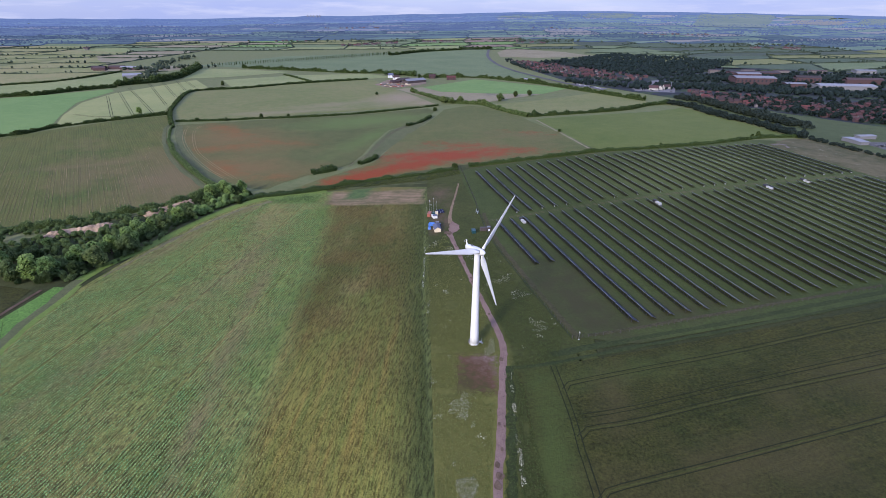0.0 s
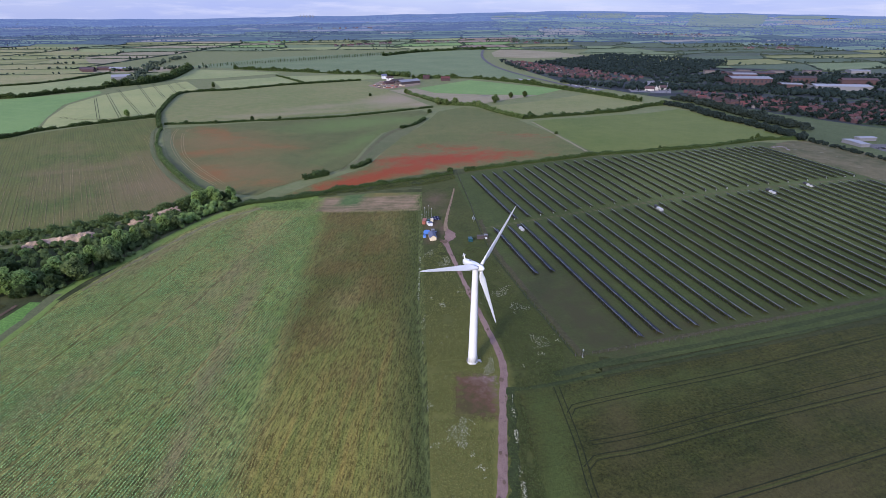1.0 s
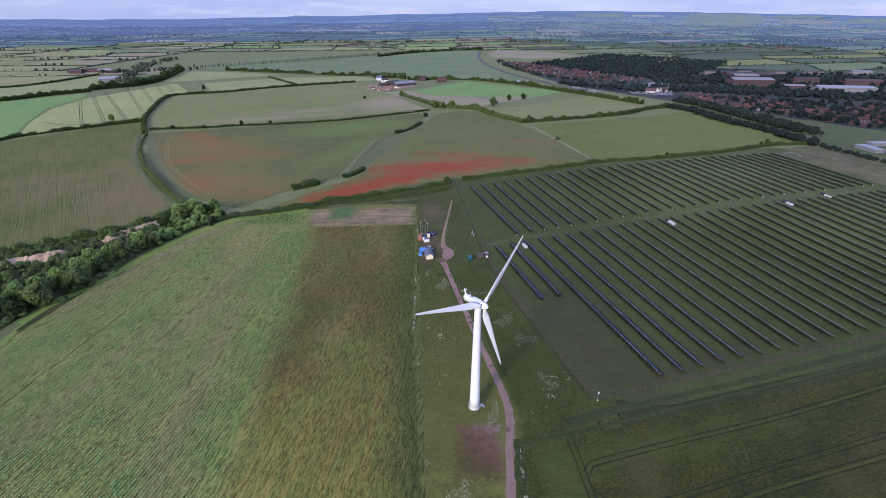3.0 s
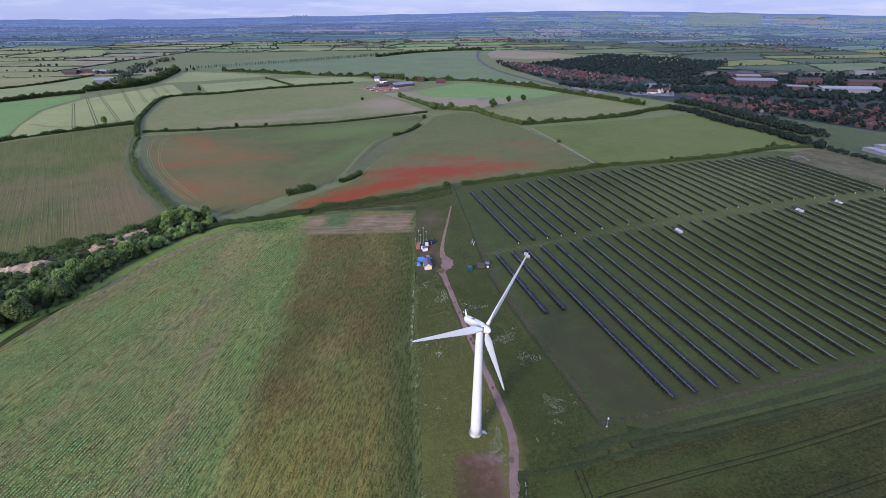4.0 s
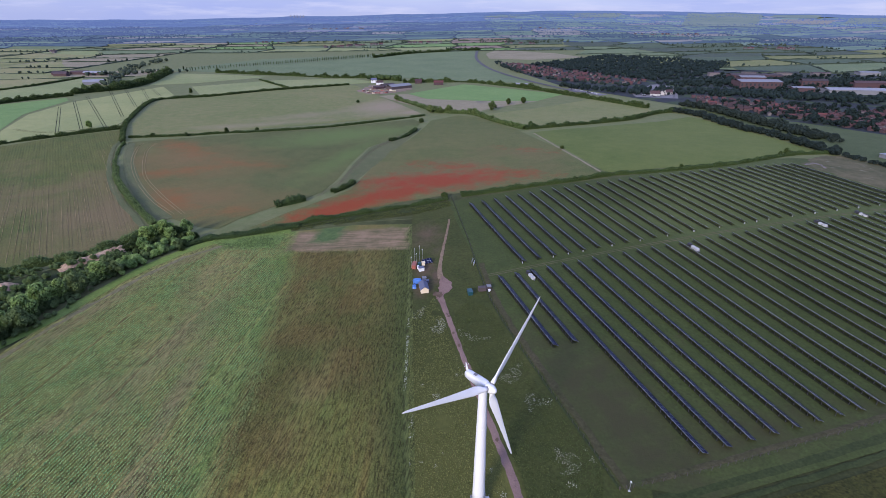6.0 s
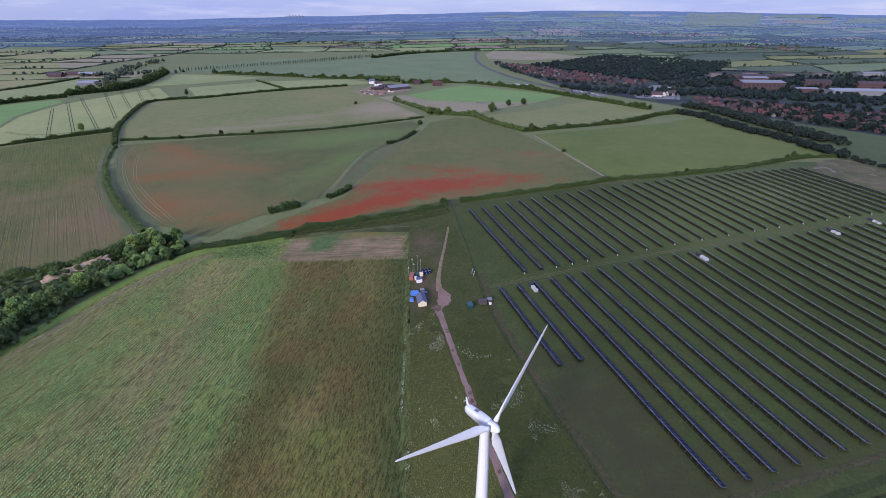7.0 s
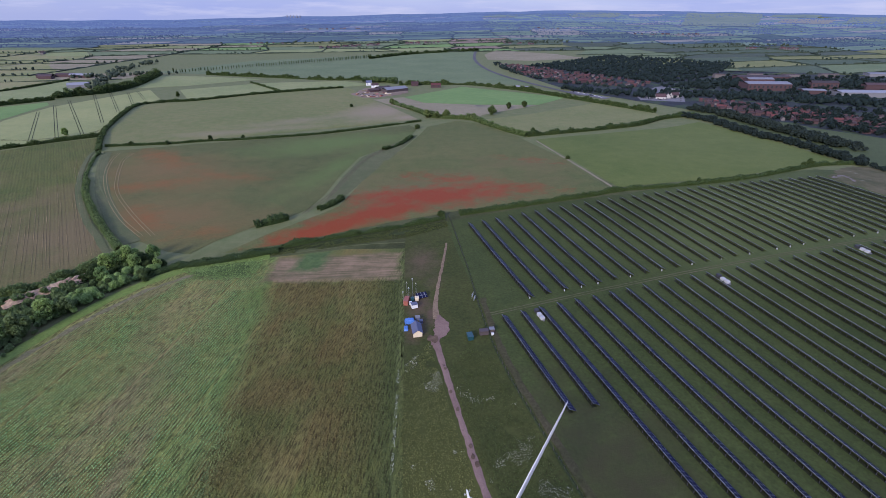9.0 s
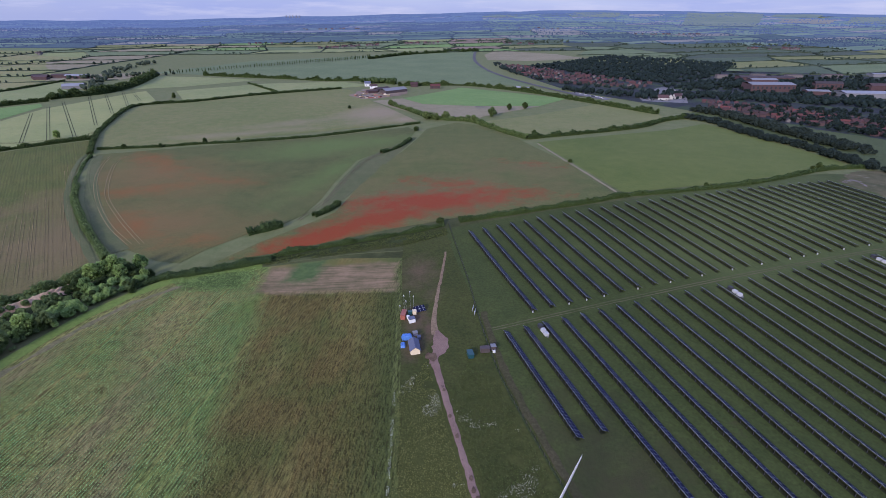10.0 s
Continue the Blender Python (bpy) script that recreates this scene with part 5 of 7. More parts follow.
hedge([(82.0, 645), (123.3, 660), (170.7, 680), (222.9, 709), (268.3, 753), (317.9, 778)], 4.2, 5.5, 0.75, label="tall overgrown hedge with trees", uneven=0.45)
hedge([(-82.1, 875.6), (-45.0, 813.9), (-25.8, 775.2)], 4.5, 6, 0.8, M_LEAF_P, "pale leafy overgrown hedge", uneven=0.4)
hedge([(-25.8, 775.2), (-4.4, 764.8), (24.6, 755), (39.9, 728), (60.3, 684), (82.0, 645)], 4.5, 5, 0.8, M_LEAF_M, "overgrown hedge at a field junction", uneven=0.5)
hedge([(-351.3, 597), (-385, 655), (-415, 717.4), (-464, 855.4), (-445.1, 893.0), (-395.2, 916.1), (-324.8, 984.5), (-198.4, 1065.2)], 2.8, 5, 0.8, label="dark hedge along a winding ditch", uneven=0.3)
hedge([(-560, 470), (-506.4, 529), (-492.1, 543), (-479.5, 577.6), (-431.8, 626.4), (-389.7, 662.9)], 3.0, 4.5, 0.75, label="patchy dark field hedge", gaps=0.25, uneven=0.5)
hedge([(-860, 650), (-734.2, 788.8), (-695.2, 812), (-668.8, 866), (-629.3, 918)], 5.5, 7, 0.95, label="tall leafy field hedge", uneven=0.4)
hedge([(-640, 935), (-628, 956.6), (-596, 1002.3), (-598, 1090.5), (-644.8, 1257.6)], 9, 14, 1.2, label="belt of trees along a lane", uneven=0.5)
hedge([(-544.8, 1278.6), (-448.2, 1246), (-343.9, 1214), (-257.9, 1183), (-167.2, 1176), (-105.1, 1123)], 5.5, 6, 1.1, label="distant dark hedge below poplars", uneven=0.5)
hedge([(-97.2, 1102), (21.2, 1103), (88.1, 1055), (147.2, 994), (182, 940), (212, 898), (275, 800)], 5.0, 7, 1.0, label="distant dark hedge with trees", uneven=0.5)
hedge([(-1010, 770), (-854.7, 928), (-795.9, 992), (-781.3, 1171)], 2.5, 4, 1.0, label="thin dark distant field hedge", uneven=0.3)
hedge([(-344, 588), (-338, 570), (-313, 521), (-297, 496)], 2.2, 3.0, 0.45, M_LEAF_M, "low leafy hedge above the drilled field", gaps=0.3, uneven=0.5)
hedge([(-300, 502), (-282, 473), (-262, 448), (-242, 424), (-222, 402), (-206, 385), (-194, 372)], 3.2, 5.0, 0.36, M_LEAF_M, "thick leafy hedge beside the drilled field", uneven=0.3)
hedge([(-420, 222), (-350, 250), (-289.0, 280), (-272.6, 287), (-257.0, 297), (-236.3, 313), (-213.9, 330), (-199.1, 348), (-190.5, 358)], 4.2, 6, 0.4, M_LEAF_M, "overgrown hawthorn hedge above the clay bank", uneven=0.5)
hedge([(-160, 344), (-150, 352), (-136, 356), (-117.8, 363.3), (-99.6, 370.6)], 2.6, 5, 0.4, M_LEAF_D, "low scrubby green hedge", uneven=0.4)
hedge([(-240.7, 1700), (-125.6, 1864.7), (95.7, 1992)], 6, 9, 1.6, label="distant dark line of trees", uneven=0.6)
hedge([(-395, 1140), (-300, 1015), (-420, 926)][:2], 2.5, 4, 1.0, label="thin dark distant field hedge", uneven=0.3)
hedge([(-126, 407), (-118, 412), (-108, 419)], 4.6, 6.5, 0.42, M_LEAF_D, "clump of dense dark bushes between fields", uneven=0.35, name="bushes")
hedge([(-91, 434), (-84, 444), (-79, 458)], 3.2, 4.6, 0.42, M_LEAF_D, "low row of dark bushes between fields", uneven=0.35, name="bushes")
rut_pair([(-100, 428), (-90, 470), (-84, 530), (-76, 575), (-56, 622)], 2.4, wide=0.4, mat=M_DIRT)
hedge([(-66, 600), (-52, 622), (-42, 655)], 2.6, 4, 0.6, label="short dark hedge remnant", uneven=0.4)


# ---- woods ----
def wood(spots, low, high, mat, label, name="wood", sub=1, lumps=3, leaf=0.0):
    """Many tree crowns as one mass: each crown a few uneven lumps."""
    rnd, rs = random.Random(len(spots)), np.random.RandomState(len(spots))
    bm = bmesh.new()
    bmesh.ops.create_icosphere(bm, subdivisions=sub, radius=1)
    unit = np.array([v.co[:] for v in bm.verts])
    tri = np.array([[v.index for v in f.verts] for f in bm.faces])
    bm.free()
    verts, faces, count, places = [], [], 0, []
    for x, y in spots:
        hgt = rnd.uniform(low, high)
        base = land(x, y) + 0.0004 * math.hypot(x, y)
        for k in range(lumps):
            r = hgt * rnd.uniform(0.26, 0.42)
            c = np.array([x + rnd.uniform(-0.3, 0.3) * hgt, y + rnd.uniform(-0.3, 0.3) * hgt, base + hgt * rnd.uniform(0.35, 0.68)])
            verts.append(unit * r * rs.uniform(0.72, 1.25, (len(unit), 1)) * [1, 1, 1.1] + c)
            faces.append(tri + count)
            count += len(unit)
            if leaf:
                d = rs.normal(size=(int(9 * (r / leaf) ** 2), 3))
                d[:, 2] = np.abs(d[:, 2]) - 0.25
                places.append(c + d / np.linalg.norm(d, axis=1)[:, None] * r * rs.uniform(0.85, 1.15, (len(d), 1)))
    if leaf:
        p = np.concatenate(places)
        lv, lf = leaves_at(p, leaf * rs.uniform(0.5, 1.2, len(p)), rs, 0.9)
        verts.append(lv)
        lf = (np.array(lf) + count).tolist()
        me = mesh_of(name, np.concatenate(verts).tolist(), np.concatenate(faces).tolist() + lf)
        return tagged(place(name, me, mat), label, "wood", kind="stuff")
    me = mesh_of(name, np.concatenate(verts).tolist(), np.concatenate(faces).tolist())
    return tagged(place(name, me, mat), label, "wood", kind="stuff")


rw = random.Random(3)
WOOD = [(222, 1485), (330, 1590), (490, 1780), (677.3, 1604.3), (735.3, 1485.3), (560, 1240), (439.3, 1121.0), (380, 1150), (300, 1275), (200, 1455)]
wood(scatter(WOOD, 1850, rw), 4.5, 9, M_FARWOOD, "dark mixed woodland round the town")


def strip(pts, half, count, rnd):
    line = curve(pts, 3.0)
    return [(p[0] + rnd.uniform(-half, half), p[1] + rnd.uniform(-half, half)) for p in (rnd.choice(line) for _ in range(count))]


wood(strip([(296, 775), (318, 739), (324, 652), (337, 598), (338, 551), (342, 517)], 6, 300, rw), 3.5, 6.5, M_BELT, "dark belt of trees along the railway cutting", leaf=0.6)
wood(strip([(340, 830), (362, 760), (370, 680), (374, 620), (378, 580)], 10, 340, rw), 4, 8, M_BELT, "belt of trees below the housing estate", leaf=0.8)
wood(strip([(342, 517), (352, 480), (364, 440), (384, 370)], 4, 120, rw), 1.8, 3.4, M_BELT, "low dark hedge along the sandy edge", leaf=0.5)
wood(strip([(205, 1030), (290, 960), (330, 930)], 14, 60, rw) + strip([(330, 960), (440, 950), (560, 900), (700, 850), (800, 800)], 34, 420, rw) + strip([(420, 1060), (500, 1100), (640, 1100), (800, 1080)], 36, 300, rw), 5, 10, M_FARWOOD, "dark trees between the town roads")
wood(strip([(120, 1530), (150, 1290), (230, 1110), (330, 1035)], 9, 150, rw) + scatter([(130, 1500), (210, 1420), (300, 1250), (380, 1120), (340, 1060), (230, 1120), (165, 1230)], 80, rw), 4, 7, M_FARWOOD, "trees before and among the housing")
wood(scatter([(370, 880), (470, 840), (640, 790), (640, 620), (480, 590), (410, 730)], 430, rw) + scatter([(420, 1060), (560, 900), (760, 820), (1000, 1000), (900, 1230), (600, 1240)], 620, rw), 4, 7.5, M_FARWOOD, "garden trees among the houses", leaf=1.0)
wood(strip([(-640, 1030), (-700, 1150), (-800, 1400), (-820, 1560)], 16, 90, rw) + strip([(-790, 1200), (-700, 1260), (-620, 1290)], 14, 40, rw), 6, 10, M_FARHEDGE, "trees along a lane by a farm")
wood(strip([(-168, 1140), (-140, 1148), (-112, 1138)], 8, 40, rw), 7, 11, M_LEAF_D, "dark trees behind the farm")


def far_trees():
    rnd = random.Random(21)
    spots, thick = [], []
    bands = {k: ([], []) for k in range(4)}
    for a, b, r in FAR_LINES:
        if rnd.random() < 0.12:
            continue
        d = math.hypot(b[0] - a[0], b[1] - a[1])
        n = int(d / 9)
        nx, ny = (b[1] - a[1]) / d, -(b[0] - a[0]) / d
        verts, faces = bands[0 if r < 2500 else 1 if r < 3100 else 2 if r < 3900 else 3]
        tall, wide = rnd.uniform(1.2, 2.8), rnd.uniform(1.5, 3.2)
        seed = rnd.uniform(0, 99)
        for k in range(n + 1):
            x, y = a[0] + (b[0] - a[0]) * k / n, a[1] + (b[1] - a[1]) * k / n
            base = land(x, y) + 0.0004 * math.hypot(x, y)
            hh = tall * max(0.25, 0.9 + 1.3 * noise.noise((x * 0.03, y * 0.03, seed)) + 0.7 * noise.noise((x * 0.2, y * 0.2, seed)))
            s = len(verts)
            for e, z in ((-1, -0.6), (-0.8, 0.7), (0, 1), (0.8, 0.75), (1, -0.6)):
                verts.append((x + nx * wide * e * rnd.uniform(0.7, 1.2), y + ny * wide * e * rnd.uniform(0.7, 1.2), base + hh * z))
            if k:
                for q in range(4):
                    faces.append((s - 5 + q, s - 4 + q, s + 1 + q, s + q))
            if noise.noise((x * 0.008, y * 0.008, seed)) > 0.05 and rnd.random() < 0.45:
                spots.append((x + rnd.uniform(-4, 4), y + rnd.uniform(-4, 4)))
    for far, (verts, faces) in bands.items():
        me = mesh_of("hedgerows", verts, faces)
        if far:
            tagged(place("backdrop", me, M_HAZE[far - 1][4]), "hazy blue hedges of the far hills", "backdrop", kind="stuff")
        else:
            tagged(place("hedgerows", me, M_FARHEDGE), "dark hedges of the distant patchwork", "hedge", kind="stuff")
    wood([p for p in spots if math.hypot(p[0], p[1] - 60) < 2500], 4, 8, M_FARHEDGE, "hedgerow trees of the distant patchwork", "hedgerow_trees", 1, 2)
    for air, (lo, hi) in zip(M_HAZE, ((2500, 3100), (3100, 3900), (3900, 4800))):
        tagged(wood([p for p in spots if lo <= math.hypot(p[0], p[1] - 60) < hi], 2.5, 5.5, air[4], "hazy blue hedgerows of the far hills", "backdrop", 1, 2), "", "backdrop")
    for k in range(330):
        az, r = radians(rnd.uniform(-45, 45)), 1500 + 3250 * rnd.random() ** 0.55
        if -30 < math.degrees(az) < 16 and r < 2150:
            continue
        if (r < 2600 and rnd.random() < 0.6) or (math.degrees(az) > 4 and rnd.random() < 0.3):
            continue
        cx, cy = r * math.sin(az), 60 + r * math.cos(az)
        w, d = rnd.uniform(40, 190), rnd.uniform(16, 50)
        thick += [(cx + rnd.gauss(0, 1) * w, cy + rnd.gauss(0, 1) * d) for _ in range(int(w * d / 75))]
    thick = [p for p in thick if math.hypot(p[0], p[1] - 60) < 4780]
    near = [p for p in thick if math.hypot(p[0], p[1] - 60) < 2500]
    wood(near, 6, 10, M_FARHEDGE, "scattered woods of the far plain", "far_woods", 1, 2)
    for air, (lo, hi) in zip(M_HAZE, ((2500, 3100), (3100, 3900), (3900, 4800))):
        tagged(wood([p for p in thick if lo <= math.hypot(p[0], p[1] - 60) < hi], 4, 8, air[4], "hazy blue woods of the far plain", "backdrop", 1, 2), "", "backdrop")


far_trees()
SCRUB = [(-268, 262), (-232, 286), (-205, 312), (-188, 338), (-184, 350), (-166, 352), (-164, 340), (-176, 322), (-183, 300), (-189, 270), (-198, 240), (-206, 222), (-232, 220), (-250, 230)]
wood(scatter(SCRUB, 420, rw), 1.6, 4.4, M_LEAF_M, "dense green scrub below the stream trees", "scrub", leaf=0.34)
wood(strip([(-186, 300), (-180, 318), (-172, 334), (-162, 346)], 5, 46, rw), 2.5, 5.5, M_LEAF, "leafy bushes along the field edge", "scrub", leaf=0.36)
wood(strip([(-290, 276), (-262, 284), (-232, 303), (-204, 330), (-190, 348)], 5, 120, rw), 1.5, 3.6, M_LEAF_M, "tangled scrub below the hawthorn hedge", "scrub", leaf=0.36)
wood(strip([(-202, 222), (-192, 246), (-186, 272), (-184, 300)], 3, 50, rw), 1.5, 3.2, M_LEAF_P, "low bushes along the field edge", "scrub", leaf=0.3)


# ---- buildings ----
def gable(bm, w, d, z0, z1, over=0.0, thick=0.0):
    """A gabled prism: ridge along x; with thick, a roof slab pair instead."""
    if not thick:
        v = [bm.verts.new(p) for p in ((-w / 2, -d / 2, z0), (w / 2, -d / 2, z0), (w / 2, d / 2, z0), (-w / 2, d / 2, z0), (-w / 2, 0, z1), (w / 2, 0, z1))]
        for f in ((0, 1, 5, 4), (2, 3, 4, 5), (3, 0, 4), (1, 2, 5), (0, 3, 2, 1)):
            bm.faces.new([v[i] for i in f])
        return bm
    for s in (-1, 1):
        run = d / 2 + over
        drop = (z1 - z0) * run / (d / 2)
        a = [(x, s * y, z) for x in (-w / 2 - over, w / 2 + over) for y, z in ((0, z1), (run, z1 - drop), (run, z1 - drop + thick), (0, z1 + thick))]
        v = [bm.verts.new(p) for p in a]
        for f in ((0, 1, 2, 3), (7, 6, 5, 4), (0, 4, 5, 1), (1, 5, 6, 2), (2, 6, 7, 3), (3, 7, 4, 0)):
            bm.faces.new([v[i] for i in f])
    bmesh.ops.recalc_face_normals(bm, faces=bm.faces[:])
    return bm


def house(name, x, y, turn, w, d, eave, ridge, wall, roof, label, chimney=True, windows=True, category="house", group=""):
    root = thing(name, x, y, turn, label, category, group, dz=0.0003 * math.hypot(x, y))
    bm = boxes((-w / 2, w / 2, -d / 2, d / 2, -1.0, eave))
    gable(bm, w, d, eave, ridge)
    part("wall", bm, wall, root)
    part("roof", gable(bmesh.new(), w, d, eave, ridge, 0.35, 0.22), roof, root)
    if chimney:
        part("chimney", boxes((w * 0.3, w * 0.3 + 0.7, -0.4, 0.4, ridge - 0.6, ridge + 1.1)), M_BRICK, root)
    if windows:
        for sx in (-0.28, 0.28):
            for z in (1.0, 3.4) if eave > 4 else (1.0,):
                part("window", boxes((w * sx - 0.6, w * sx + 0.6, -d / 2 - 0.05, -d / 2 + 0.05, z, z + 1.1)), M_GLASS, root)
    return root


HOUSES = [house("house", 215, 1130, 20, 9, 7.5, 5.0, 7.8, M_BRICK, M_TILE, "red brick house with a red tiled roof", windows=False, group="estate houses"),
          house("house", 235, 1138, 20, 8, 7.0, 5.0, 7.5, M_RENDER, M_TILE_B, "pale rendered house with a brown tiled roof", windows=False, group="estate houses"),
          house("house", 255, 1125, 20, 17, 7.5, 5.0, 7.8, M_BRICK, M_TILE, "terrace of red brick houses with tiled roof", windows=False, group="estate houses")]


def estate(poly, sx, sy, turn, rnd, skip=0.2, mass=None):
    ca, sa = math.cos(radians(turn)), math.sin(radians(turn))
    cx, cy = sum(p[0] for p in poly) / len(poly), sum(p[1] for p in poly) / len(poly)
    for i in range(-40, 41):
        for j in range(-40, 41):
            u, v = i * sx + rnd.uniform(-2, 2), j * sy + rnd.uniform(-3, 3)
            x, y = cx + u * ca - v * sa, cy + u * sa + v * ca
            if inside(x, y, poly) and rnd.random() > skip:
                src = rnd.choice((HOUSES[0], HOUSES[0], HOUSES[0], HOUSES[2], HOUSES[1]))
                m = pose(x, y, land(x, y) + 0.0003 * math.hypot(x, y), 0, 0, turn + rnd.choice((0, 0, 0, 90)) + rnd.uniform(-8, 8)) @ Matrix.Scale(rnd.uniform(0.56, 0.74), 4)
                if mass is None:
                    copy_thing(src, m)
                    continue
                for child in src.children:
                    me = child.data.copy()
                    me.transform(m)
                    mass.setdefault(me.materials[0].name, []).append(me)


def join_mass(mass, name, label):
    """One mesh of many far houses, a material slot for each kind of surface."""
    me, bm = bpy.data.meshes.new(name), bmesh.new()
    for k, (mat, meshes) in enumerate(mass.items()):
        me.materials.append(bpy.data.materials[mat])
        for part_me in meshes:
            start = len(bm.faces)
            bm.from_mesh(part_me)
            bm.faces.ensure_lookup_table()
            for f in bm.faces[start:]:
                f.material_index = k
            bpy.data.meshes.remove(part_me)
    bm.to_mesh(me)
    bm.free()
    tagged(new(name, me), label, "houses", kind="stuff")


rh = random.Random(8)
FAR_HOUSES = {}
estate([(122, 1520), (207.5, 1436.5), (300.4, 1250.3), (387.5, 1117.9), (345.4, 1056.6), (230, 1117.3), (165, 1229.0)], 14, 21, -25, rh, 0.18, FAR_HOUSES)
estate([(380.3, 906.2), (458.9, 864.4), (515.6, 752.6), (470, 690), (410.0, 740), (366, 845.5)], 10.5, 15, -20, rh, 0.12)
estate([(480, 741.4), (640, 800), (760, 760), (560, 600), (494.9, 614.7), (442.4, 640)], 11.5, 16, 10, rh, 0.15, FAR_HOUSES)
join_mass(FAR_HOUSES, "housing_estate", "small red-roofed brick houses of the far estates")


def hall(name, x, y, turn, w, d, z, wall, roof, label, rise=0.8, category="building"):
    root = thing(name, x, y, turn, label, category, dz=0.0003 * math.hypot(x, y))
    part("wall", boxes((-w / 2, w / 2, -d / 2, d / 2, -1, z)), wall, root)
    bm = gable(bmesh.new(), w, d, z, z + rise, 0.4, 0.3)
    part("roof", bm, roof, root)
    n = max(2, int(w / 7)) if category == "building" and math.hypot(x, y) < 1250 and z > 8.5 else 0
    for k in range(n):
        u = -w / 2 + w * (k + 0.5) / n
        part("window", boxes((u - 1.4, u + 1.4, -d / 2 - 0.06, -d / 2 + 0.04, z * 0.4, z * 0.75)), M_GLASS, root)
    return root


hall("office_building", 553, 1035, -4, 72, 38, 11, M_BRICK, M_GREY, "broad brick office block with grey roof", 2.5)
hall("office_building", 556, 1062, -4, 44, 22, 15, M_BRICK, M_GREY, "broad brick office block with grey roof", 2.0)
hall("warehouse", 672, 957, -6, 92, 34, 7, M_GREY, M_LIGHTROOF, "long pale warehouse with ribbed roof", 2.0)
hall("warehouse", 604, 985, -10, 34, 22, 6, M_BRICK, M_GREY, "low brick hall with blue-grey roof", 1.5)
hall("office_building", 664, 1048, -8, 44, 14, 10, M_BRICK, M_TILE_B, "three storey brick block with red roof", 3.0)
hall("office_building", 760, 1035, -5, 64, 16, 8, M_BRICK, M_TILE_B, "long red brick building with tiled roof", 3.0)
hall("office_building", 626, 1175, -5, 100, 30, 7, M_BRICK, M_TILE_B, "wide red brick school with low roof", 2.0)
for x, y, w in ((560, 1215, 20), (640, 1225, 26), (705, 1210, 30), (790, 1220, 34)):
    hall("office_building", x, y, -6, w, 14, 7, M_RENDER, M_TILE_B, "pale rendered block near the wood", 0.5)
for x, y, w in ((905, 1240, 40), (960, 1190, 46)):
    hall("warehouse", x, y, -8, w, 24, 6, M_GREY, M_GREY, "distant pale metal warehouse", 1.5)
hall("warehouse", 380, 500, 8, 9, 22, 3.0, M_GREY, M_LIGHTROOF, "small works unit with a white flat roof", 0.4)
hall("warehouse", 405, 522, 8, 18, 7, 3.0, M_GREY, M_LIGHTROOF, "low works unit with a white flat roof", 0.4)
hall("warehouse", 412, 480, 8, 15, 9, 3.0, M_GREY, M_LIGHTROOF, "low works unit with a white flat roof", 0.4)
sheet("pavement", [(384, 505), (420, 508), (425, 470), (388, 465)], M_ASPHALT, 10, off=0.25, label="asphalt works yard", category="yard")
sheet("pavement", [(295.1, 912), (355.6, 893), (375, 950), (406, 1024.1), (390, 1075), (372, 1062), (345, 955), (300, 945)], M_CARPARK, 15, off=0.45, label="pale asphalt car park by the inn", category="car park")
sheet("pavement", [(197, 1000), (240, 922), (256, 934), (214, 1012)], M_CARPARK, 15, off=0.6, label="pale asphalt yard by the road", category="car park")
house("inn", 330, 925, -12, 15, 9, 3.6, 7.6, M_PALEWALL, M_TILE_B, "white rendered inn with gabled brown roof", category="inn")
house("inn", 345, 934, 70, 13, 8, 3.6, 7.2, M_PALEWALL, M_TILE_B, "white rendered inn wing with brown roof", category="inn")


house("inn", 358, 940, 12, 12, 8, 3.6, 7.4, M_PALEWALL, M_TILE_B, "white rendered inn annexe with brown roof", category="inn")


def container(name, x, y, turn, w, d, z, mat, roof, label, category="container", door=True):
    root = thing(name, x, y, turn, label, category)
    bm = boxes((-w / 2, w / 2, -d / 2, d / 2, 0.12, z), bevel=0.05)
    body = part("body", bm, mat, root)
    for k in range(int(w / 0.5) if category == "container" else 0):
        u = -w / 2 + 0.25 + k * 0.5
        part("rib", boxes((u - 0.1, u + 0.1, -d / 2 - 0.04, d / 2 + 0.04, 0.25, z - 0.15)), mat, body)
    part("roof", boxes((-w / 2 - 0.08, w / 2 + 0.08, -d / 2 - 0.08, d / 2 + 0.08, z, z + 0.14), bevel=0.03), roof, root)
    part("skid", boxes((-w / 2 + 0.1, w / 2 - 0.1, -d / 2 + 0.2, -d / 2 + 0.4, -0.2, 0.12), (-w / 2 + 0.1, w / 2 - 0.1, d / 2 - 0.4, d / 2 - 0.2, -0.2, 0.12)), M_STEEL, root)
    if door:
        part("door", boxes((w / 2 - 0.02, w / 2 + 0.05, -0.5, 0.5, 0.2, 2.0 if z > 2.1 else z * 0.8), bevel=0.02), M_GREY, root)
    return root


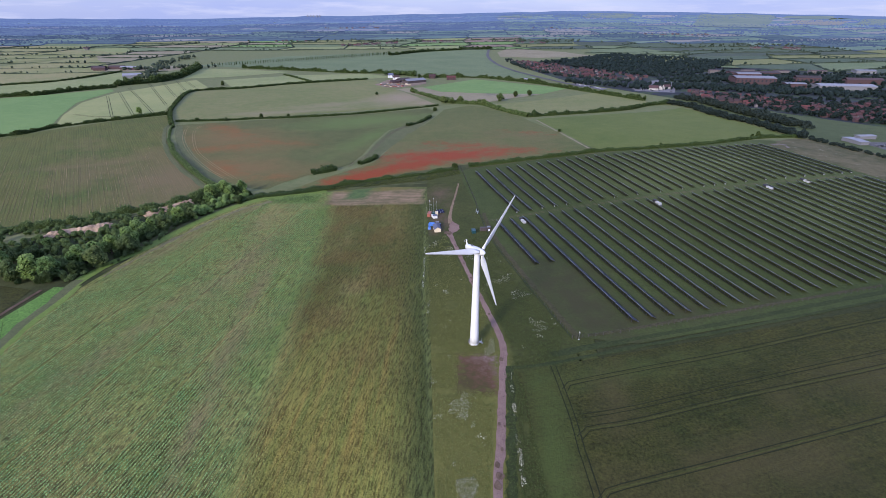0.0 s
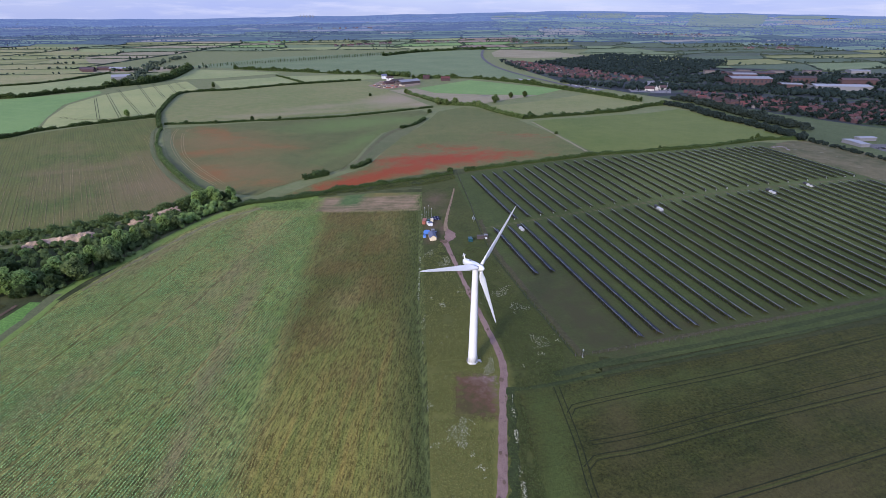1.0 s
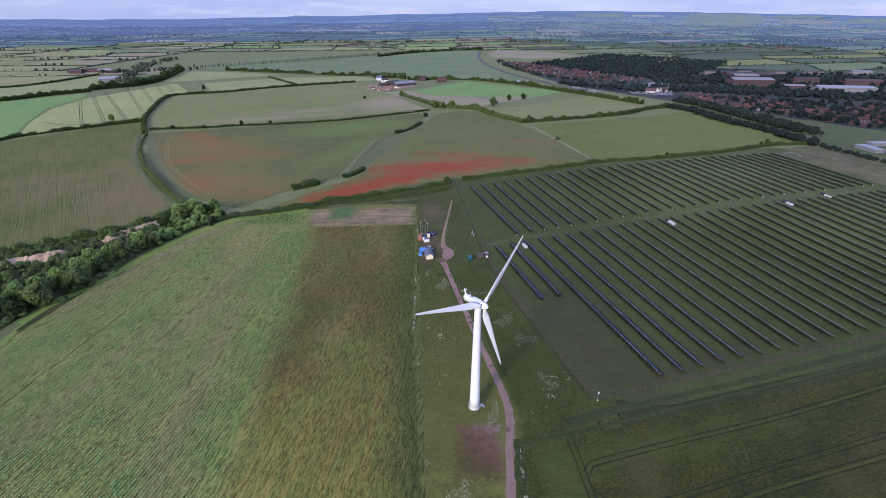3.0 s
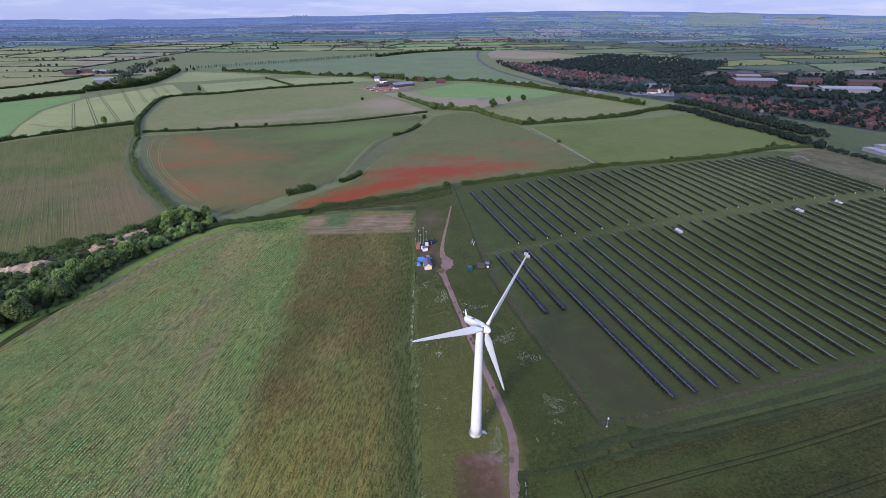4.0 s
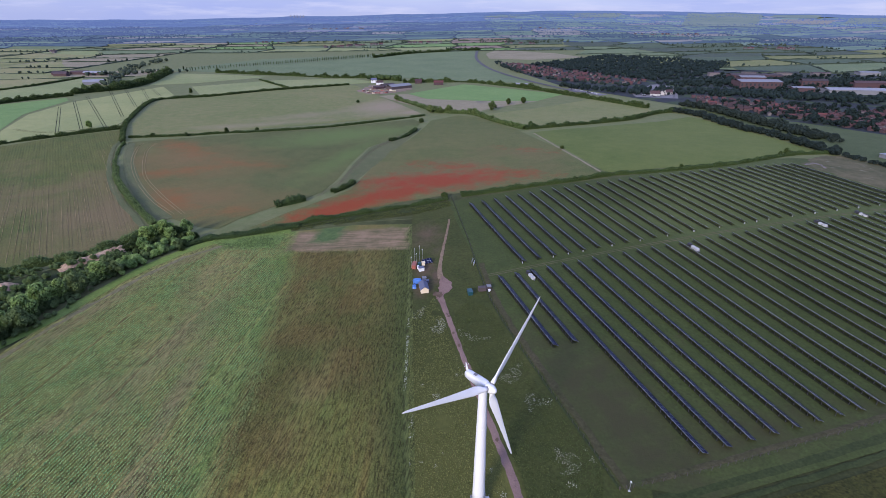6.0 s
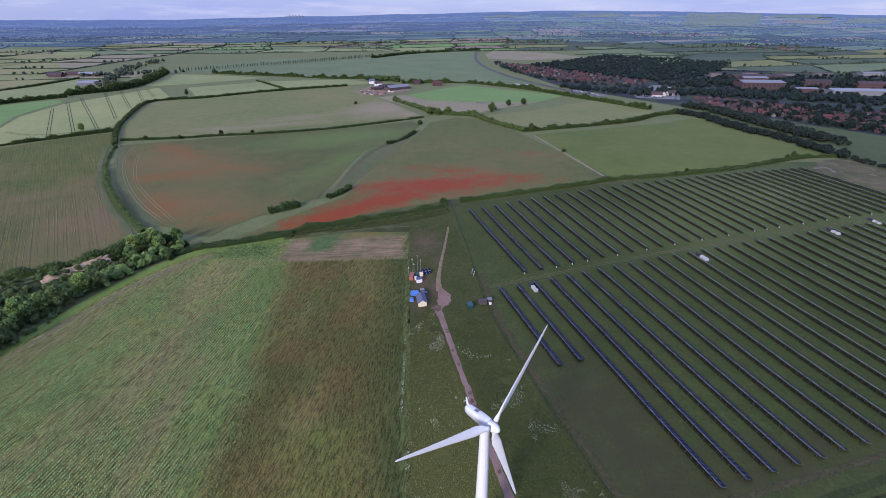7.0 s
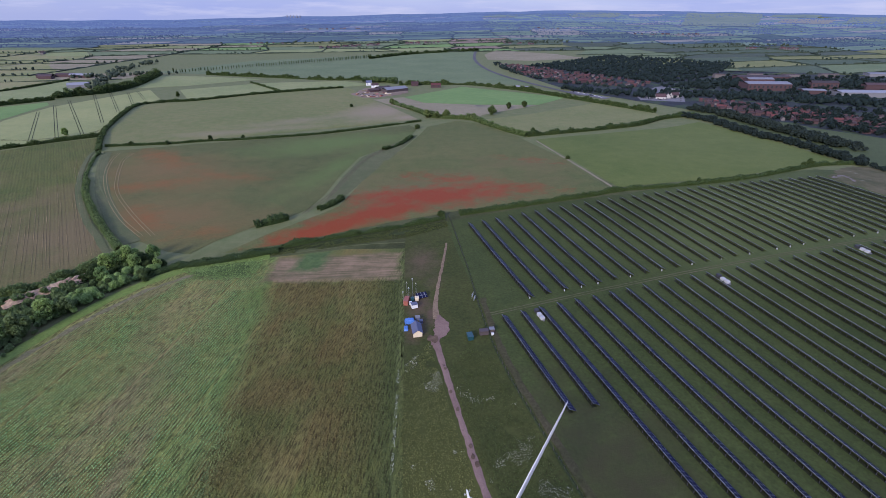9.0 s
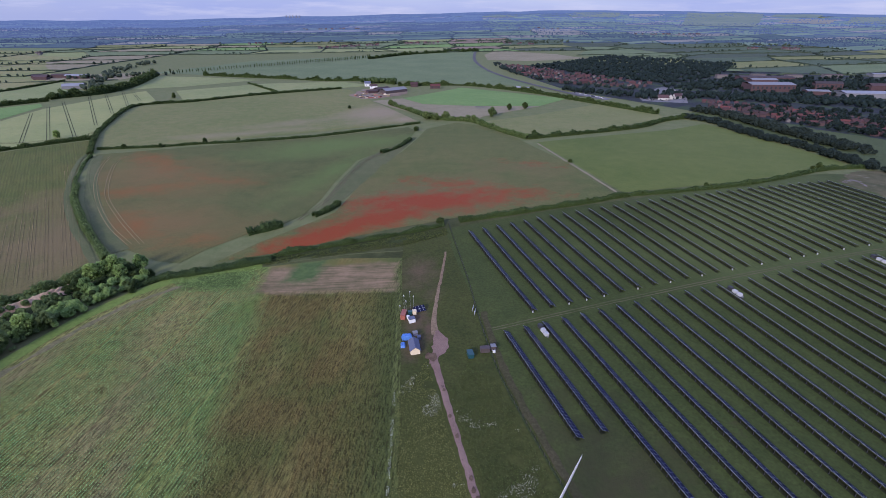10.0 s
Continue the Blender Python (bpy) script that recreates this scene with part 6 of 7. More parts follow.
def car(x, y, turn, mat, label):
    root = thing("car", x, y, turn, label, "car", "parked cars", dz=0.0003 * math.hypot(x, y) + 0.45)
    bm = boxes((-2.1, 2.1, -0.88, 0.88, 0.3, 0.85), bevel=0.12)
    part("body", bm, mat, root)
    bm = bmesh.new()
    lo = [bm.verts.new(p) for p in ((-1.5, -0.8, 0.85), (1.0, -0.8, 0.85), (1.0, 0.8, 0.85), (-1.5, 0.8, 0.85))]
    hi = [bm.verts.new(p) for p in ((-1.1, -0.65, 1.42), (0.4, -0.65, 1.42), (0.4, 0.65, 1.42), (-1.1, 0.65, 1.42))]
    for i in range(4):
        bm.faces.new((lo[i], lo[(i + 1) % 4], hi[(i + 1) % 4], hi[i]))
    bm.faces.new(hi)
    part("cabin", bm, M_GLASS, root)
    for sx in (-1.3, 1.3):
        for sy in (-0.8, 0.8):
            part("wheel", lathe([(0.32, -0.1), (0.32, 0.1)], 10, None, Matrix.Translation((sx, sy, 0.32)) @ Matrix.Rotation(radians(90), 4, "X")), M_BLACK, root)
    return root


CARS = [car(312, 925, 10, M_WHITE, "white car parked on asphalt"), car(318, 927, 10, M_GREY, "silver car parked on asphalt"), car(324, 910, 12, M_BLACK, "dark car parked on asphalt")]
rc = random.Random(4)
for k in range(46):
    p = scatter([(300, 915), (352, 900), (400, 1020), (388, 1060), (345, 945), (306, 938)], 1, rc)[0]
    copy_thing(rc.choice(CARS), pose(p[0], p[1], land(*p) + 0.0003 * math.hypot(*p) + 0.45, 0, 0, rc.choice((10, 100)) + rc.uniform(-4, 4)))
for k in range(14):
    x, y = 205 + 38 * rc.random(), 0
    y = 1000 - (x - 200) * 1.7 + rc.uniform(0, 12)
    copy_thing(rc.choice(CARS), pose(x, y, land(x, y) + 0.6 + 0.0003 * math.hypot(x, y), 0, 0, 120))
for k in range(7):
    x, y = 390 + 4.2 * k, 484 + 0.7 * k
    copy_thing(rc.choice(CARS), pose(x, y, land(x, y) + 0.55, 0, 0, 95))

# farm in the middle distance
house("farmhouse", -155, 1100, 15, 11, 7, 5, 8.5, M_WHITE, M_SLATE, "white farmhouse with a dark roof", category="house")
house("farmhouse", -139, 1066, 15, 13, 7, 4.5, 7.5, M_WHITE, M_TILE_B, "white farm cottage with brown roof", category="house")
hall("barn", -98, 1018, 40, 44, 20, 4.5, M_BROWNWOOD, M_GREY, "long farm barn with a grey sheet roof", 3.0, "barn")
hall("barn", -120, 1034, 40, 26, 14, 4.0, M_BROWNWOOD, M_TILE_B, "farm barn with a brown roof", 2.5, "barn")
hall("barn", -134, 1010, 30, 18, 10, 3.2, M_BRICK, M_TILE_B, "low brick cattle shed with brown roof", 2.0, "barn")
sheet("pavement", ragged([(-168, 980), (-156, 1056), (-120, 1074), (-84, 1060), (-72, 996), (-116, 942), (-142, 942)], 3, 4), M_PINK, 15, off=0.5, label="bare reddish farmyard", category="farmyard")
for k in range(34):
    x, y = scatter([(-164, 982), (-150, 1045), (-128, 1000), (-100, 985), (-82, 992), (-116, 948), (-140, 948)], 1, rt)[0]
    container("farm_trailer" if k % 2 else "bale_stack", x, y, rt.uniform(0, 90), rt.uniform(3, 7), rt.uniform(2, 3.5), rt.uniform(1.5, 2.8), rt.choice((M_RED, M_BROWNWOOD, M_CREAM, M_TAN)), rt.choice((M_RED, M_GREY, M_BROWNWOOD, M_CREAM, M_TAN)), "low trailer or stack in the farmyard", "farm clutter", False)
house("cottage", -67, 1090, 5, 13, 8, 4.5, 7.5, M_BRICK, M_TILE, "orange brick cottage by a hedge", category="house")
house("cottage", -27, 1066, 5, 18, 8, 4.5, 7.5, M_BRICK, M_TILE, "orange brick cottage by a hedge", category="house")
house("cottage", 118, 1040, -20, 12, 7, 3.5, 6, M_WHITE, M_LIGHTROOF, "low white cottage by the road", category="house")
house("cottage", 136, 1030, -20, 12, 7, 3.5, 6, M_WHITE, M_LIGHTROOF, "low white cottage by the road", category="house")
# white-roofed barn and the farm behind it
hall("barn", -690, 1066, 25, 34, 17, 5, M_GREY, M_LIGHTROOF, "open barn with a bright white roof", 3.5, "barn")
for x, y, w, t in ((-868, 1222, 30, 8), (-835, 1238, 36, 8), (-805, 1228, 24, 8), (-850, 1200, 26, 8), (-780, 1224, 18, 8)):
    hall("barn", x, y, t, w, 14, 5, M_BRICK, M_TILE_B if w > 25 else M_LIGHTROOF, "distant farm barn with brown roof", 2.5, "barn")
# villages far off
rv = random.Random(12)
VILLAGE = house("house", -420, 2110, 10, 12, 9, 5.5, 9, M_RENDER, M_TILE, "distant pale village house with a red roof", group="village houses")
for x0, y0, x1, y1, n in ((-470, 2090, -290, 2260, 34), (-190, 2330, -50, 2350, 16), (1080, 2060, 1230, 2020, 18), (200, 2330, 330, 2290, 10), (-1370, 1840, -1290, 1800, 6), (-820, 2300, -700, 2330, 8), (900, 2900, 1250, 2850, 16), (-900, 3300, -500, 3350, 14), (300, 3300, 640, 3280, 12)):
    for k in range(n):
        t = rv.random()
        x, y = x0 + (x1 - x0) * t + rv.uniform(-16, 16), y0 + (y1 - y0) * t + rv.uniform(-22, 22)
        copy_thing(VILLAGE, pose(x, y, land(x, y) + 0.4 + 0.0004 * math.hypot(x, y), 0, 0, rv.uniform(-30, 30)) @ Matrix.Scale(rv.uniform(0.5, 0.85), 4))
# power station on the horizon
for k in range(5):
    x, y = -1330 + 26 * k, 4560 + 6 * (k % 2)
    root = thing("cooling_tower", x, y, 0, "pale concrete cooling tower on the horizon", "cooling tower", "power station towers")
    smooth(part("shell", lathe([(7, -4), (5.4, 8), (4.4, 14), (4.3, 17), (4.9, 21)], 20), M_GREY, root))


# ---- wind turbine ----
def turbine():
    x, y = 8.1, 168.6
    root = thing("wind_turbine", x, y, 0, "tall white three-bladed wind turbine on a tubular tower", "wind turbine")
    g = land(x, y)
    foot = lathe([(1.98, -0.6), (1.98, 0.18), (1.9, 0.24)], 40)
    part("foundation", foot, M_CONCRETE, root, "round concrete base slab")
    prof = [(1.78, 0.25), (1.70, 4.0), (1.62, 8.0), (1.5, 16.0), (1.35, 24.0), (1.2, 32.0), (1.05, 40.0), (1.05, 40.7)]
    smooth(part("tower", lathe(prof, 40), M_WHITE, root))
    for z, r in ((0.4, 1.84), (13.5, 1.56), (27.0, 1.32)):
        smooth(part("flange", lathe([(r - 0.03, z), (r, z + 0.03), (r, z + 0.17), (r - 0.03, z + 0.2)], 40), M_WHITE, root))
    door = boxes((1.62, 1.86, -0.5, 0.5, 1.1, 3.2), bevel=0.04)
    part("door", door, M_GREY, root, "grey steel tower door")
    steps = boxes((1.9, 3.0, -0.6, 0.6, 0.85, 0.95), (1.9, 1.98, -0.6, -0.5, 0, 2.0), (2.9, 2.98, -0.6, -0.5, 0, 2.0), (1.9, 1.98, 0.5, 0.6, 0, 2.0), (2.9, 2.98, 0.5, 0.6, 0, 2.0), (3.0, 3.3, -0.5, 0.5, 0.5, 0.58), (3.3, 3.6, -0.5, 0.5, 0.2, 0.28))
    part("steps", steps, M_STEEL, root, "galvanised entrance steps")
    part("ladder_box", boxes((-2.25, -1.7, -0.5, 0.5, 0.3, 1.7), bevel=0.05), M_GREY, root)
    # nacelle and rotor, turned to the wind
    az, tilt = radians(140.6), 0.098
    ax = Vector((math.sin(az) * math.cos(tilt), math.cos(az) * math.cos(tilt), math.sin(tilt)))
    side = ax.cross(Vector((0, 0, 1))).normalized()
    up = side.cross(ax).normalized()
    hub = Vector((9.41 - x, 165.37 - y, 42.37 - g))
    fr = Matrix((side, up, ax)).transposed().to_4x4()
    at = Matrix.Translation(hub) @ fr
    # local frame: x to the side, y up, z along the axis towards the nose
    bm = bmesh.new()
    rings = []
    for z, w, hgt, lift in ((-8.3, 0.62, 0.66, 0.1), (-8.15, 0.85, 0.88, 0.1), (-7.3, 1.0, 1.02, 0.06), (-4.0, 1.14, 1.18, 0.0), (-1.9, 1.14, 1.16, 0.0), (-1.2, 1.05, 1.06, 0.0), (-1.0, 0.9, 0.9, 0.0)):
        ring = []
        for i in range(28):
            a = 2 * math.pi * i / 28
            c, s = math.cos(a), math.sin(a)
            ring.append(bm.verts.new(at @ Vector((w * abs(c) ** 0.6 * (1 if c > 0 else -1), lift + hgt * abs(s) ** 0.6 * (1 if s > 0 else -1), z))))
        rings.append(ring)
    for a, b in zip(rings, rings[1:]):
        for i in range(28):
            bm.faces.new((a[i], a[(i + 1) % 28], b[(i + 1) % 28], b[i]))
    bm.faces.new(rings[0][::-1])
    bm.faces.new(rings[-1])
    nac = smooth(part("nacelle", bm, M_WHITE, root, "rounded white nacelle housing"))
    part("roof_hatch", boxes((-0.45, 0.45, 1.3, 1.42, -5.4, -4.4), bevel=0.03), M_GREY, nac).data.transform(at)
    mast = bmesh.new()
    v = [mast.verts.new(p) for p in ((-0.06, 1.0, -8.4), (-0.06, 1.0, -7.5), (-0.06, 2.9, -8.55), (-0.06, 2.9, -8.3))]
    w = [mast.verts.new((0.06, q.co.y, q.co.z)) for q in v]
    for f in ((v[0], v[1], v[3], v[2]), (w[2], w[3], w[1], w[0]), (v[0], v[2], w[2], w[0]), (v[1], w[1], w[3], v[3]), (v[2], v[3], w[3], w[2])):
        mast.faces.new(f)
    rod(mast, (-0.7, 2.1, -8.4), (0.7, 2.1, -8.4), 0.05)
    rod(mast, (-0.7, 2.1, -8.4), (-0.7, 2.6, -8.4), 0.04)
    rod(mast, (0.7, 2.1, -8.4), (0.7, 2.6, -8.4), 0.04)
    part("wind_vane_mast", mast, M_WHITE, nac, "white fin with wind sensors").data.transform(at)
    spin = lathe([(0.92, -1.0), (1.08, -0.85), (1.14, -0.2), (1.08, 0.6), (0.86, 1.3), (0.55, 1.8), (0.28, 2.05), (0.06, 2.12)], 28, None, at)
    hubob = smooth(part("spinner", spin, M_WHITE, root, "pointed white hub cone"))
    for k in range(3):
        p = radians(-76 - 120 * k)
        turnm = at @ Matrix.Rotation(p, 4, "Z")
        bm, rings = bmesh.new(), []
        for s, chord, thick, twist in ((0.9, 1.1, 1.1, 0), (1.9, 1.15, 1.05, 2), (3.2, 1.75, 0.72, 14), (5.0, 2.25, 0.5, 11), (8.0, 1.95, 0.36, 7), (13, 1.45, 0.24, 4), (18, 1.05, 0.16, 2), (22.5, 0.72, 0.1, 0.5), (24.4, 0.45, 0.06, 0), (25.0, 0.12, 0.03, 0)):
            ring, tw = [], radians(twist + 3)
            for i in range(18):
                a = 2 * math.pi * i / 18
                cx = math.cos(a) * chord / 2
                cz = math.sin(a) * thick / 2 * (1.0 if chord < 1.2 and s < 2 else (0.55 + 0.45 * math.cos(a)))
                cx += 0.0 if s < 2 else -chord * 0.12
                ring.append(bm.verts.new(turnm @ Vector((cx * math.cos(tw) - cz * math.sin(tw), s, cx * math.sin(tw) + cz * math.cos(tw)))))
            rings.append(ring)
        for a, b in zip(rings, rings[1:]):
            for i in range(18):
                bm.faces.new((a[i], a[(i + 1) % 18], b[(i + 1) % 18], b[i]))
        bm.faces.new(rings[0][::-1])
        bm.faces.new(rings[-1])
        bmesh.ops.recalc_face_normals(bm, faces=bm.faces[:])
        blade = smooth(part("blade", bm, M_WHITE, root, "slender tapered white rotor blade"))
        part("blade_root", lathe([(0.62, 0.6), (0.66, 0.9), (0.66, 1.25), (0.58, 1.3)], 18, None, turnm @ Matrix.Rotation(radians(-90), 4, "X")), M_GREY, blade)


turbine()

# ---- cabin yard ----
def cabin():
    root = thing("cabin", -13.3, 286.8, 11, "cream gabled cabin with a dark blue slate roof", "cabin", size=0.9)
    w, d = 7.8, 4.2
    turned = Matrix.Rotation(radians(90), 4, "Z")
    bm = gable(boxes((-w / 2, w / 2, -d / 2, d / 2, -0.4, 2.5)), w, d, 2.5, 4.0)
    part("wall", bm, M_CREAM, root).data.transform(turned)
    roof = part("roof", gable(bmesh.new(), w, d, 2.5, 4.0, 0.4, 0.18), M_SLATE, root)
    roof.data.transform(turned)
    part("ridge", boxes((-w / 2 - 0.3, w / 2 + 0.3, -0.14, 0.14, 4.12, 4.26), bevel=0.03), M_SLATE, roof).data.transform(turned)
    part("door", boxes((d / 2 - 0.05, d / 2 + 0.06, -1.0, 0.1, 0, 2.05), bevel=0.02), M_BROWNWOOD, root)
    part("gutter", boxes((d / 2 + 0.34, d / 2 + 0.46, -w / 2, w / 2, 2.1, 2.2)), M_BLACK, root)
    for yy in (-2.5, 1.4):
        part("window", boxes((-d / 2 - 0.05, -d / 2 + 0.05, yy, yy + 1.1, 1.0, 2.0)), M_GLASS, root)
    return root


cabin()


def tarp_stack(x, y, turn, w, d, z, label):
    root = thing("covered_stack", x, y, turn, label, "tarpaulin")
    bm = bmesh.new()
    bmesh.ops.create_grid(bm, x_segments=10, y_segments=10, size=0.5)
    for v in bm.verts:
        e = max(abs(v.co.x), abs(v.co.y)) * 2
        v.co = Vector((v.co.x * w, v.co.y * d, z * (1 - max(0, e - 0.75) * 3.6) + 0.25 * noise.noise((v.co.x * 4, v.co.y * 4, x))))
    part("tarpaulin", bm, M_TARP, root)
    part("pallet", boxes((-w * 0.38, w * 0.38, -d * 0.38, d * 0.38, 0, z * 0.8)), M_BROWNWOOD, root)


tarp_stack(-16.9, 294.6, 12, 4.6, 3.0, 1.9, "stack under a bright blue tarpaulin")
tarp_stack(-18.2, 289.6, 5, 2.0, 3.4, 1.1, "low stack under a blue tarpaulin")


container("container", -19.7, 311.0, 85, 5.0, 2.1, 2.3, M_RED, M_RED, "faded red steel container")
container("cabinet", -17.0, 312.6, 8, 1.6, 1.5, 1.8, M_TEAL, M_TEAL, "small green equipment cabinet", "cabinet")
container("cabinet", -15.0, 313.0, 8, 1.7, 1.6, 1.9, M_CREAM, M_CREAM, "small cream equipment cabinet", "cabinet")
container("hut", -15.8, 307.0, 20, 2.8, 2.6, 2.0, M_WHITE, M_SLATE, "small white hut with a blue roof", "hut")
container("cabinet", -17.6, 309.2, 8, 1.2, 1.0, 1.6, M_WHITE, M_WHITE, "small white equipment cabinet", "cabinet")
container("crate", -13.6, 296.8, 12, 2.0, 2.0, 1.5, M_SLATE, M_GREY, "dark crate with a grey lid", "crate", False)
container("crate", -11.9, 294.0, 12, 1.4, 1.8, 1.3, M_SLATE, M_SLATE, "dark blue crate beside the cabin", "crate", False)
container("water_tank", 9.2, 281.0, 12, 2.2, 3.6, 1.9, M_TEAL, M_TEAL, "dark teal metal storage unit on grass", "container")
container("shed", 15.1, 283.6, 8, 3.8, 2.2, 2.0, M_BROWNWOOD, M_BROWNWOOD, "dark brown timber shed", "shed")
container("shed", 18.4, 284.8, 8, 2.1, 2.1, 1.9, M_BROWNWOOD, M_GREY, "small dark shed with a grey roof", "shed")
container("cabinet", 18.6, 282.6, 8, 1.0, 0.8, 0.9, M_WHITE, M_WHITE, "low white cabinet beside the shed", "cabinet")


def mast(x, y, z, label):
    root = thing("mast", x, y, rt.uniform(0, 90), label, "mast", "instrument masts")
    bm = rod(bmesh.new(), (0, 0, -0.2), (0, 0, z), 0.09, 0.05, 8)
    part("pole", bm, M_STEEL, root)
    part("crossarm", rod(bmesh.new(), (-0.5, 0, z - 0.3), (0.5, 0, z - 0.3), 0.04), M_STEEL, root)
    part("sensor", lathe([(0.05, z), (0.22, z + 0.1), (0.22, z + 0.35), (0.06, z + 0.42)], 10), M_WHITE, root)
    part("base_plate", boxes((-0.35, 0.35, -0.35, 0.35, -0.1, 0.12), bevel=0.03), M_CONCRETE, root)


for x, y, z in ((-21.2, 310.5, 6.2), (-19.6, 313.5, 9.5), (-18.6, 312, 7.5), (-17.0, 315, 10.4), (-15.4, 315, 8.0)):
    mast(x, y, z, "slim steel mast with a white sensor")
root = thing("solar_table", -12.8, 315.0, 25, "small tilted table of blue solar panels", "solar panel")
slope = Matrix.Translation((0, 0, 1.5)) @ Matrix.Rotation(radians(28), 4, "X")
part("panel", boxes((-2.7, 2.7, -1.6, 1.6, -0.03, 0.03)), M_PANEL, root).data.transform(slope)
for sx in (-2.2, 2.2):
    part("leg", boxes((sx - 0.05, sx + 0.05, -1.3, -1.2, -0.2, 0.84), bevel=0.01), M_STEEL, root)
    part("leg", boxes((sx - 0.05, sx + 0.05, 1.2, 1.3, -0.2, 2.1), bevel=0.01), M_STEEL, root)
mast(50.4, 171.4, 3.4, "short white camera pole by the solar fence")
for k, (x, y) in enumerate(((11.5, 313.5), (12.3, 310.6))):
    root = thing("sign_board", x, y, 75, "white notice board on the solar fence", "sign", "fence signs")
    part("board", boxes((-1.4, 1.4, -0.04, 0.04, 0.7, 2.2), bevel=0.02), M_WHITE, root)
    part("post", boxes((-1.2, -1.1, 0.04, 0.14, 0, 2.2)), M_STEEL, root)
    part("post", boxes((1.1, 1.2, 0.04, 0.14, 0, 2.2)), M_STEEL, root)


# ---- solar field ----
ROW_TURN = math.degrees(math.atan2(-0.958, 0.288))
DECK_TILT, DECK, LOW = radians(28), 3.1, 0.5


def deck_mesh(length):
    bm = boxes((-length / 2, length / 2, 0, DECK, -0.02, 0.02))
    m = Matrix.Translation((0, -DECK * math.cos(DECK_TILT) / 2, LOW)) @ Matrix.Rotation(DECK_TILT, 4, "X")
    me = bpy.data.meshes.new("panel_table")
    bm.to_mesh(me)
    bm.free()
    me.materials.append(M_PANEL)
    return me, m


TABLE = 10.0
DECK_ME, DECK_M = deck_mesh(TABLE - 0.12)
POST_ME = bpy.data.meshes.new("post")
_bm = boxes((-0.075, 0.075, -0.09, 0.09, -0.4, 1.85))
_bm.to_mesh(POST_ME)
_bm.free()
POST_ME.materials.append(M_POST)
RAIL_ME = bpy.data.meshes.new("rail")
# The dark lower beam stands in for the shaded underside of the panels.
_bm = boxes((-TABLE / 2, TABLE / 2, -0.05, 0.05, -0.26, -0.04), (-TABLE / 2, TABLE / 2, -0.03, 0.03, -0.03, 0.09))
_bm.faces.ensure_lookup_table()
for _f in _bm.faces:
    _f.material_index = 1 if _f.calc_center_median().z > -0.035 else 0
_bm.to_mesh(RAIL_ME)
_bm.free()
RAIL_ME.materials.append(M_POST)
RAIL_ME.materials.append(M_EDGEMETAL)


def solar_row(c, a0, a1, boxed):
    """One row of tilted tables from a0 to a1; the low edge looks away across the rows."""
    n = max(1, round((a1 - a0) / TABLE))
    size = (a1 - a0) / n
    x0, y0 = along(a0, c)
    root = thing("solar_row", x0, y0, 0, "long row of blue solar panels on steel posts", "solar panels", "solar rows")
    base = root.matrix_basis.translation.copy()
    for k in range(n):
        a = a0 + (k + 0.5) * size
        x, y = along(a, c)
        xa, ya = along(a - size / 2, c)
        xb, yb = along(a + size / 2, c)
        za, zb = land(xa, ya), land(xb, yb)
        pitch = math.degrees(math.atan2(zb - za, size))
        m = pose(x - base.x, y - base.y, (za + zb) / 2 - base.z + random.uniform(-0.05, 0.05), 0, 0, ROW_TURN) @ pose(0, 0, 0, 0, -pitch, 0) @ pose(0, 0, 0, 0, 0, 180)
        t = place("panel_table", DECK_ME, None, root)
        t.matrix_basis = m @ DECK_M @ Matrix.Diagonal((size / TABLE, 1, 1, 1))
        r = place("rail", RAIL_ME, None, root)
        r.matrix_basis = m @ Matrix.Translation((0, DECK * math.cos(DECK_TILT) / 2 - 0.08, LOW + DECK * math.sin(DECK_TILT) - 0.06)) @ Matrix.Diagonal((size / TABLE, 1, 1, 1))
        for s in (-1.125, -0.375, 0.375, 1.125):
            p = place("post", POST_ME, None, root)
            p.matrix_basis = m @ Matrix.Translation((s * size / 3, DECK * math.cos(DECK_TILT) / 2 - 0.12, 0))
    if boxed:
        x, y = along(a1 + 0.3, c - 1.3)
        b = part("combiner_box", boxes((-0.25, 0.25, -0.17, 0.17, -0.2, 1.1), bevel=0.04), M_CABINET, root, "white combiner box at the row end")
        b.matrix_basis = pose(x - base.x, y - base.y, land(x, y) - base.z, 0, 0, ROW_TURN)


for k in range(34):
    c = 108.6 + 8.82 * k
    a_end = -215.0 if k < 2 else -153.5
    solar_row(c, -275.5, a_end, False)
for k in range(32):
    solar_row(126.5 + 8.85 * k, -375.5, -285.5, k % 2 == 0 or k % 7 == 3)


# dark strips that paint the shade below each row
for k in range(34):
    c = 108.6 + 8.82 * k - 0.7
    ribbon("grass_strip", [along(a, c) for a in ((-275.5, -245, -215) if k < 2 else (-275.5, -235, -195, -157))], 1.5, M_ROWSHADE, 0.32, "dark strip of painted shade below a solar row", "grass", 8, 0.3)
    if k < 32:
        ribbon("grass_strip", [along(a, 126.5 + 8.85 * k - 0.7) for a in (-375.5, -330, -285.5)], 1.5, M_ROWSHADE, 0.32, "dark strip of painted shade below a solar row", "grass", 8, 0.3)


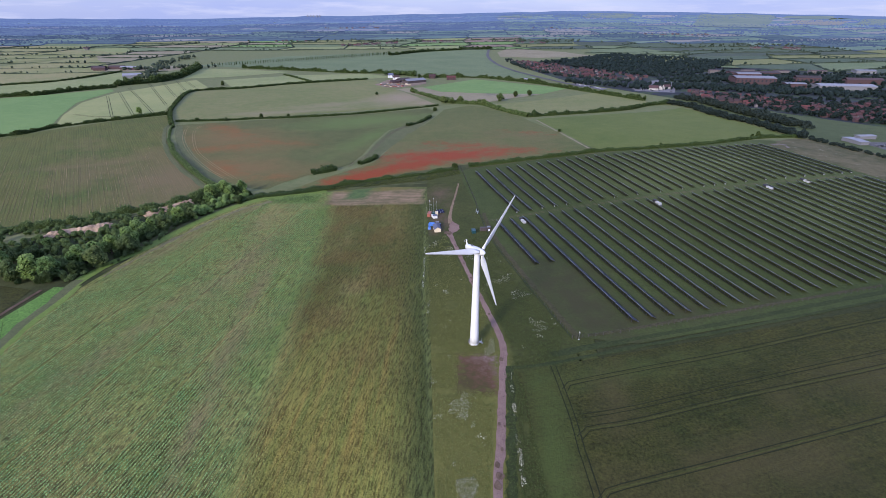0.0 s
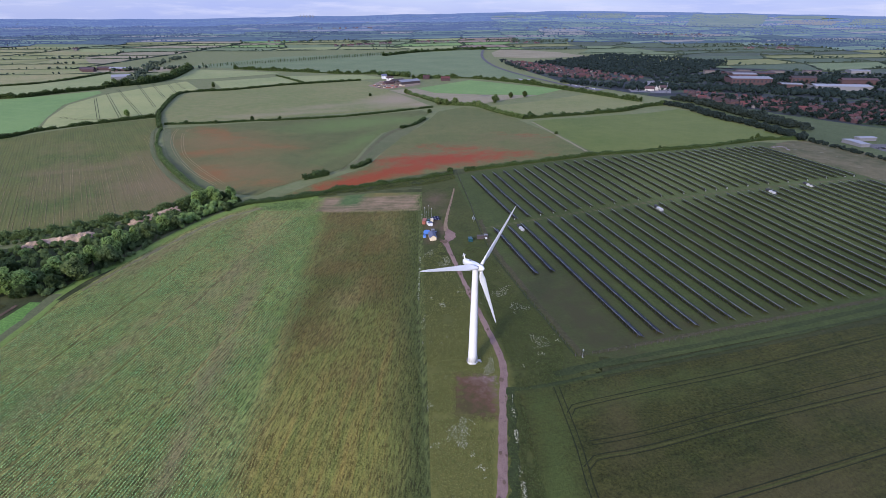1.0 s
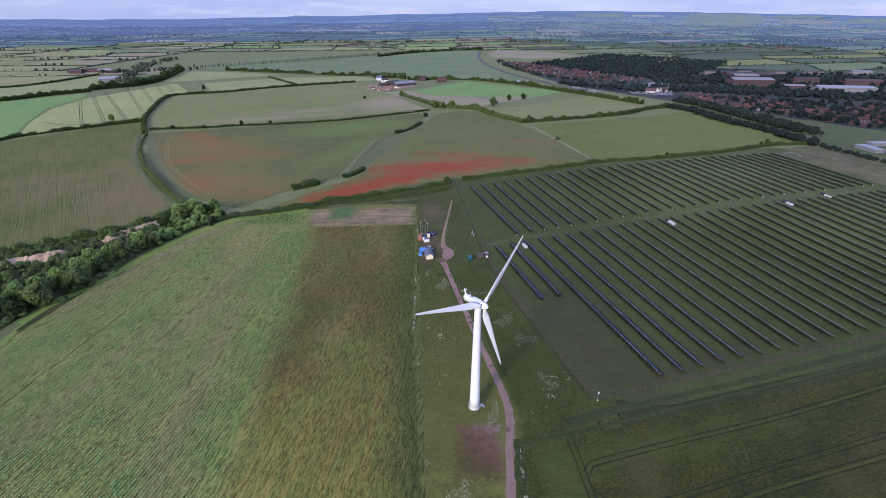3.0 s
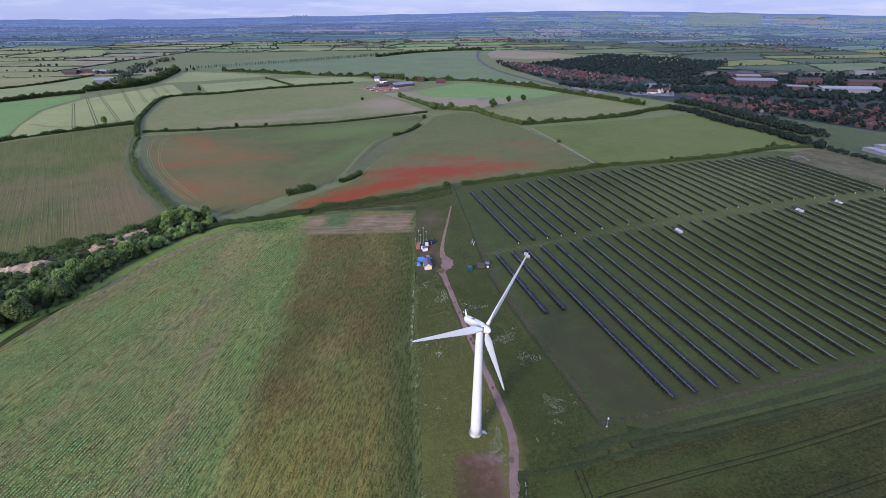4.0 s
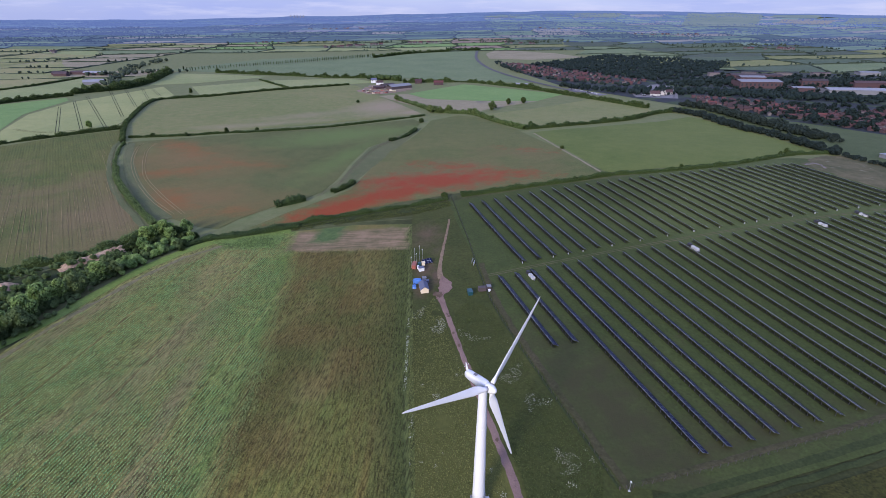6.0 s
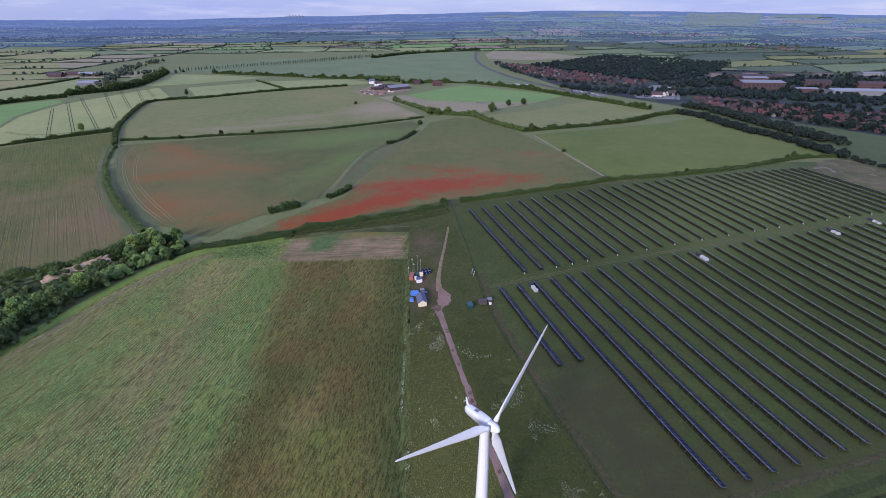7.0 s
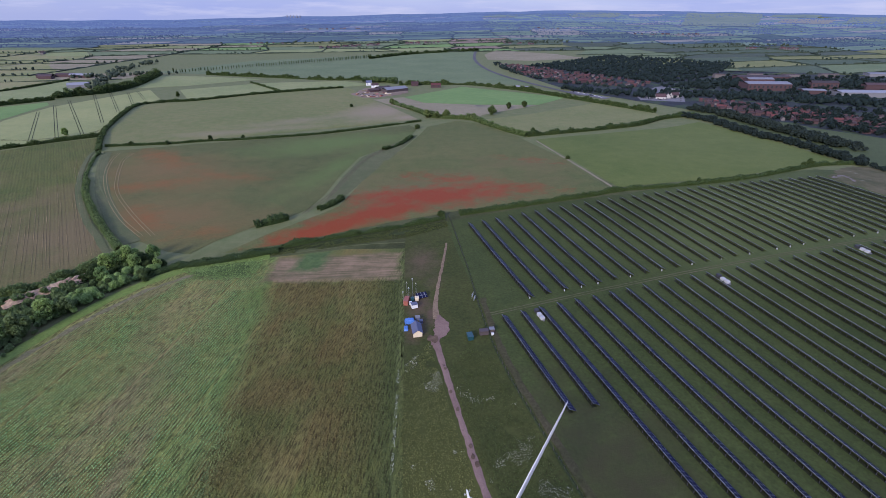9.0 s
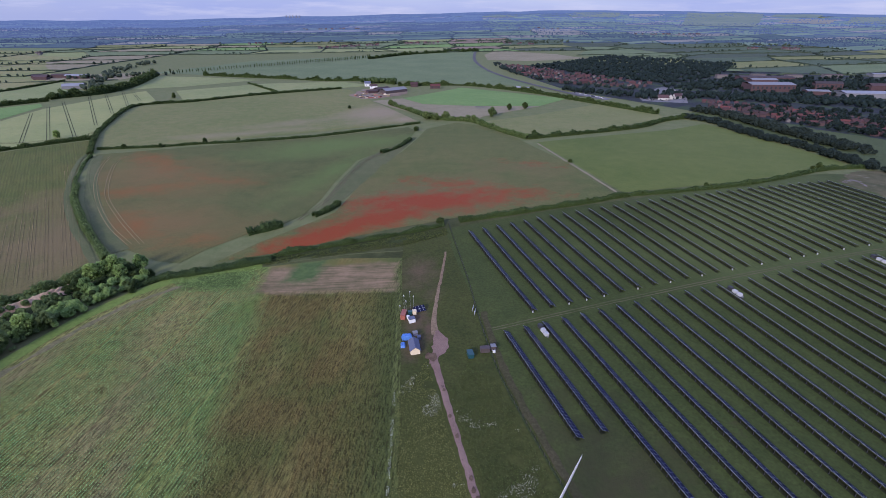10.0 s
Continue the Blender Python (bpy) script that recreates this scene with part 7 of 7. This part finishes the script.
def inverter(x, y):
    root = thing("inverter_station", x, y, ROW_TURN, size=0.8, label="white inverter station with dark transformer", category="inverter", group="inverter stations")
    for x0, x1, z1 in ((-1.7, 0.8, 1.75), (1.6, 4.1, 1.7)):
        cab = part("cabinet", boxes((x0, x1, -1.1, 1.1, 0.1, z1), bevel=0.08), M_CABINET, root)
        part("door", boxes((x0 + 0.2, (x0 + x1) / 2 - 0.05, -1.16, -1.09, 0.3, z1 - 0.3), bevel=0.02), M_CABINET, cab)
        part("door", boxes(((x0 + x1) / 2 + 0.05, x1 - 0.2, -1.16, -1.09, 0.3, z1 - 0.3), bevel=0.02), M_CABINET, cab)
        part("vent", boxes((x0 + 0.7, x1 - 0.7, -0.4, 0.4, z1 - 0.02, z1 + 0.18), bevel=0.04), M_CABINET, cab)
    part("switchgear", boxes((0.9, 1.5, -0.9, 0.9, 0.1, 0.9), bevel=0.03), M_POST, root, "dark box in the gap between the cabinets")
    part("transformer", boxes((-5.2, -2.6, -1.0, 1.0, 0.1, 2.3), (-5.0, -2.8, -1.25, -1.0, 0.5, 2.0), (-5.0, -2.8, 1.0, 1.25, 0.5, 2.0), bevel=0.04), M_POST, root, "dark finned transformer")
    part("plinth", boxes((-5.5, 5.9, -1.6, 1.6, -0.3, 0.12)), M_POST, root)
    part("box", boxes((4.7, 5.3, -0.4, 0.4, 0.12, 0.9), bevel=0.04), M_GREY, root)


inverter(40.2, 294.8)
inverter(131.0, 319.6)
inverter(217.4, 348.8)
inverter(252.0, 364.0)


def rubble(pts):
    root = tagged(new("rubble_heap"), "curved heap of pale broken rubble on sandy ground", "rubble")
    rnd = random.Random(17)
    for k, (x, y, _) in enumerate(curve(pts, 0.8)):
        for q in range(2):
            bm = bmesh.new()
            px, py = x + rnd.uniform(-1.2, 1.2), y + rnd.uniform(-1.2, 1.2)
            blob(bm, (px, py, land(px, py) + 0.35), rnd.uniform(0.3, 0.75), rnd, 1, 0.5, 0.6)
            part("lump", bm, M_RENDER, root)


rubble([(288, 475), (294, 479), (300, 481), (300, 475), (298, 466)])


# ---- perimeter fence ----
def fence(pts, label):
    root = new("fence")
    tagged(root, label, "fence")
    line = curve(pts, 3.2)
    me = bpy.data.meshes.new("post")
    b = boxes((-0.05, 0.05, -0.05, 0.05, -0.3, 1.7))
    b.to_mesh(me)
    b.free()
    me.materials.append(M_BROWNWOOD)
    wires = bmesh.new()
    for i, (x, y, _) in enumerate(line):
        p = place("post", me, None, root)
        p.matrix_basis = pose(x, y, land(x, y), 0, 0, i * 7)
        if i:
            q = line[i - 1]
            for z in (0.4, 0.8, 1.2, 1.6, 1.85):
                rod(wires, (q[0], q[1], land(q[0], q[1]) + z), (x, y, land(x, y) + z), 0.008, None, 3)
    part("wire", wires, M_POST, root)


FENCE = [(-0.2, 411.5), (9.9, 342.8), (13.3, 311.9), (19.6, 269.6), (31.8, 224.7), (46.1, 177.9), (47.8, 171.9)]
fence(FENCE, "post and wire fence round the solar field")
fence([(47.8, 171.5), (76.3, 178.2), (121.2, 191.4), (201.6, 214.9), (290, 241)], "post and wire fence along the ditch")
ribbon("path", FENCE, 0.9, M_RANK, 0.36, "dark uncut grass under the fence", "grass", 3, 0.3)
ribbon("path", [(x + 2.6, y) for x, y in FENCE[2:]], 2.6, M_OLDTRACK, 0.34, "thin brown grass beside the fence", "path", 3, 0.9)
ribbon("path", [(55, 174), (76.3, 180), (121.2, 193), (201.6, 217)], 2.0, M_OLDTRACK, 0.36, "dry trodden strip below the panels", "path", 3, 0.6)


# ---- crops, tussocks and flowers ----
def crop(name, poly, left, right, near, far, rows, gap, size, mat, label, seed, thin=-0.35, wild=0.2):
    """Leaf tufts in drilled rows that fan between two edge lines x = x0 + k (y - near), thinner where the soil is poor."""
    rs = np.random.RandomState(seed)
    spots, sizes = [], []
    for i in range(-26, rows + 3):
        s = i / rows
        n = int((far - near + 75) / gap)
        ys = near - 75 + np.arange(n) * gap + rs.uniform(-0.45, 0.45, n) * gap
        pick = rs.uniform(-0.25, 0.25, n)
        side = rs.normal(0, wild, n)
        for y, k, w in zip(ys, pick, side):
            xl, xr = left[0] + left[1] * (y - near), right[0] + right[1] * (y - near)
            x = xl + (xr - xl) * s + w
            q = noise.noise((x * 0.05, y * 0.018, seed)) + 0.5 * noise.noise((x * 0.2, y * 0.1, seed))
            if q + k < thin or not inside(x, y, poly):
                continue
            spots.append((x, y, land(x, y) + 0.3 + rs.uniform(0, 0.25)))
            sizes.append(size * (0.7 + 0.5 * rs.uniform()) * (1 + 0.4 * q))
    verts, faces = leaves_at(np.array(spots), np.array(sizes), rs, 0.8)
    return tagged(place(name, mesh_of(name, verts.tolist(), faces), mat), label, "crop", kind="stuff")


def beet_rows(name, poly, spacing, gap, size, mat, label, seed):
    """Plants in straight parallel rows, thinner on poor soil, with a missed row where the sprayer runs."""
    rs = np.random.RandomState(seed)
    spots, sizes = [], []
    for i in range(int(260 / spacing)):
        if i % 26 == 9:
            continue
        x0 = -235 + i * spacing
        ys = np.arange(5, 362, gap) + rs.uniform(-0.4, 0.4, len(np.arange(5, 362, gap))) * gap
        for y, k, w, b in zip(ys, rs.uniform(-0.3, 0.3, len(ys)), rs.normal(0, 0.08, len(ys)), rs.uniform(0, 1, len(ys))):
            x = x0 + 0.1 * (y - 150) + w
            if not inside(x, y, poly):
                continue
            q = noise.noise((x * 0.05, y * 0.018, seed)) + 0.5 * noise.noise((x * 0.2, y * 0.1, seed))
            if q + k < -0.5:
                continue
            spots.append((x, y, land(x, y) + 0.25 + 0.3 * b))
            sizes.append(size * (0.65 + 0.6 * rs.uniform()) * (1 + 0.35 * q))
    verts, faces = leaves_at(np.array(spots), np.array(sizes), rs, 0.8)
    return tagged(place(name, mesh_of(name, verts.tolist(), faces), mat), label, "crop", kind="stuff")


FIELD_EDGE = [(-103, 358), (-131, 348), (-153, 327), (-167, 294), (-178, 255), (-184, 228), (-187.5, 205), (-187, 183), (-183, 160), (-170, 60), (-162, 5)]
beet_rows("crop_plants", FIELD_EDGE + [(-44, 5), (-54, 80), (-62, 141.2), (-75, 236.0), (-88, 334.1)], 1.2, 0.23, 0.25, M_CROP, "leafy green beet plants in rows", 31)
crop("crop_plants", [(-89, 334), (-24.6, 332.4), (-19.8, 261.1), (-17.0, 215.1), (-12.5, 172.1), (-8.8, 138.0), (-4.2, 96.9), (-2.5, 80), (1.4, 5), (-46, 5), (-56, 80), (-64.0, 141.2), (-77, 236.0)], (-55, -0.132), (-2.5, -0.088), 80, 334, 60, 0.3, 0.27, M_CROP, "olive ripening crop plants in rows", 47, -0.6, 0.17)


def tufts(name, poly, count, size, mat, label, seed, scale=0.09, edge=0.1, high=0.25, category="grass"):
    """Tufts gathered in drifts by noise."""
    rs, rnd = np.random.RandomState(seed), random.Random(seed)
    spots = []
    for x, y in scatter(poly, count, rnd):
        q = noise.noise((x * scale, y * scale * 0.8, seed)) + 0.5 * noise.noise((x * scale * 3.5, y * scale * 3.5, seed))
        if 2 < x < 16 and 140 < y < 160:
            continue
        if q > edge + rnd.uniform(-0.06, 0.06):
            spots.append((x, y, land(x, y) + high * rnd.uniform(0.4, 1.4)))
    verts, faces = leaves_at(np.array(spots), size * rs.uniform(0.5, 1.25, len(spots)), rs, 0.7)
    return tagged(place(name, mesh_of(name, verts.tolist(), faces), mat), label, category, kind="stuff")


WEST_VERGE = [(-18, 262), (-15.5, 215), (-11, 172), (-7, 138), (-3, 97), (2.5, 5), (10.2, 5), (11.5, 97), (14.5, 132), (16.5, 160), (15.5, 180), (9.5, 204), (3, 232), (-2, 255), (-8, 279)]
EAST_VERGE = [(21, 150), (22, 163), (21, 176), (16, 196), (8, 226), (1, 262), (8, 276), (18, 268), (30, 224), (45, 178), (40, 158)]
tufts("cow_parsley", WEST_VERGE, 42000, 0.13, M_FLOWER, "white cow parsley drifts in rough grass", 3, 0.10, 0.40, 0.7, "flowers")
tufts("cow_parsley", EAST_VERGE, 15000, 0.12, M_FLOWER, "white cow parsley drifts in rough grass", 9, 0.10, 0.48, 0.7, "flowers")
tufts("cow_parsley", [(-19.3, 262), (-18.3, 262), (-15.9, 214), (-16.9, 214)], 420, 0.16, M_FLOWER, "line of white flowers along the crop edge", 5, 0.3, -0.1, 0.6, "flowers")
tufts("cow_parsley", [(21.5, 150), (22, 97), (20.5, 97), (20.5, 140)], 700, 0.16, M_FLOWER, "white flowers along the ditch", 6, 0.3, 0.1, 0.6, "flowers")
tufts("tussocks", WEST_VERGE, 40000, 0.2, M_TUSSOCK, "long green grass tussocks", 12, 0.06, -0.45, 0.2)
tufts("tussocks", EAST_VERGE, 16000, 0.2, M_TUSSOCK_D, "long green grass tussocks", 13, 0.06, -0.4, 0.2)
tufts("tussocks", [(19, 150), (24, 150), (25.5, 138), (27.5, 97), (29, 60), (13.5, 60), (15.5, 97), (18.5, 132)], 9000, 0.22, M_TUSSOCK_D, "long green grass beside the track", 14, 0.1, -0.5, 0.2)
tufts("tussocks", [(-104, 364), (-60, 376), (-26, 383), (2, 396), (-2, 404), (-40, 392), (-100, 372)], 4200, 0.45, M_TUSSOCK_D, "nettles and long grass by the hedge", 15, 0.08, -0.25, 0.4)
tufts("dock_plants", [(-150, 351), (-104, 363), (-104, 340), (-130, 337)], 3000, 0.42, M_LEAF, "dense green weeds at the field corner", 16, 0.08, -0.3, 0.4)
